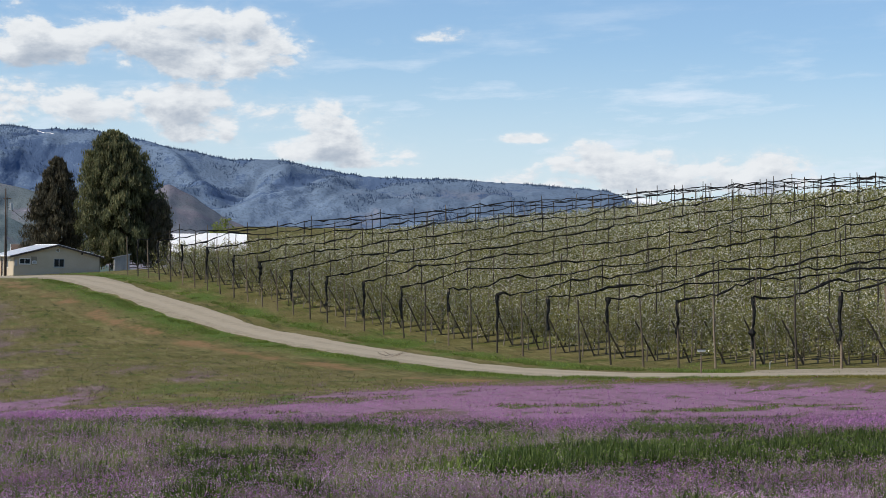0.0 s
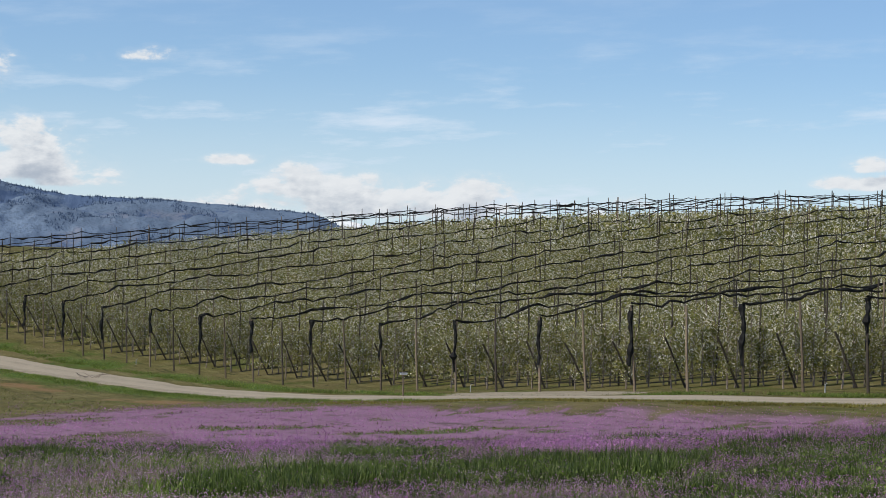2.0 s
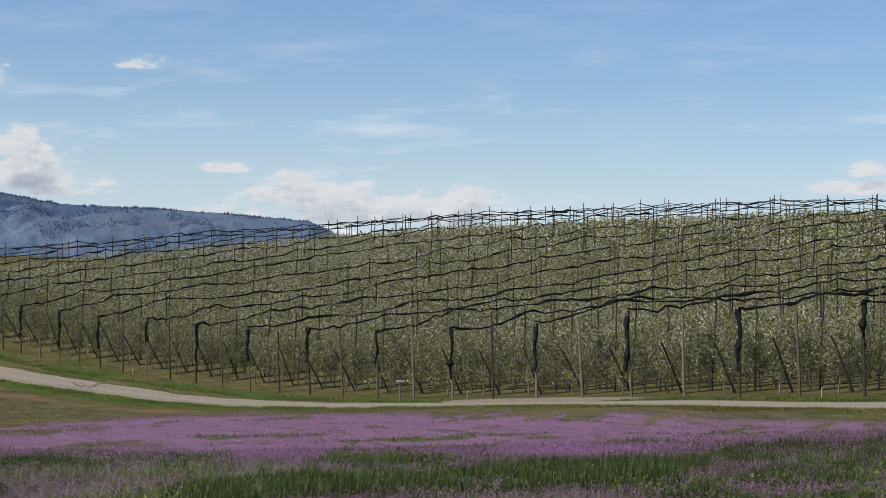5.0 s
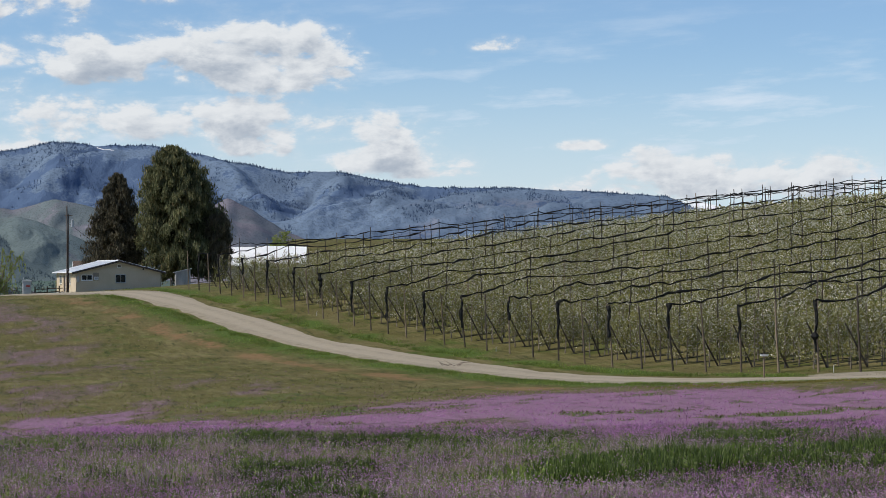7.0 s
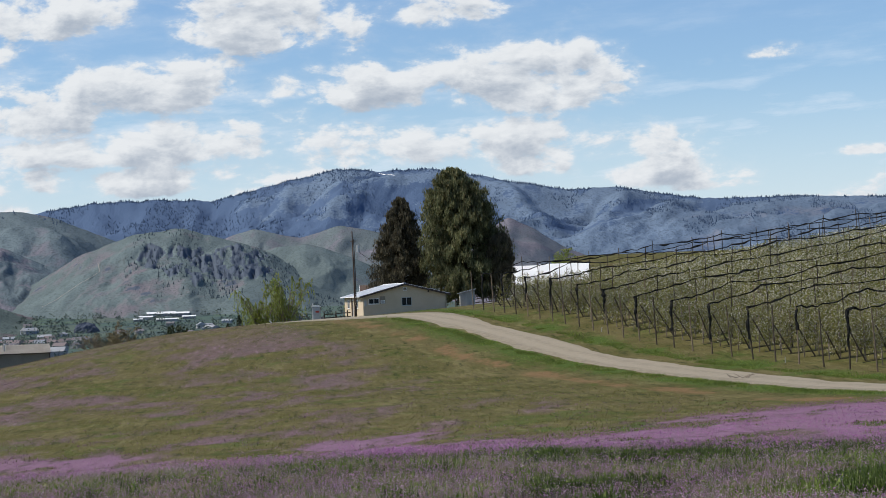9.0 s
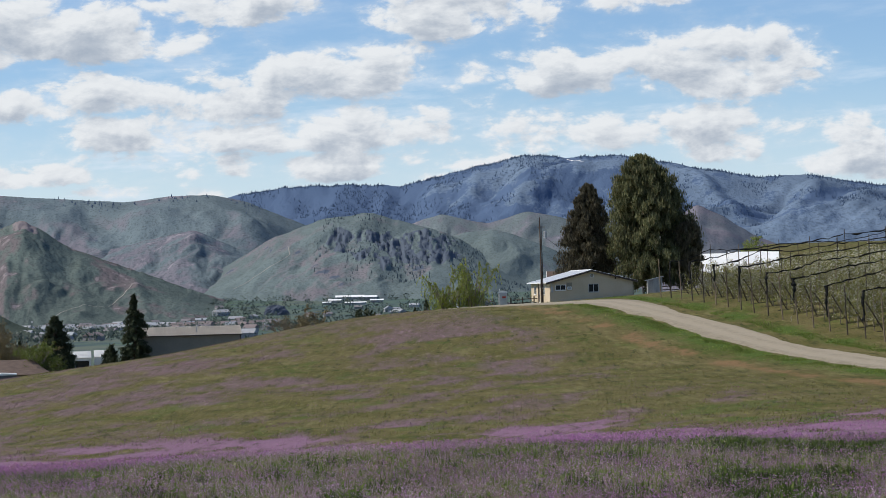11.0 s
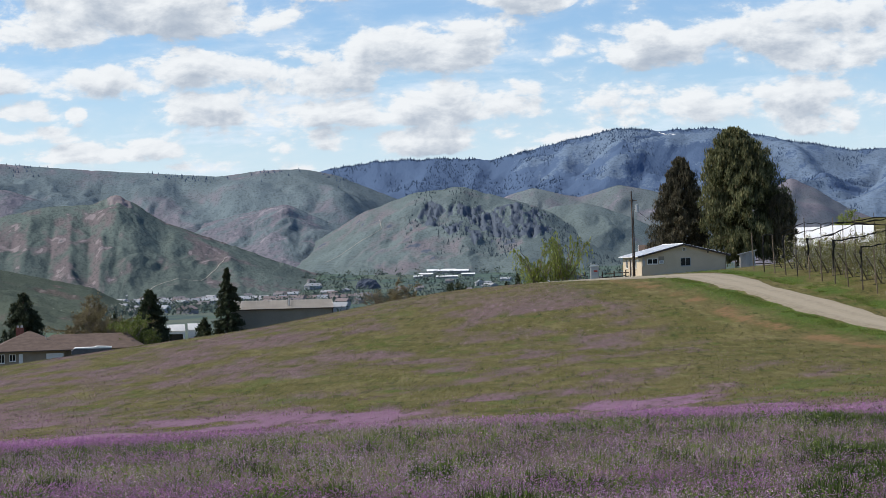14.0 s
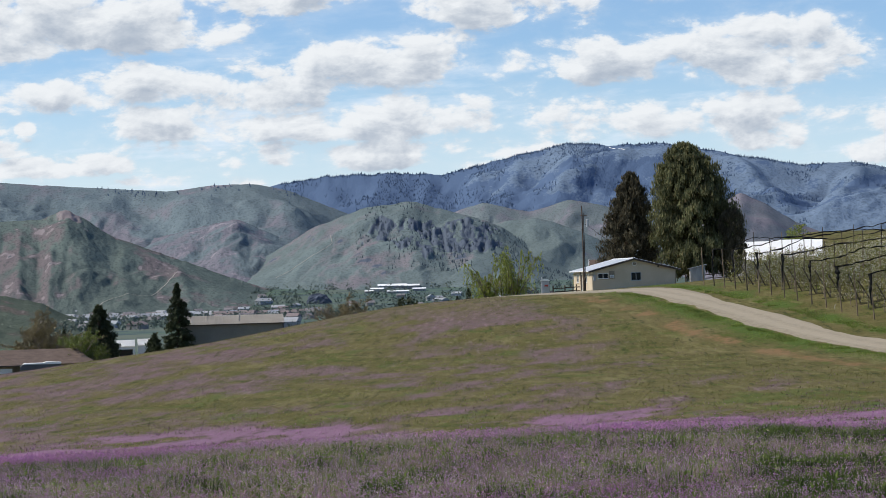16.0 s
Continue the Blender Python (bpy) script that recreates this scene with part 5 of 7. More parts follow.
def build_metal_barn():
    barn = empty("metal_barn", -125.9, 272.05, -8.6, 24.5, label="olive metal barn with a tan ribbed roof", category="barn")
    eave, ridge, W, D = 4.05, 5.35, 15.8, 10.0
    part("wall", prism(bmesh.new(), [(0, -1), (W, -1), (W, eave), (0, eave)], 0, D), WALL_OLIVE, barn)
    bm = bmesh.new()
    a = [bm.verts.new(v) for v in ((-0.2, -0.3, eave), (W + 0.2, -0.3, eave), (W + 0.2, D / 2, ridge), (-0.2, D / 2, ridge), (-0.2, D + 0.3, eave), (W + 0.2, D + 0.3, eave))]
    bm.faces.new((a[0], a[1], a[2], a[3])), bm.faces.new((a[3], a[2], a[5], a[4]))
    bmesh.ops.solidify(bm, geom=bm.faces[:], thickness=0.08)
    roof = part("roof", bm, ROOF_TAN, barn)
    tilt = math.degrees(math.atan2(ridge - eave, D / 2 + 0.3))
    run = float(np.hypot(D / 2 + 0.3, ridge - eave))
    rib = mesh_from("rib", *merge([tube_arrays(np.array([(0, 0, 0.1), (0, run, 0.1)]), 0.025, 5)]), [ROOF_TAN])
    for i in range(27):
        part("rib", rib, None, roof).matrix_basis = pose(-0.05 + i * 0.59, -0.3, eave, tilt)
    part("corner_trim", box(bmesh.new(), -0.05, 0.12, -0.06, 0.0, -1, eave), WHITE, barn)
    part("corner_trim", box(bmesh.new(), W - 0.12, W + 0.05, -0.06, 0.0, -1, eave), TRIM, barn)
    part("eave_trim", box(bmesh.new(), -0.2, W + 0.2, -0.36, -0.31, eave - 0.1, eave + 0.06), TRIM, barn)
    pipe = part("flue", mesh_from("flue", *tube_arrays(np.array([(9.1, 1.6, 4.3), (9.1, 1.6, 5.45)]), 0.11, 8), [STEEL]), None, barn)
    part("flue_cap", mesh_from("flue_cap", *tube_arrays(np.array([(9.1, 1.6, 5.45), (9.1, 1.6, 5.5), (9.1, 1.6, 5.65)]), (0.2, 0.2, 0.03), 8), [STEEL]), None, pipe)
    part("yard_lamp", box(bmesh.new(), -0.12, 0.0, -0.1, 0.05, 1.55, 1.75, 0.02), WHITE, barn)


def build_white_sheds():
    for x, y, w, tall, label in ((-145.3, 284.0, 1.8, 3.5, "small white shed end wall"), (-143.6, 285.3, 3.0, 3.5, "white carport with a low sloping roof"), (-140.6, 287.0, 2.2, 3.6, "white garden hut with a pitched roof")):
        shed = empty("white_shed", x, y, -10.6, 27, label=label, category="shed", group="white sheds")
        part("wall", box(bmesh.new(), 0.05, w - 0.05, 0, 3.0, -0.6, tall - 0.9), WHITE, shed)
        bm = bmesh.new()
        a = [bm.verts.new(v) for v in ((0, -0.25, tall - 1.0), (w, -0.25, tall - 1.0), (w, 2.4, tall), (0, 2.4, tall), (0, 4.0, tall - 0.8), (w, 4.0, tall - 0.8))]
        bm.faces.new((a[0], a[1], a[2], a[3])), bm.faces.new((a[3], a[2], a[5], a[4]))
        bmesh.ops.solidify(bm, geom=bm.faces[:], thickness=0.08)
        part("roof", bm, ROOF_WHITE, shed)
        if w == 3.0:
            # dark sheet on the closed wall, standing in for the shade of an open bay
            part("dark_bay_sheet", box(bmesh.new(), 0.45, w - 0.4, -0.02, 0.0, 0.6, tall - 1.5), GLASS, shed)


build_ranch_house()
build_metal_barn()
build_white_sheds()


# ---- trees and shrubs ----
NEEDLE = leafy("cypress_spray", (0.068, 0.079, 0.034), (0.190, 0.188, 0.088), (0.27, 0.21, 0.11), through=0.26, rough=0.7)
NEEDLE_BROWN = leafy("dark_cypress_spray", (0.056, 0.052, 0.033), (0.135, 0.118, 0.073), (0.175, 0.135, 0.085), through=0.2, rough=0.7)
SPRUCE = leafy("spruce_spray", (0.030, 0.042, 0.022), (0.080, 0.095, 0.050), through=0.18, rough=0.7)
WILLOW = leafy("willow_leaf", (0.15, 0.19, 0.035), (0.32, 0.36, 0.08), through=0.35)
BUD = leafy("budding_twig", (0.11, 0.09, 0.045), (0.22, 0.18, 0.09), through=0.2)
HEDGE = leafy("clipped_leaf", (0.08, 0.11, 0.02), (0.17, 0.20, 0.045), through=0.25)
DARKBARK = surface("dark_bark", (0.05, 0.035, 0.025), (0.10, 0.075, 0.055), 0.5, 0.95, 0.7, 0.03, stretch=(1, 1, 0.3))
TWIG = surface("grey_twig", (0.16, 0.13, 0.10), (0.26, 0.22, 0.18), 0.3, 0.9, 0.3)


def conifer(name, x, y, tall, wide, label, mat, seed, limbs=150, sprays=70, spray=0.42, droop=0.8, crown_from=0.1, shape=None, trunk=0.45, lean=(0, 0), group="", ragged=0.28):
    """A conifer: a tapered trunk, limbs and hanging sprays under an uneven outline."""
    rng = np.random.default_rng(seed)
    g = float(height(x, y))
    tree = empty(name, x, y, g, label=label, category="tree", group=group)
    s = np.linspace(0, 1, 9)
    stem = np.stack([lean[0] * s ** 2 + 0.15 * np.sin(s * 5 + seed), lean[1] * s ** 2 + 0.15 * np.cos(s * 4), s * tall * 0.97 - 0.3 * (s < 0.01)], 1)
    part("trunk", mesh_from("trunk", *tube_arrays(stem, trunk * (1 - 0.93 * s) + 0.02, 8), [DARKBARK], flat=False), None, tree)
    shape = shape or [(0, 0.7), (0.25, 1.0), (0.6, 0.8), (0.85, 0.45), (1, 0.08)]
    hs, rs = [q[0] for q in shape], [q[1] for q in shape]
    lobes = rng.uniform(1 - ragged, 1.08, 9)
    wood, cen, size, hang = [], [], [], []
    for i in range(limbs):
        q = (i + rng.random()) / limbs
        h = crown_from + (1 - crown_from) * q
        a = rng.uniform(0, 2 * math.pi)
        lobe = np.interp((a / (2 * math.pi) * 9) % 9, np.arange(10), np.r_[lobes, lobes[0]])
        reach = wide / 2 * np.interp(q, hs, rs) * (0.55 + 0.45 * lobe) * rng.uniform(1 - ragged, 1.08)
        o = np.array([np.interp(h * 0.97, s, stem[:, k]) for k in range(3)])
        rise = reach * (rng.uniform(0.05, 0.5) - 0.35 * (1 - q) ** 2) if droop > 0.5 else -reach * rng.uniform(0.05, 0.35)
        e = o + np.array((math.cos(a) * reach, math.sin(a) * reach, rise))
        if e[2] > tall:
            e[2] = tall - 0.2 * rng.random()
        m = (o + e) / 2 + (0, 0, reach * 0.08)
        wood.append(tube_arrays(np.stack([o, m, e]), (0.05 + 0.012 * reach, 0.03 + 0.006 * reach, 0.012), 4))
        n = int(sprays * (0.45 + 0.75 * reach / (wide / 2)))
        t = rng.uniform(0.22, 1.06, n) ** 0.8
        c = np.where(t[:, None] < 0.5, o + (m - o) * t[:, None] * 2, m + (e - m) * (t[:, None] - 0.5) * 2)
        cen.append(c + rng.normal(0, 0.07 + 0.030 * reach, (n, 3)) + np.c_[np.zeros((n, 2)), -np.abs(rng.normal(0, 0.18 * droop + 0.02, n)) * (0.6 + reach * 0.22)])
        size.append(rng.uniform(0.6, 1.35, n) * spray)
    cen, size = np.concatenate(cen), np.concatenate(size)
    part("branchwork", mesh_from("branchwork", *merge(wood), [DARKBARK]), None, tree)
    v, f = cards(rng, cen, size, tall=3.6 if droop > 0.5 else 2.0, up=0.72 if droop > 0.5 else 0.25, sides=3)
    part("crown", mesh_from("crown", v, f, [mat]), None, tree)
    return tree


def grow(rng, base, way, length, radius, depth, spread, wood, tips, shrink=0.68):
    """Branches, from the stem out to the twigs."""
    n = 4
    pts, p, d = [np.array(base)], np.array(base, float), np.array(way, float)
    for _ in range(n):
        d = d + rng.normal(0, 0.13, 3)
        d /= np.linalg.norm(d)
        p = p + d * length / n
        pts.append(p)
    wood.append(tube_arrays(np.array(pts), np.linspace(radius, radius * 0.6, n + 1), 5 if depth > 1 else 3))
    if depth == 0:
        tips.append((pts[1], pts[-1]))
        return
    for _ in range(3 if depth > 2 else 4):
        k = rng.integers(2, n + 1)
        b = d + rng.normal(0, spread, 3) + (0, 0, 0.15)
        grow(rng, pts[k], b / np.linalg.norm(b), length * shrink * rng.uniform(0.8, 1.15), radius * 0.52, depth - 1, spread, wood, tips, shrink)


def broadleaf(name, x, y, tall, label, mat, seed, leaves, leaf, stems=3, hang=0.0, spread=0.6, group="", ground=None, trunk=0.12, category="tree"):
    rng = np.random.default_rng(seed)
    g = float(height(x, y)) if ground is None else ground
    tree = empty(name, x, y, g, label=label, category=category, group=group)
    wood, tips = [], []
    for _ in range(stems):
        a = rng.uniform(0, 2 * math.pi)
        grow(rng, (0.15 * math.cos(a), 0.15 * math.sin(a), -0.2), (0.35 * math.cos(a) * (stems > 1), 0.35 * math.sin(a) * (stems > 1), 1.0), tall * 0.40, trunk, 3, spread, wood, tips)
    v, f = merge(wood)
    k = tall / max(v[:, 2].max(), 0.1)
    part("trunk", mesh_from("trunk", v * k, f, [TWIG]), None, tree)
    if leaves:
        o, e = np.array([t[0] for t in tips]) * k, np.array([t[1] for t in tips]) * k
        i, q = rng.integers(0, len(tips), leaves), rng.uniform(0, 1.1, leaves)[:, None]
        c = o[i] + (e[i] - o[i]) * q + rng.normal(0, 0.10 * tall / 6, (leaves, 3))
        if hang:
            c[:, 2] -= np.abs(rng.exponential(hang, leaves)) * (c[:, 2] / tall)
            c[:, 2] = np.maximum(c[:, 2], 0.1)
        v, f = cards(rng, c, rng.uniform(0.6, 1.3, leaves) * leaf, 1.6 if hang else 1.0, 0.6 if hang else 0.0, sides=3)
        part("crown", mesh_from("crown", v, f, [mat]), None, tree)
    return tree


def weeping(name, x, y, tall, reach, label, seed, strands):
    """A young willow: a few rising limbs, and leafy strands that hang from them in loose bunches."""
    rng = np.random.default_rng(seed)
    tree = empty(name, x, y, float(height(x, y)) - 0.3, label=label, category="tree", group="willows")
    wood, cen = [], []
    limbs = []
    for i in range(16):
        a, out = i * 2.4 + rng.normal(0, 0.3), reach * rng.uniform(0.2, 0.9)
        top = np.array((math.cos(a) * out, math.sin(a) * out, tall * rng.uniform(0.5, 1.0)))
        line = np.stack([np.zeros(3), top * (0.25, 0.25, 0.35), top * (0.6, 0.6, 0.72), top])
        line[1:3] += rng.normal(0, 0.12, (2, 3))
        limbs.append(line)
        wood.append(tube_arrays(line, (0.11, 0.08, 0.045, 0.012), 5))
    for i in range(strands):
        line = limbs[rng.integers(len(limbs))]
        q = rng.uniform(0.75, 3.0)
        k = min(int(q), 2)
        o = line[k] + (line[k + 1] - line[k]) * (q - k)
        a, out, fall = rng.uniform(0, 2 * math.pi), rng.uniform(0.2, 0.9) + 0.55 * (3 - q), rng.uniform(0.6, 3.0)
        m = o + (math.cos(a) * out * 0.7, math.sin(a) * out * 0.7, 0.18)
        e = o + np.array((math.cos(a) * out, math.sin(a) * out, -min(fall, o[2] - 0.4)))
        wood.append(tube_arrays(np.stack([o, m, e]), (0.014, 0.010, 0.005), 3))
        n = int(26 * (0.5 + fall / 1.6))
        t = rng.random(n)[:, None]
        cen.append(o * (1 - t) ** 2 + 2 * m * t * (1 - t) + e * t ** 2 + rng.normal(0, 0.075, (n, 3)))
    part("trunk", mesh_from("trunk", *merge(wood), [TWIG]), None, tree)
    cen = np.concatenate(cen)
    part("crown", mesh_from("crown", *cards(rng, cen, rng.uniform(0.07, 0.13, len(cen)), 2.4, 0.75, sides=3), [WILLOW]), None, tree)


def clipped(name, x, y, tall, wide, label, mat, seed, count=1600, leaf=0.16, shape=None, group="", drop=0.0):
    """A clipped or columnar shrub: a dense shell of small leaves round a core of twigs."""
    rng = np.random.default_rng(seed)
    shrub = empty(name, x, y, float(height(x, y)) - drop, label=label, category="shrub", group=group)
    hs, rs = zip(*(shape or [(0, 0.75), (0.3, 1.0), (0.7, 0.7), (1.0, 0.08)]))
    h, a = rng.random(count), rng.uniform(0, 2 * math.pi, count)
    r = wide / 2 * np.interp(h, hs, rs) * (0.72 + 0.28 * rng.random(count)) * (1 + 0.12 * np.sin(a * 3 + h * 9 + seed))
    c = np.c_[np.cos(a) * r, np.sin(a) * r, h * tall * (1 + 0.03 * np.sin(a * 5))]
    part("crown", mesh_from("crown", *cards(rng, c, rng.uniform(0.6, 1.3, count) * leaf, 1.5, 0.4, sides=3), [mat]), None, shrub)
    stem = np.array([(0, 0, -0.2), (0.02, 0, tall * 0.5), (0, 0, tall * 0.95)])
    part("stem", mesh_from("stem", *tube_arrays(stem, (0.10, 0.08, 0.02), 5), [DARKBARK]), None, shrub)


BROAD = [(0, 0.80), (0.08, 0.95), (0.2, 1.0), (0.4, 0.97), (0.58, 0.86), (0.74, 0.68), (0.86, 0.48), (0.95, 0.28), (1, 0.08)]
conifer("cypress_tree", -44.8, 268.2, 20.6, 13.0, "huge dark green cypress with hanging sprays behind the farmhouse", NEEDLE, 1, 520, 230, 0.14, 0.9, 0.10, BROAD, 0.62, (-1.6, 0), ragged=0.32)
conifer("cypress_tree", -54.6, 271.0, 17.8, 9.6, "dark brown-green cypress beside the huge one", NEEDLE_BROWN, 2, 380, 170, 0.125, 0.9, 0.05, [(0, 0.85), (0.2, 1.0), (0.45, 0.86), (0.7, 0.62), (0.88, 0.36), (1, 0.1)], 0.4, ragged=0.26)
conifer("cypress_tree", -39.7, 267.2, 9.9, 4.6, "lower dark cypress at the orchard's corner", NEEDLE_BROWN, 3, 190, 170, 0.125, 0.9, 0.1, [(0, 0.6), (0.3, 0.9), (0.6, 1.0), (0.85, 0.8), (1, 0.4)], 0.3, ragged=0.3)
conifer("spruce_tree", -124.9, 268.9, 12.2, 5.4, "narrow dark spruce at the barn's corner", SPRUCE, 5, 150, 130, 0.17, 0.2, 0.04, [(0, 1.0), (0.3, 0.85), (0.7, 0.55), (1, 0.06)], 0.22)
conifer("pine_tree", -148.6, 249.2, 12.9, 7.0, "round-topped dark pine behind the ranch house", SPRUCE, 6, 160, 140, 0.19, 0.2, 0.08, [(0, 0.8), (0.3, 1.0), (0.6, 0.85), (0.85, 0.55), (1, 0.1)], 0.25)
conifer("pine_tree", -132.5, 258.0, 10.9, 6.4, "dark pine with ragged limbs beside the ranch house", SPRUCE, 7, 150, 140, 0.19, 0.2, 0.05, [(0, 0.9), (0.3, 1.0), (0.6, 0.7), (0.85, 0.45), (1, 0.15)], 0.25)
conifer("pine_tree", -136.8, 285.5, 5.3, 3.4, "small dark pine behind the white sheds", SPRUCE, 8, 50, 45, 0.28, 0.2, 0.1, None, 0.12)
conifer("pine_tree", 127.2, 271.7, 10.6, 5.6, "dark conifer beyond the orchard's crest", SPRUCE, 9, 130, 90, 0.22, 0.2, 0.1, None, 0.25)
weeping("willow_tree", -68.4, 257.2, 8.2, 6.4, "yellow-green weeping willow at the hill's edge", 21, 170)
weeping("willow_tree", -71.9, 256.2, 7.4, 6.0, "broader yellow-green willow beside the tall one", 22, 150)
broadleaf("young_tree", -37.8, 327.8, 7.6, "small tree in fresh yellow-green leaf", WILLOW, 23, 1800, 0.22, 2, 0.0, 0.6)
broadleaf("bare_tree", -104.2, 289.8, 6.6, "brown bare-branched shrub with spring buds", BUD, 24, 5200, 0.17, 4, 0.0, 0.6)
broadleaf("bare_tree", -107.8, 288.0, 5.4, "low brown bare shrub on the slope", BUD, 25, 1600, 0.13, 4, 0.0, 0.6)
broadleaf("budding_tree", -130.9, 238.5, 9.8, "bare-branched tree with tan spring buds behind the ranch house", BUD, 26, 20000, 0.15, 7, 0.0, 0.75)
broadleaf("budding_tree", -122.4, 231.6, 5.9, "olive-green shrubby tree in young leaf", HEDGE, 27, 10000, 0.14, 7, 0.0, 0.6)
broadleaf("sapling", -61.5, 262.0, 3.0, "slim sapling in yellow-green leaf by the fence", WILLOW, 28, 260, 0.12, 1, 0.0, 0.5, trunk=0.05)
clipped("juniper_shrub", -90.2, 275.6, 3.6, 3.6, "spiky dark juniper on the hill's crest", SPRUCE, 31, 900, 0.3, [(0, 0.9), (0.5, 1.0), (0.9, 0.8), (1, 0.5)], drop=0.3)
clipped("juniper_shrub", -81.3, 278.4, 4.2, 1.4, "narrow dark juniper on the hill's crest", SPRUCE, 32, 500, 0.2, drop=0.3)
clipped("juniper_shrub", -84.2, 282.0, 3.6, 1.1, "little dark juniper beside another", SPRUCE, 33, 350, 0.2, drop=0.3)
clipped("round_shrub", -138.6, 222.5, 3.0, 2.8, "clipped round light green shrub by the ranch house", HEDGE, 34, 2200, 0.14, [(0, 0.7), (0.4, 1.0), (0.7, 0.85), (0.9, 0.5), (1, 0.1)])
clipped("cone_shrub", -136.9, 214.2, 1.7, 1.2, "small clipped dark cone shrub", SPRUCE, 35, 700, 0.12)
_rng = np.random.default_rng(36)
for i in range(19):
    q = i if i < 8 else i + 5
    ax, ay = -149.0 + q * 0.95, 232.0 + q * 0.47 + (3 if q > 8 else 0)
    clipped("arborvitae", ax, ay, 6.0 + float(_rng.normal(0, 0.5)), 1.5, "dark columnar arborvitae in a hedge row", SPRUCE, 40 + i, 900, 0.2, [(0, 0.8), (0.4, 1.0), (0.8, 0.6), (1, 0.1)], "arborvitae hedge")


# ---- far woods, town and tracks ----
def cone_forest(name, places, heights, label, mat):
    """Far conifers: little five-sided spires, past counting."""
    n = len(places)
    rng = np.random.default_rng(n)
    a = np.arange(5) * 2 * math.pi / 5
    ring = np.stack([np.cos(a), np.sin(a), 0 * a], 1)
    w = heights * rng.uniform(0.16, 0.26, n)
    low = places[:, None] + ring[None] * w[:, None, None] + (0, 0, 1) * (heights * 0.05)[:, None, None]
    tip = places + np.c_[rng.normal(0, 0.3, (n, 2)), heights]
    v = np.concatenate([low, tip[:, None]], 1).reshape(-1, 3)
    i = np.arange(n)[:, None] * 6
    f = np.stack([i + np.arange(5), i + (np.arange(5) + 1) % 5, np.broadcast_to(i + 5, (n, 5))], -1).reshape(-1, 3)
    tagged(new(name, mesh_from(name, v, f, [mat])), label, "trees", kind="stuff")


def on_hill(hill, az, s):
    """A place on a hill's slope: azimuth, and how far up from foot (0) to crest (1)."""
    axis, _, (x, y, z) = hill
    i = np.interp(az, axis, np.arange(len(axis)))
    j = np.clip(s, 0, 1.05) * (x.shape[1] - 3)
    i0, j0 = np.clip(i.astype(int), 0, x.shape[0] - 2), np.clip(j.astype(int), 0, x.shape[1] - 2)
    u, v = i - i0, j - j0
    return np.stack([(g[i0, j0] * (1 - u) + g[i0 + 1, j0] * u) * (1 - v) + (g[i0, j0 + 1] * (1 - u) + g[i0 + 1, j0 + 1] * u) * v for g in (x, y, z)], -1)


def build_far_woods():
    rng = np.random.default_rng(9)
    # Conifer greens are shifted to blue: the haze is put into the colour.
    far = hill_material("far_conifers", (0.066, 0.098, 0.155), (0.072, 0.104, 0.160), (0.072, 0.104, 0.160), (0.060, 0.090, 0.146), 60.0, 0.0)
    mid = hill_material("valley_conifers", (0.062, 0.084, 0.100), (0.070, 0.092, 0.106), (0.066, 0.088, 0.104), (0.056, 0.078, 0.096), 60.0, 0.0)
    az = rng.uniform(-6, 24, 2600)
    az = az[layers(az * 1.5, az * 0, 1.0, 3, 4) > 0.38]
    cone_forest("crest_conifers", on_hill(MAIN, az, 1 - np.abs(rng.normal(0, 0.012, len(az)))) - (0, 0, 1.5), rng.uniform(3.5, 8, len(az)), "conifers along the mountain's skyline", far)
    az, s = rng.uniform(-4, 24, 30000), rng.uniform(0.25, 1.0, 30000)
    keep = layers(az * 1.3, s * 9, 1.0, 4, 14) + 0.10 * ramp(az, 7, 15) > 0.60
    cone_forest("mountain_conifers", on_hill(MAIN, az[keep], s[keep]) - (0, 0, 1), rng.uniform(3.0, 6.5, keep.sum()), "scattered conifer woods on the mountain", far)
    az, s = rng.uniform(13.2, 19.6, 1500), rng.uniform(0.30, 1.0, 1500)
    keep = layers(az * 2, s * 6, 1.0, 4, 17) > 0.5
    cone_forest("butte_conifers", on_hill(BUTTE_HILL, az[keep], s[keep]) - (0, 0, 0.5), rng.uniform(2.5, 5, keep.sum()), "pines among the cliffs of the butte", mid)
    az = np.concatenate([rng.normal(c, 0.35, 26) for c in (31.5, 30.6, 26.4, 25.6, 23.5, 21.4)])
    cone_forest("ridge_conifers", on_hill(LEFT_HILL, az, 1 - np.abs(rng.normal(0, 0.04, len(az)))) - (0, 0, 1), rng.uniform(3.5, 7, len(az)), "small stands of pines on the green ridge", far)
    # valley trees
    az, r = np.radians(rng.uniform(11.5, 30, 2600)), rng.uniform(1250, 2400, 2600)
    x, y = -np.sin(az) * r, np.cos(az) * r
    keep = layers(x, y, 180.0, 3, 3) > 0.44
    p = np.c_[x[keep], y[keep], height(x[keep], y[keep])]
    n = len(p)
    c = np.repeat(p, 18, axis=0) + np.c_[rng.normal(0, 2.2, (18 * n, 2)), np.abs(rng.normal(3.0, 1.8, 18 * n))]
    # Leaf tones dulled towards blue, as painted haze over the town.
    leaf = leafy("valley_leaf", (0.055, 0.080, 0.078), (0.115, 0.145, 0.115), through=0.2)
    tagged(new("valley_trees", mesh_from("valley_trees", *cards(rng, c, rng.uniform(1.0, 2.2, len(c))), [leaf])), "street and garden trees over the valley town", "trees", kind="stuff")


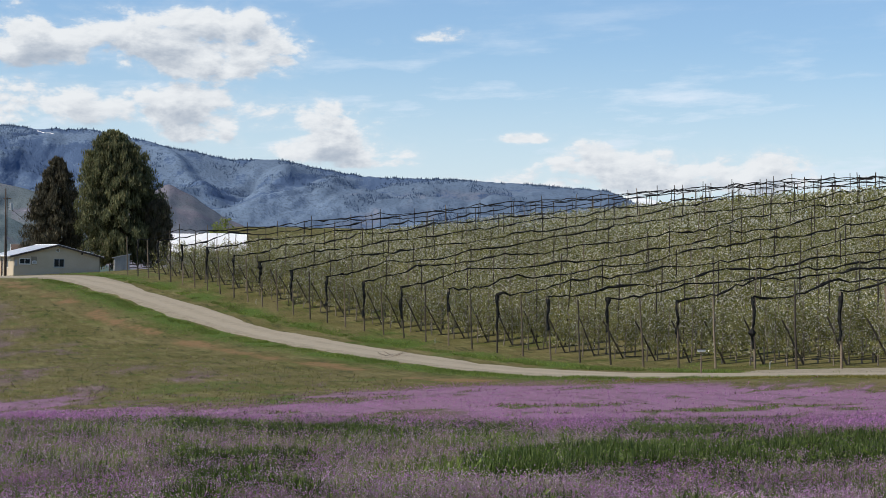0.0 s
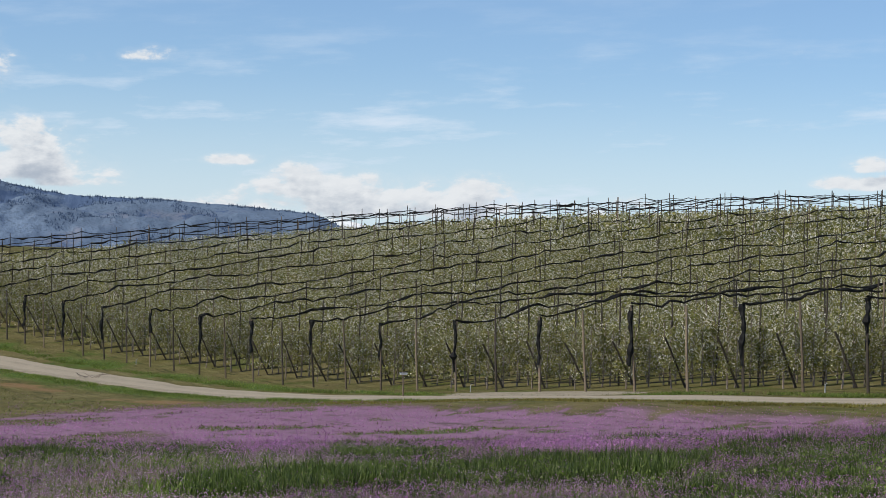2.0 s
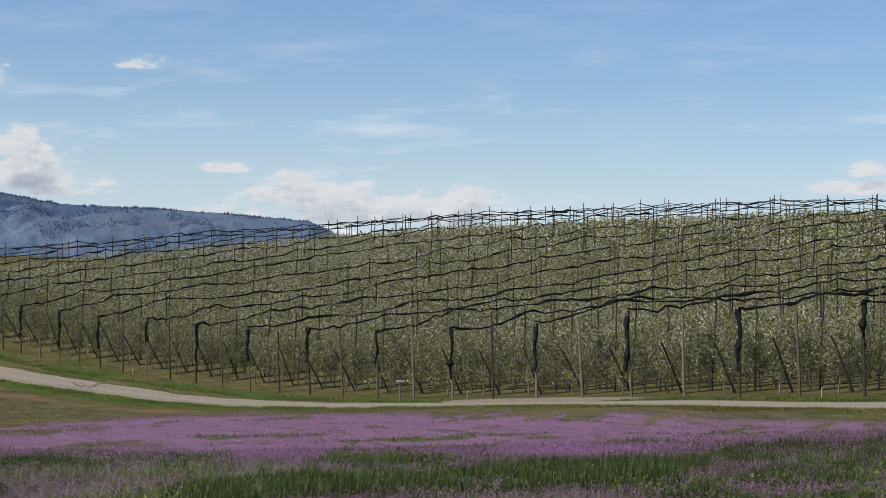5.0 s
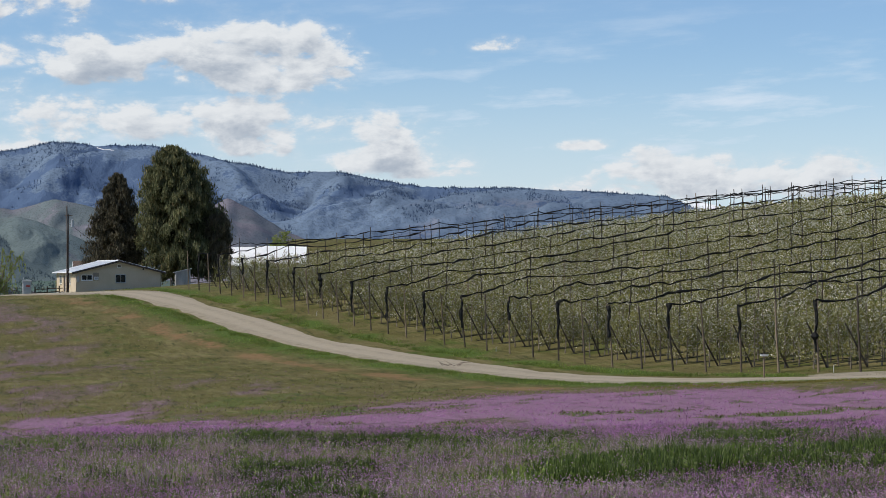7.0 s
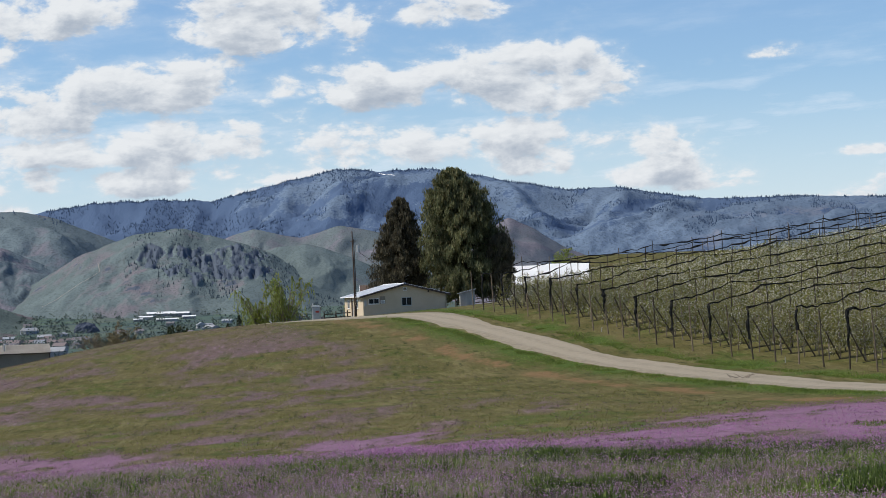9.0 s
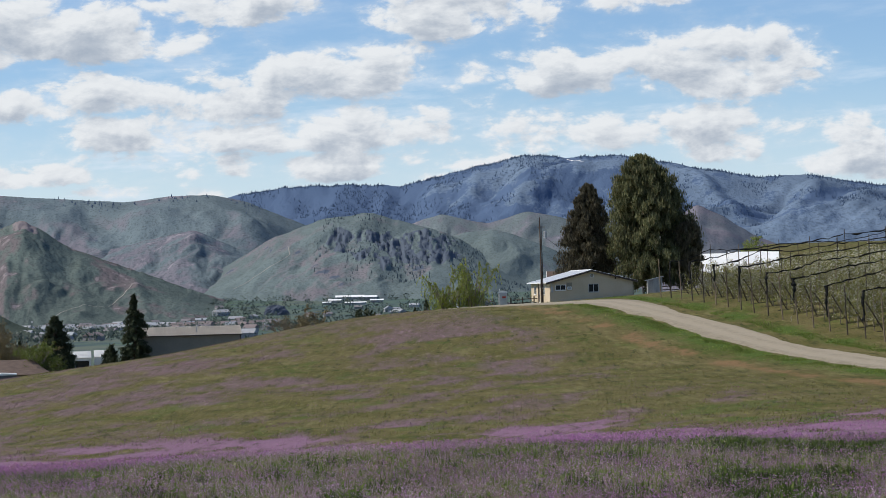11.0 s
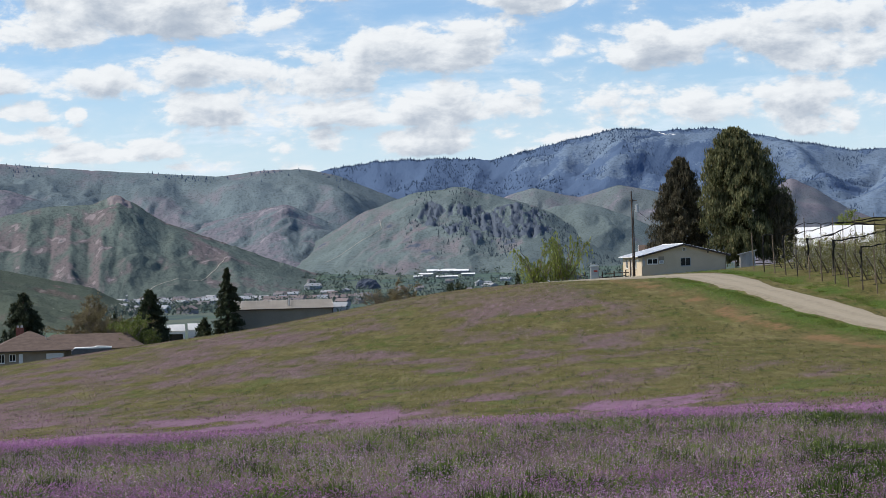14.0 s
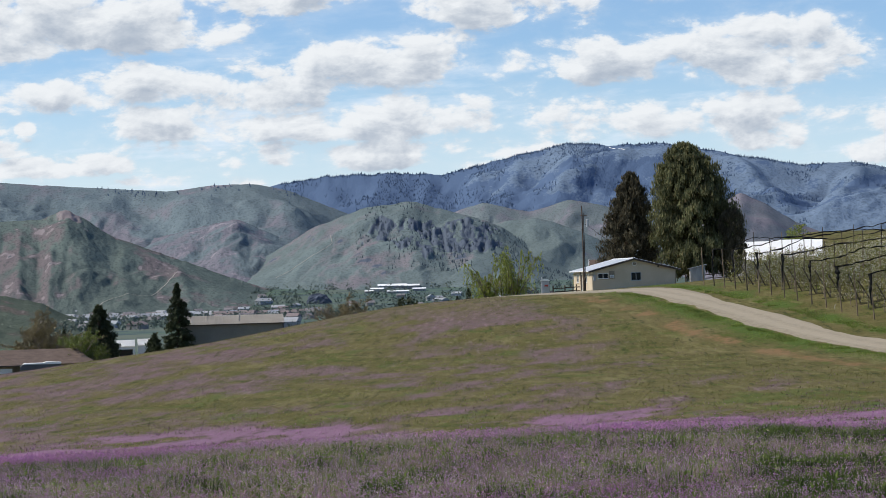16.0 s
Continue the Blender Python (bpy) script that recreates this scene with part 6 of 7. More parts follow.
def build_town():
    rng = np.random.default_rng(12)
    walls = [surface("town_wall", c, tuple(k * 1.15 for k in c), 6.0, 0.8, 0.1) for c in ((0.30, 0.30, 0.31), (0.22, 0.22, 0.23), (0.20, 0.23, 0.28))]
    roofs = [surface("town_roof", c, tuple(k * 1.2 for k in c), 6.0, 0.8, 0.1) for c in ((0.16, 0.15, 0.16), (0.26, 0.27, 0.29), (0.27, 0.29, 0.32), (0.17, 0.14, 0.14))]
    made = []
    for q in range(8):
        home = empty("town_house", 0, 0, -500, label=("pale", "brown", "grey-blue")[q % 3] + " house in the valley town", category="house", group="houses of the valley town")
        w, d = 9 + 2 * (q % 3), 8 + (q % 2) * 2
        part("wall", prism(bmesh.new(), [(-w / 2, -1), (w / 2, -1), (w / 2, 3.2), (-w / 2, 3.2)], -d / 2, d / 2), walls[q % 3], home)
        bm = bmesh.new()
        prism(bm, [(-d / 2 - 0.5, 3.1), (d / 2 + 0.5, 3.1), (0, 5.6)], -w / 2 - 0.4, w / 2 + 0.4)
        part("roof", bm, roofs[q % 4], home).matrix_basis = pose(0, 0, 0, 0, 0, 90)
        made.append(home)
    for i in range(210):
        az = radians(rng.uniform(13.5, 30.0))
        r = rng.uniform(1350, 2250)
        if rng.random() < 0.45:
            az, r = radians(rng.uniform(20.5, 29.0)), rng.uniform(1780, 1920)
        x, y = -math.sin(az) * r, math.cos(az) * r
        home = made[i % 8] if i < 8 else copy_thing(made[i % 8], Matrix())
        g = 0.75 + 0.5 * float(rng.random())
        home.matrix_basis = pose(x, y, float(height(x, y)), 0, 0, math.degrees(az) + float(rng.normal(0, 35)))
        home.scale = (g, g, g)
    for j, (az, r, w, deep, tall, label) in enumerate(((18.55, 2330, 34, 16, 4.2, "long white packing warehouse in the valley"), (18.05, 2325, 24, 14, 4.0, "white warehouse end to end with the long one"),
                                                       (19.0, 2290, 16, 12, 2.8, "low white warehouse in the valley"), (17.75, 2280, 15, 10, 2.6, "small pale storage hall in the valley"),
                                                       (18.4, 2250, 26, 9, 2.2, "long low open shed in front of the warehouses"), (19.25, 2260, 10, 8, 2.4, "small white hall beside the warehouses"))):
        a = radians(az)
        x, y = -math.sin(a) * r, math.cos(a) * r
        hall = empty("warehouse", x, y, float(height(x, y)), az + float(rng.normal(0, 5)), label=label, category="warehouse", group="warehouses in the valley")
        part("wall", box(bmesh.new(), -w / 2, w / 2, 0, deep, -2, tall), walls[j % 2], hall)
        part("roof", prism(bmesh.new(), [(-0.4, tall), (deep + 0.4, tall), (deep / 2, tall + 0.14 * deep)], -w / 2 - 0.6, w / 2 + 0.6), ROOF_WHITE, hall).matrix_basis = pose(0, 0, 0, 0, 0, 90)
        for k in range(int(w / 9)):
            part("loading_door", box(bmesh.new(), -w / 2 + 3 + k * 9, -w / 2 + 5.5 + k * 9, -0.15, 0.0, 0, tall * 0.7), roofs[0], hall)
    # a rounded rock at the valley's edge
    a = radians(20.75)
    u, v = np.meshgrid(np.linspace(0, 2 * math.pi, 41), np.linspace(0, 0.5 * math.pi, 14), indexing="ij")
    bulge = 0.75 + 0.5 * layers(np.cos(u) * 3 + 9, np.sin(u) * 3 + v * 3, 1.0, 4, 44, 0.7)
    p = np.stack([np.cos(u) * np.cos(v) * 14 * bulge, np.sin(u) * np.cos(v) * 10 * bulge, np.sin(v) ** 0.8 * 11 * bulge - 1.0], -1)
    i, j = np.meshgrid(np.arange(40), np.arange(13), indexing="ij")
    f = np.stack([i * 14 + j, (i + 1) * 14 + j, (i + 1) * 14 + j + 1, i * 14 + j + 1], -1).reshape(-1, 4)
    knob = new("rock_knob", mesh_from("rock_knob", p.reshape(-1, 3), f, [BUTTE_ROCK], flat=True))
    x, y = -math.sin(a) * 2120, math.cos(a) * 2120
    knob.matrix_basis = pose(x, y, min(float(height(x, y)), -4.0), 0, 0, 20)
    tagged(knob, "dark rounded basalt knob at the hill's foot", "rock")


# rock colours with the valley's bluish haze painted in
BUTTE_ROCK = hill_material("basalt_rock", (0.086, 0.101, 0.134), (0.107, 0.116, 0.144), (0.096, 0.109, 0.141), (0.065, 0.083, 0.116), 40.0, 0.0)


def build_track(name, hill, points, wide, label, mat=None):
    az = np.interp(np.linspace(0, 1, 60), np.linspace(0, 1, len(points)), [p[0] for p in points])
    s = np.interp(np.linspace(0, 1, 60), np.linspace(0, 1, len(points)), [p[1] for p in points])
    c = on_hill(hill, az, s)
    d = np.gradient(c, axis=0)
    d /= np.linalg.norm(d, axis=1)[:, None]
    up = np.array((0, -0.45, 0.9))
    side = np.cross(d, up)
    side /= np.linalg.norm(side, axis=1)[:, None]
    v = np.stack([c - side * wide / 2, c + side * wide / 2], 1) + up * 0.6
    i = np.arange(59)[:, None] * 2
    f = np.concatenate([i, i + 1, i + 3, i + 2], 1)
    if mat is not None:
        tagged(new(name, mesh_from(name, v.reshape(-1, 3), f, [mat])), label, "snow", kind="structure")
        return
    dust = hill_material("pale_track", (0.30, 0.28, 0.26), (0.33, 0.31, 0.29), (0.31, 0.29, 0.27), (0.27, 0.25, 0.24), 40.0, 0.0)
    tagged(new(name, mesh_from(name, v.reshape(-1, 3), f, [dust])), label, "track", kind="structure")


build_far_woods()
build_town()
build_track("track_front_hill", FRONT_HILL, [(27.2, 0.18), (26.4, 0.30), (25.7, 0.34), (25.2, 0.52), (24.9, 0.66)], 0.9, "pale dirt track climbing the green hill")
build_track("track_butte", BUTTE_HILL, [(22.0, 0.42), (21.4, 0.5), (20.6, 0.60), (20.3, 0.66), (20.35, 0.74), (20.6, 0.78)], 0.8, "pale dirt track on the butte's flank")

build_track("snow_streak", MAIN, [(11.98, 0.985), (11.8, 0.962), (11.62, 0.938), (11.5, 0.918)], 2.6, "last snow in a gully of the mountain top", SNOW)


# ---- orchard ----
ROWS_OF_TREES = 46
HALF = PITCH / 2


def post_mesh(name, tall, radius, mat, seed):
    rng = np.random.default_rng(seed)
    s = np.linspace(0, 1, 6)
    pts = np.stack([rng.normal(0, 0.012, 6), rng.normal(0, 0.012, 6), s * tall], 1)
    v, f = tube_arrays(pts, radius * (1.1 - 0.25 * s), 6)
    cap = np.array([[(5 * 6), 5 * 6 + 1, 5 * 6 + 2, 5 * 6 + 3], [5 * 6, 5 * 6 + 3, 5 * 6 + 4, 5 * 6 + 5]])
    return mesh_from(name, v, np.concatenate([f, cap]), [mat])


def net_tube(name, pts, radius, seed, sides=6):
    """A rolled-up net: a lumpy tube."""
    rng = np.random.default_rng(seed)
    lump = radius * (0.5 + 3.6 * layers(np.arange(len(pts)) * 0.55, np.full(len(pts), seed * 3.7), 1.0, 3, seed, 0.8) ** 3)
    v, f = tube_arrays(pts, lump * np.linspace(1.05, 0.62, len(pts)), sides)
    return mesh_from(name, v + rng.normal(0, radius * 0.12, v.shape), f, [NET])


def build_trellis():
    posts = {k: [post_mesh(k, tall, rad, mat, 10 * n + q) for q, mat in enumerate((POST, POST, POST_DARK))]
             for n, (k, tall, rad) in enumerate((("end_post", 4.9, 0.068), ("anchor_post", 3.9, 0.062), ("pole", 6.0, 0.055)))}
    rng = np.random.default_rng(3)
    for k in range(-1, ROWS_OF_TREES):
        start = EDGE0 + EDGE_STEP * (k / 2)
        wrapped = k % 2 == 0
        base = Vector((*start, float(height(*start))))
        row = empty("trellis_row", *base, label="net trellis row of wooden posts" + (" carrying a rolled black net" if wrapped else " with bare wires"),
                    category="trellis", group="trellis rows of the orchard")

        def stand(kind, w, up, lean_out, aside=0.0, bury=0.5):
            p = start + INTO * w + ALONG * aside
            z = float(height(*p))
            me = posts[kind][2 if kind == "anchor_post" or (kind == "pole" and rng.random() < 0.75) else int(rng.integers(3))]
            ob = part(kind, me, None, row)
            axis = Vector((*ALONG, 0))
            tilt = Matrix.Rotation(radians(lean_out), 4, axis) @ Matrix.Rotation(radians(float(rng.normal(0, 1.0))), 4, Vector((*INTO, 0)))
            natural = {"end_post": 4.9, "anchor_post": 3.9, "pole": 6.0}[kind]
            ob.matrix_basis = Matrix.Translation(Vector((*p, z - bury)) - base) @ tilt @ Matrix.Diagonal((1, 1, (up + bury) / natural, 1))
            return Vector((*p, z)) + tilt @ Vector((0, 0, up))

        head = stand("end_post", 0.0, 4.27 + float(rng.normal(0, 0.08)), float(rng.uniform(1.0, 5.0)))
        stand("anchor_post", 3.5, 3.1, 29 + float(rng.normal(0, 3)), 0.25)
        length = 150.0
        w, tips = 5.4 + float(rng.normal(0, 0.3)), []
        while w < (length if wrapped else 92.0):
            tall = (5.5 if wrapped else 4.9) + float(rng.normal(0, 0.12))
            tips.append(stand("pole", w, tall, float(rng.normal(0, 1.2)), float(rng.normal(0, 0.08))))
            w += 8.4 + float(rng.normal(0, 0.4))
        if wrapped:
            knots = [head] + [p - Vector((0, 0, 0.55)) for p in tips]
            line = []
            for a, b in zip(knots[:-1], knots[1:]):
                sag = float(rng.uniform(0.12, 0.42))
                steps = 12
                for s in range(steps):
                    q = s / steps
                    line.append(a.lerp(b, q) - Vector((0, 0, sag * 4 * q * (1 - q))) + Vector((0, 0, float(rng.normal(0, 0.06)))))
            line.append(knots[-1])
            part("rolled_net", net_tube("rolled_net", np.array(line) - np.array(base), 0.058, k + 5), None, row, "rolled-up black hail net sagging between poles")
            drop = float(rng.uniform(2.0, 3.3))
            q = np.linspace(0, 1, 14)[:, None]
            down = np.array(head - base) * (1 - q) + (np.array(head - base) - (0, 0, drop)) * q
            down += np.c_[0.05 * np.sin(q * 9 + k), 0.05 * np.cos(q * 7), 0 * q]
            part("net_wrap", net_tube("net_wrap", down, 0.135 if k % 4 else 0.115, k + 50), None, row, "black net bunched round the end post")
        # drip line low along the row
        s = np.arange(1.0, 60.0, 1.5)
        p = start[None] + INTO[None] * s[:, None]
        z = height(p[:, 0], p[:, 1]) + 0.42 + 0.05 * np.sin(s * 1.3 + k)
        v, f = tube_arrays(np.c_[p, z] - np.array(base), 0.022, 4)
        part("drip_hose", mesh_from("drip_hose", v, f, [HOSE]), None, row)


def tree_arrays(rng, tall, leaves, petals, leaf_size, petal_size):
    """A slender trained apple tree at the origin: wood, leaves and blossom."""
    n = 7
    s = np.linspace(0, 1, n)
    trunk = np.stack([np.cumsum(rng.normal(0, 0.03, n)), np.cumsum(rng.normal(0, 0.03, n)), s * tall * 0.95], 1)
    wood = [tube_arrays(trunk, 0.045 * (1 - 0.75 * s) + 0.006, 5)]
    tips = []
    for _ in range(16):
        h = rng.uniform(0.16, 0.92)
        o = np.array([np.interp(h, s, trunk[:, i]) for i in range(3)])
        a, reach = rng.uniform(0, 2 * np.pi), rng.uniform(0.45, 0.95) * (1.1 - 0.5 * h)
        d = INTO * np.cos(a) * 1.15 + ALONG * np.sin(a) * 0.8
        end = o + np.array((*(d * reach), rng.uniform(0.05, 0.4)))
        wood.append(tube_arrays(np.stack([o, (o + end) / 2 + rng.normal(0, 0.04, 3), end]), (0.016, 0.012, 0.006), 3))
        tips.append((o, end))
    o, e = np.array([t[0] for t in tips]), np.array([t[1] for t in tips])

    def around(count, spread):
        i, q = rng.integers(0, len(tips), count), rng.uniform(0.1, 1.1, count)[:, None]
        return o[i] + (e[i] - o[i]) * q + rng.normal(0, spread, (count, 3))
    return merge(wood), cards(rng, around(leaves, 0.14), rng.uniform(0.6, 1.3, leaves) * leaf_size, sides=3), \
        cards(rng, around(petals, 0.15), rng.uniform(0.6, 1.3, petals) * petal_size, sides=3)


def build_edge_trees():
    kinds = []
    for q in range(7):
        rng = np.random.default_rng(100 + q)
        wood, leaves, petals = tree_arrays(rng, 3.6 + 0.35 * rng.normal(), 500, 340, 0.105, 0.054)
        kinds.append([mesh_from("trunk", *wood, [BARK]), mesh_from("foliage", *leaves, [LEAF]), mesh_from("blossom", *petals, [PETAL])])
    rng = np.random.default_rng(8)
    for k in range(0, ROWS_OF_TREES):
        for w in (2.6, 3.5, 4.4, 5.3, 6.5, 7.6, 8.8):
            p = EDGE0 + EDGE_STEP * (k / 2) + INTO * (w + rng.normal(0, 0.12)) + ALONG * rng.normal(0, 0.08)
            tree = empty("apple_tree", *p, float(height(*p)) - 0.03, float(rng.choice((0, 180)) + rng.normal(0, 8)),
                         label="slender trained apple tree in white blossom, young leaves", category="tree", group="apple trees at the row ends")
            q = int(rng.integers(7))
            g = 0.92 + 0.2 * float(rng.random())
            tree.scale = (g, g, g)
            part("trunk", kinds[q][0], None, tree), part("foliage", kinds[q][1], None, tree), part("blossom", kinds[q][2], None, tree)


def build_row_trees():
    """The rest of each tree row, past counting."""
    for k in range(0, ROWS_OF_TREES):
        rng = np.random.default_rng(500 + k)
        start = EDGE0 + EDGE_STEP * (k / 2)
        length = 135.0
        w_tree = np.arange(9.9, length, 1.15)
        w_tree = w_tree + rng.normal(0, 0.1, len(w_tree))
        p = start[None] + INTO[None] * w_tree[:, None]
        z = height(p[:, 0], p[:, 1])
        tall = 3.35 + rng.normal(0, 0.22, len(w_tree)) + 0.3 * (layers(w_tree, w_tree * 0 + k, 9.0, 2, 6) - 0.5)
        wood = []
        for i in range(len(w_tree)):
            if w_tree[i] < 38:
                wood.append(tube_arrays(np.array([(*p[i], z[i] - 0.05), (p[i, 0] + rng.normal(0, 0.05), p[i, 1] + rng.normal(0, 0.05), z[i] + 1.2),
                                                  (*p[i], z[i] + tall[i] * 0.85)]), (0.05, 0.035, 0.012), 3))
        near = w_tree < 60

        def scatter(per_near, per_far, spread_in, spread_out, low, power):
            count = np.where(near, per_near, per_far)
            i = np.repeat(np.arange(len(w_tree)), count)
            n = len(i)
            h = rng.random(n) ** power
            h = np.where(near[i], low + (1 - low) * h, 0.10 + 0.90 * h)
            width = (1.1 - 0.6 * h)
            a = rng.normal(0, spread_in, n) * (0.6 + 0.4 * width)
            b = rng.normal(0, spread_out, n) * width
            q = p[i] + INTO[None] * a[:, None] + ALONG[None] * b[:, None]
            return np.c_[q, z[i] + tall[i] * h + rng.normal(0, 0.12, n)], near[i]
        c, nr = scatter(112, 40, 0.42, 0.40, 0.07, 0.75)
        lv = cards(rng, c, rng.uniform(0.7, 1.3, len(c)) * np.where(nr, 0.165, 0.29), sides=3)
        c, nr = scatter(172, 62, 0.45, 0.46, 0.14, 0.65)
        pv = cards(rng, c, rng.uniform(0.6, 1.3, len(c)) * np.where(nr, 0.072, 0.130), sides=3)
        row = empty("apple_tree_row", *start, float(height(*start)), label="dense row of trained apple trees in white blossom",
                    category="tree row", group="apple tree rows", kind="stuff")
        off = np.array((*start, float(height(*start))))
        for name, (v, f), mat in (("trunks", merge(wood), BARK), ("foliage", lv, LEAF), ("blossom", pv, PETAL)):
            tagged(part(name, mesh_from(name, v - off, f, [mat]), None, row), kind="stuff")


def build_orchard_details():
    g = float(height(14.5, 107.2))
    box_post = empty("valve_post", 14.5, 107.2, g, label="short post with a small pale valve box on top", category="post")
    part("post", mesh_from("post", *tube_arrays(np.array([(0, 0, -0.2), (0, 0, 1.25)]), 0.05, 6), [POST]), None, box_post)
    lid = part("valve_box", box(bmesh.new(), -0.2, 0.2, -0.14, 0.14, 1.25, 1.34, 0.02), WHITE, box_post)
    part("cover", box(bmesh.new(), -0.22, 0.22, -0.16, 0.16, 1.34, 1.37), GREY_PLASTIC, lid)
    rng = np.random.default_rng(61)
    at = EDGE0 + ALONG * 86 - INTO * 7.6
    wood = []
    for _ in range(7):
        a = rng.uniform(0, 2 * math.pi)
        p = rng.normal(0, 0.5, 2)
        d = np.array((math.cos(a), math.sin(a))) * rng.uniform(0.5, 1.3)
        wood.append(tube_arrays(np.array([(*p, 0.03), (*(p + d * 0.5), 0.12 + 0.2 * rng.random()), (*(p + d), 0.10 + 0.3 * rng.random())]), (0.03, 0.022, 0.01), 4))
    twig = empty("fallen_branch", *at, float(height(*at)) + 0.05, label="dry fallen branch lying on the gravel track", category="branch")
    part("twigs", mesh_from("twigs", *merge(wood), [BARK]), None, twig)
    for k in (9, 19, 30, 37):
        p = EDGE0 + EDGE_STEP * (k / 2 + 0.22) - INTO * float(rng.uniform(-0.4, 0.6))
        riser = empty("water_riser", *p, float(height(*p)), label="low pale irrigation riser at the row end", category="pipe", group="irrigation risers")
        part("pipe", mesh_from("pipe", *tube_arrays(np.array([(0, 0, -0.1), (0, 0, 0.4), (0.1, 0, 0.46)]), 0.025, 6), [GREY_PLASTIC]), None, riser)


build_orchard_details()
build_trellis()
build_edge_trees()
build_row_trees()


# ---- meadow plants ----
def wedge(rng, n, r0, r1, a0=-28.0, a1=34.0, power=2.0):
    """Places on the meadow, thinner the farther away."""
    az = np.radians(rng.uniform(a0, a1, n))
    r = r0 * (r1 / r0) ** rng.random(n) if power == 2.0 else np.sqrt(rng.uniform(r0 ** 2, r1 ** 2, n))
    return -np.sin(az) * r, np.cos(az) * r


def blades(rng, x, y, z, count, tall, wide, lean=0.35):
    n = len(x)
    i = np.repeat(np.arange(n), count)
    m = len(i)
    a = rng.uniform(0, 2 * np.pi, m)
    h = np.broadcast_to(tall, (n,))[i] * rng.uniform(0.55, 1.1, m)
    l = h * np.abs(rng.normal(0, lean, m))
    foot = np.c_[x[i] + rng.normal(0, 0.05, m), y[i] + rng.normal(0, 0.05, m), z[i] - 0.02]
    side = np.c_[-np.sin(a), np.cos(a), np.zeros(m)] * np.broadcast_to(wide, (m,))[:, None] * 0.5
    tip = foot + np.c_[np.cos(a) * l, np.sin(a) * l, h]
    v = np.stack([foot - side, foot + side, tip], 1).reshape(-1, 3)
    return v, np.arange(3 * m).reshape(m, 3), tip


def build_meadow():
    rng = np.random.default_rng(77)
    x, y = wedge(rng, 110000, 24.5, 62)
    bloom, lush, soil = meadow_cover(x, y)
    r = np.hypot(x, y)
    # flowering stalks
    keep = rng.random(len(x)) < np.clip(0.15 + 0.9 * bloom - 0.4 * lush, 0.05, 1) * 0.75
    fx, fy = x[keep], y[keep]
    fz = height(fx, fy)
    v1, f1, tips = blades(rng, fx, fy, fz, 3, 0.22 + 0.07 * rng.random(len(fx)), 0.014, 0.35)
    tagged(new("mustard_stalks", mesh_from("mustard_stalks", v1, f1, [STALK, GREEN_STALK], np.repeat(bloom[keep] > 0.55, 3).astype(int))), "thin grey-green stalks of the flowering weeds", "weeds", kind="stuff")
    heads = np.repeat(tips, 2, axis=0) + rng.normal(0, 0.035, (2 * len(tips), 3))
    pale = (rng.random(len(heads)) < np.repeat(0.62 * (1 - ramp(bloom[keep], 0.35, 0.8)), 6)).astype(int)
    tagged(new("mustard_flowers", mesh_from("mustard_flowers", *cards(rng, heads, rng.uniform(0.013, 0.026, len(heads)), sides=3), [FLOWER, PALE_FLOWER], pale)),
           "small purple mustard flowers massed over the meadow", "flowers", kind="stuff")
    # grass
    # right: more blades, and more of the darker TALL tone, to lower the tone there
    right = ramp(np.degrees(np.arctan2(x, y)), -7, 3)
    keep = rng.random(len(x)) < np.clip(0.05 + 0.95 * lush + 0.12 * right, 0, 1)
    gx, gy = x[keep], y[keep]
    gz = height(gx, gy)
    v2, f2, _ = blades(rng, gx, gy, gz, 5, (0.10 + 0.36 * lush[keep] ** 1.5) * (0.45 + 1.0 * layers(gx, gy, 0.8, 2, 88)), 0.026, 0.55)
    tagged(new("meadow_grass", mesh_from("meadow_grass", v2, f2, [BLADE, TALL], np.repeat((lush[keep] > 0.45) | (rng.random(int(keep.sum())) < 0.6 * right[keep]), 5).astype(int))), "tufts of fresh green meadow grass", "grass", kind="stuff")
    # the dense belt of tall grass
    bx, by = wedge(rng, 46000, 29, 56, -27.0, 8.0)
    bl = meadow_cover(bx, by)[1]
    dense = rng.random(len(bx)) < ramp(bl, 0.5, 0.85)
    bx, by, bl = bx[dense], by[dense], bl[dense]
    v6, f6, _ = blades(rng, bx, by, height(bx, by), 4, (0.22 + 0.26 * layers(bx, by, 0.9, 3, 89)) * bl, 0.034, 0.45)
    tagged(new("tall_grass", mesh_from("tall_grass", v6, f6, [TALL])), "dense belt of tall dark green grass", "grass", kind="stuff")
    # single bright clumps of leaves
    cx, cy = wedge(rng, 420, 27, 49)
    keep = layers(cx, cy, 6.0, 2, 131) > 0.46
    cx, cy = cx[keep], cy[keep]
    i = np.repeat(np.arange(len(cx)), 46)
    wide = (0.10 + 0.32 * rng.random(len(cx)) ** 2)[i]
    tx, ty = cx[i] + rng.normal(0, 1, len(i)) * wide, cy[i] + rng.normal(0, 1, len(i)) * wide * 0.6
    v5, f5, _ = blades(rng, tx, ty, height(tx, ty), 1, (0.15 + 0.45 * wide), 0.034, 0.6)
    tagged(new("meadow_clumps", mesh_from("meadow_clumps", v5, f5, [BLADE])), "bright green clumps of leaves in the meadow", "grass", kind="stuff")
    # low leaves between the stalks
    x, y = wedge(rng, 120000, 24.5, 58)
    _, lush, _ = meadow_cover(x, y)
    keep = rng.random(len(x)) < 0.30 + 0.6 * lush
    x, y, lush = x[keep], y[keep], lush[keep]
    c = np.c_[x, y, height(x, y) + rng.uniform(0.02, 0.16, len(x)) * (1 + 0.9 * lush)]
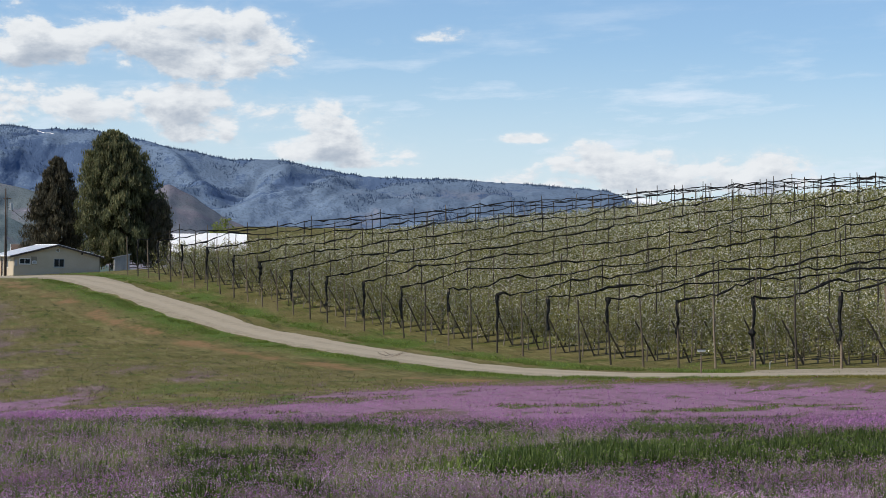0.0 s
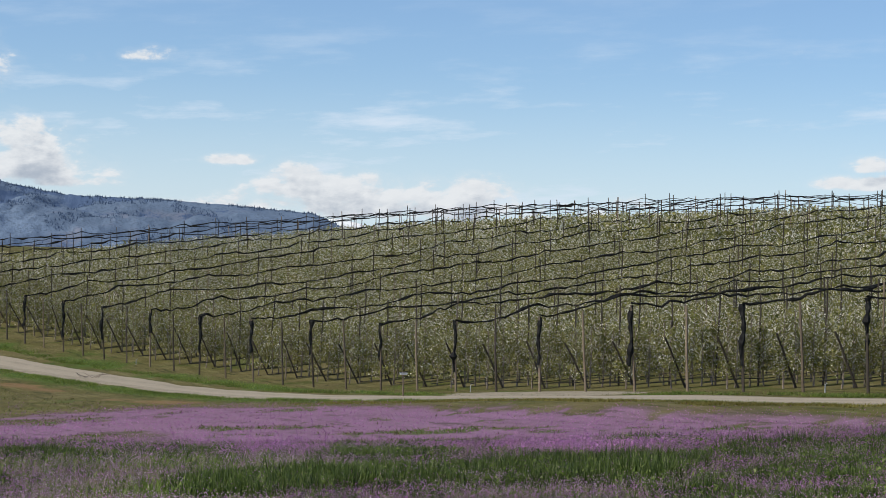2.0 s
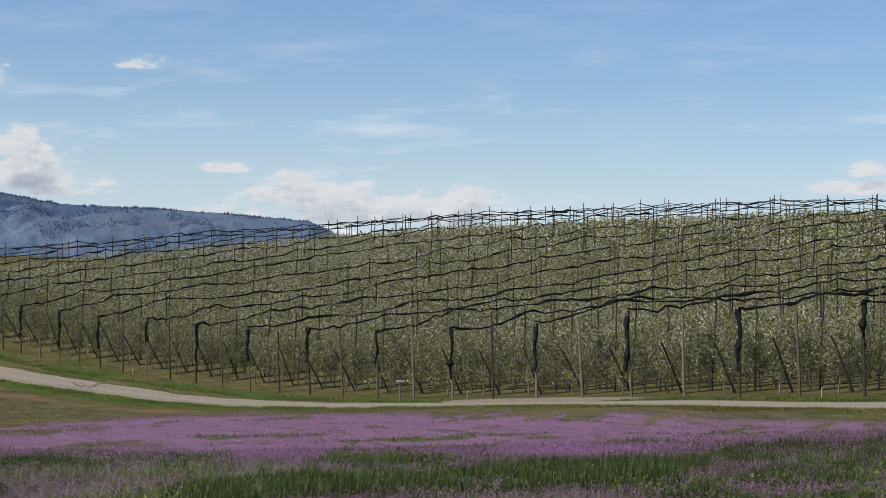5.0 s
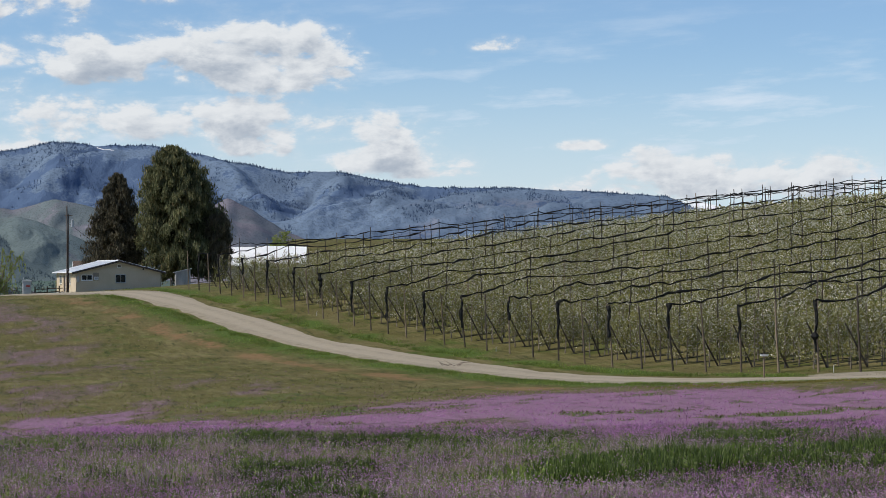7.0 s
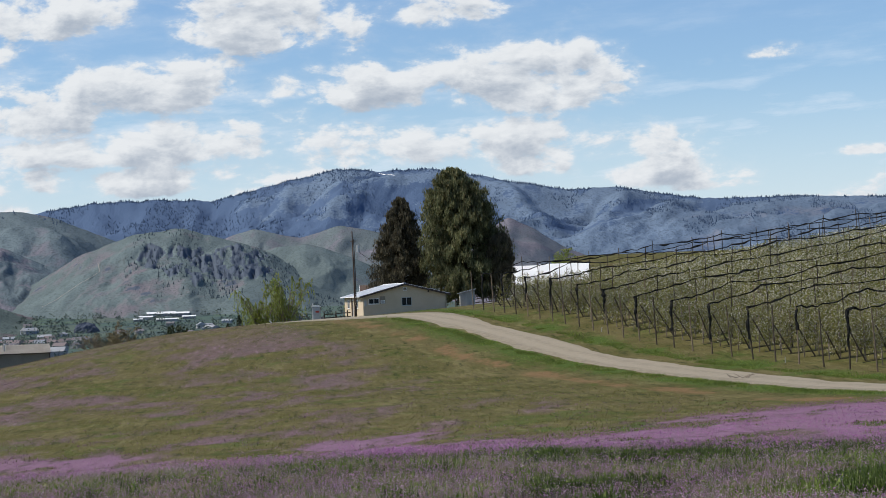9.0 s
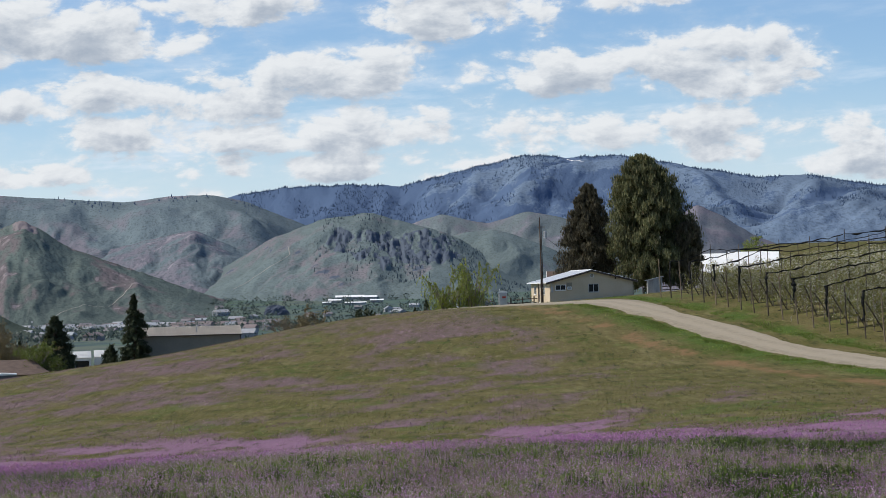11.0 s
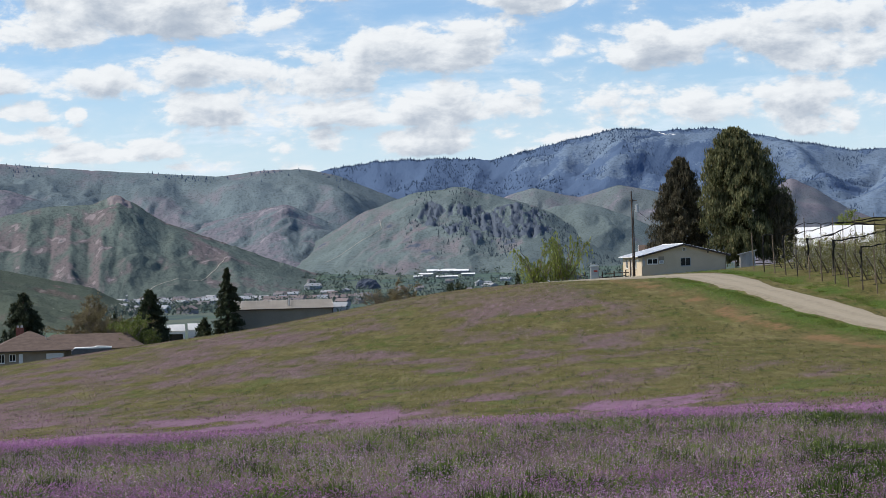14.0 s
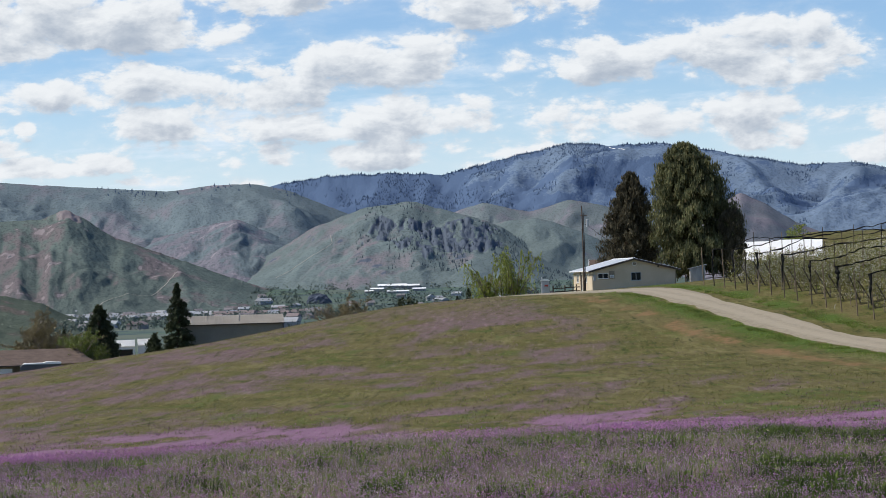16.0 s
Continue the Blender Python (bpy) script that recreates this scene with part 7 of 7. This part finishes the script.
    tagged(new("meadow_leaves", mesh_from("meadow_leaves", *cards(rng, c, rng.uniform(0.025, 0.06, len(c)), 1.7, 0.3, sides=3), [BLADE])), "low green leaves among the flowers", "weeds", kind="stuff")
    # farther bloom and tufts
    x, y = wedge(rng, 165000, 46, 128)
    bloom, lush, soil = meadow_cover(x, y)
    keep = rng.random(len(x)) < np.clip((bloom - 0.3) / 0.7, 0, 1) ** 1.5 * 0.8
    heads = np.c_[x[keep], y[keep], height(x[keep], y[keep]) + rng.uniform(0.1, 0.34, keep.sum())]
    tagged(new("mustard_flowers", mesh_from("mustard_flowers", *cards(rng, heads, rng.uniform(0.030, 0.054, len(heads)), sides=3), [FLOWER])),
           "far drifts of purple mustard flowers", "flowers", kind="stuff")
    x, y = wedge(rng, 150000, 60, 270)
    bloom, lush, soil = meadow_cover(x, y)
    out, along = from_edge(x, y)
    keep = (rng.random(len(x)) < np.clip(0.35 + lush - soil - 1.5 * bloom, 0.0, 1) * (1 - 0.97 * ramp(np.hypot(x, y), 85, 105) * ramp(out, 11, 15))) & ((out > 8.9) | ((out < 3.7) & (out > -3))) & (np.hypot(x, y) < 262)
    v3, f3, _ = blades(rng, x[keep], y[keep], height(x[keep], y[keep]), 2, 0.07 + 0.09 * lush[keep], 0.05, 0.7)
    tagged(new("meadow_grass", mesh_from("meadow_grass", v3, f3, [TURF, VERGE], np.repeat((lush[keep] > 0.38) & (out[keep] < 15.0), 2).astype(int))), "short grass over the hillside and the road verge", "grass", kind="stuff")
    # ragged grass at the track's edges, and a strip of taller yellowing grass beside it
    a, side = rng.uniform(-6, 190, 46000), rng.random(46000)
    o = np.where(side < 0.45, 3.3 - np.abs(rng.normal(0, 0.75, len(a))), 9.5 + np.abs(rng.normal(0, 0.8, len(a))))
    o = o + 1.1 * (layers(a, a * 0, 3.0, 3, 141) - 0.5)
    p = EDGE0[None] + ALONG[None] * a[:, None] - INTO[None] * o[:, None]
    thick = (layers(a, o, 1.6, 3, 143) > 0.44) & ~((np.abs(a - 130) < 9) & (o < 4.5))
    v, f, _ = blades(rng, p[thick, 0], p[thick, 1], height(p[thick, 0], p[thick, 1]), 2, 0.12 + 0.14 * layers(a, o, 2.0, 2, 144)[thick], 0.035, 0.6)
    tagged(new("verge_grass", mesh_from("verge_grass", v, f, [VERGE])), "fresh green grass along the track's edges", "grass", kind="stuff")
    a, o = rng.uniform(112, 196, 30000), rng.uniform(10.2, 16.0, 30000)
    p = EDGE0[None] + ALONG[None] * a[:, None] - INTO[None] * o[:, None]
    thick = layers(a * 0.4, o, 1.5, 3, 145) * ramp(a, 108, 130) * ramp(o, 10.4, 12.0) * (1 - ramp(o, 13.5, 16.0)) > 0.36
    v, f, _ = blades(rng, p[thick, 0], p[thick, 1], height(p[thick, 0], p[thick, 1]), 3, 0.08 + 0.09 * rng.random(int(thick.sum())), 0.04, 0.8)
    tagged(new("yellowing_grass", mesh_from("yellowing_grass", v, f, [STRAW])), "olive-yellow grass between the track and the flowers", "grass", kind="stuff")
    # tufts and seeding stalks all over the hillside
    x, y = wedge(rng, 190000, 74, 262, -4.0, 33.0, 0.0)
    out, _ = from_edge(x, y)
    keep = (out > 17) & (np.hypot(x, y) < 262)
    x, y, out = x[keep], y[keep], out[keep]
    bloom, _, _ = meadow_cover(x, y)
    clump = layers(x, y, 1.7, 3, 121, 0.7)
    keep = (rng.random(len(x)) < ramp(clump, 0.25, 0.65)) & (bloom < 0.75)
    x, y, bloom = x[keep], y[keep], bloom[keep]
    red = rng.random(len(x)) < np.clip(1.5 * bloom - 0.05, 0.06, 0.85)
    for chosen, mat, label in ((red, MAUVE, "mauve seeding stalks over the hillside"), (~red, SWARD, "tufts of spring grass over the hillside")):
        v, f, _ = blades(rng, x[chosen], y[chosen], height(x[chosen], y[chosen]), 1, 0.07 + 0.08 * rng.random(int(chosen.sum())), 0.08, 1.3)
        tagged(new("hillside_grass", mesh_from("hillside_grass", v, f, [mat])), label, "grass", kind="stuff")


build_meadow()
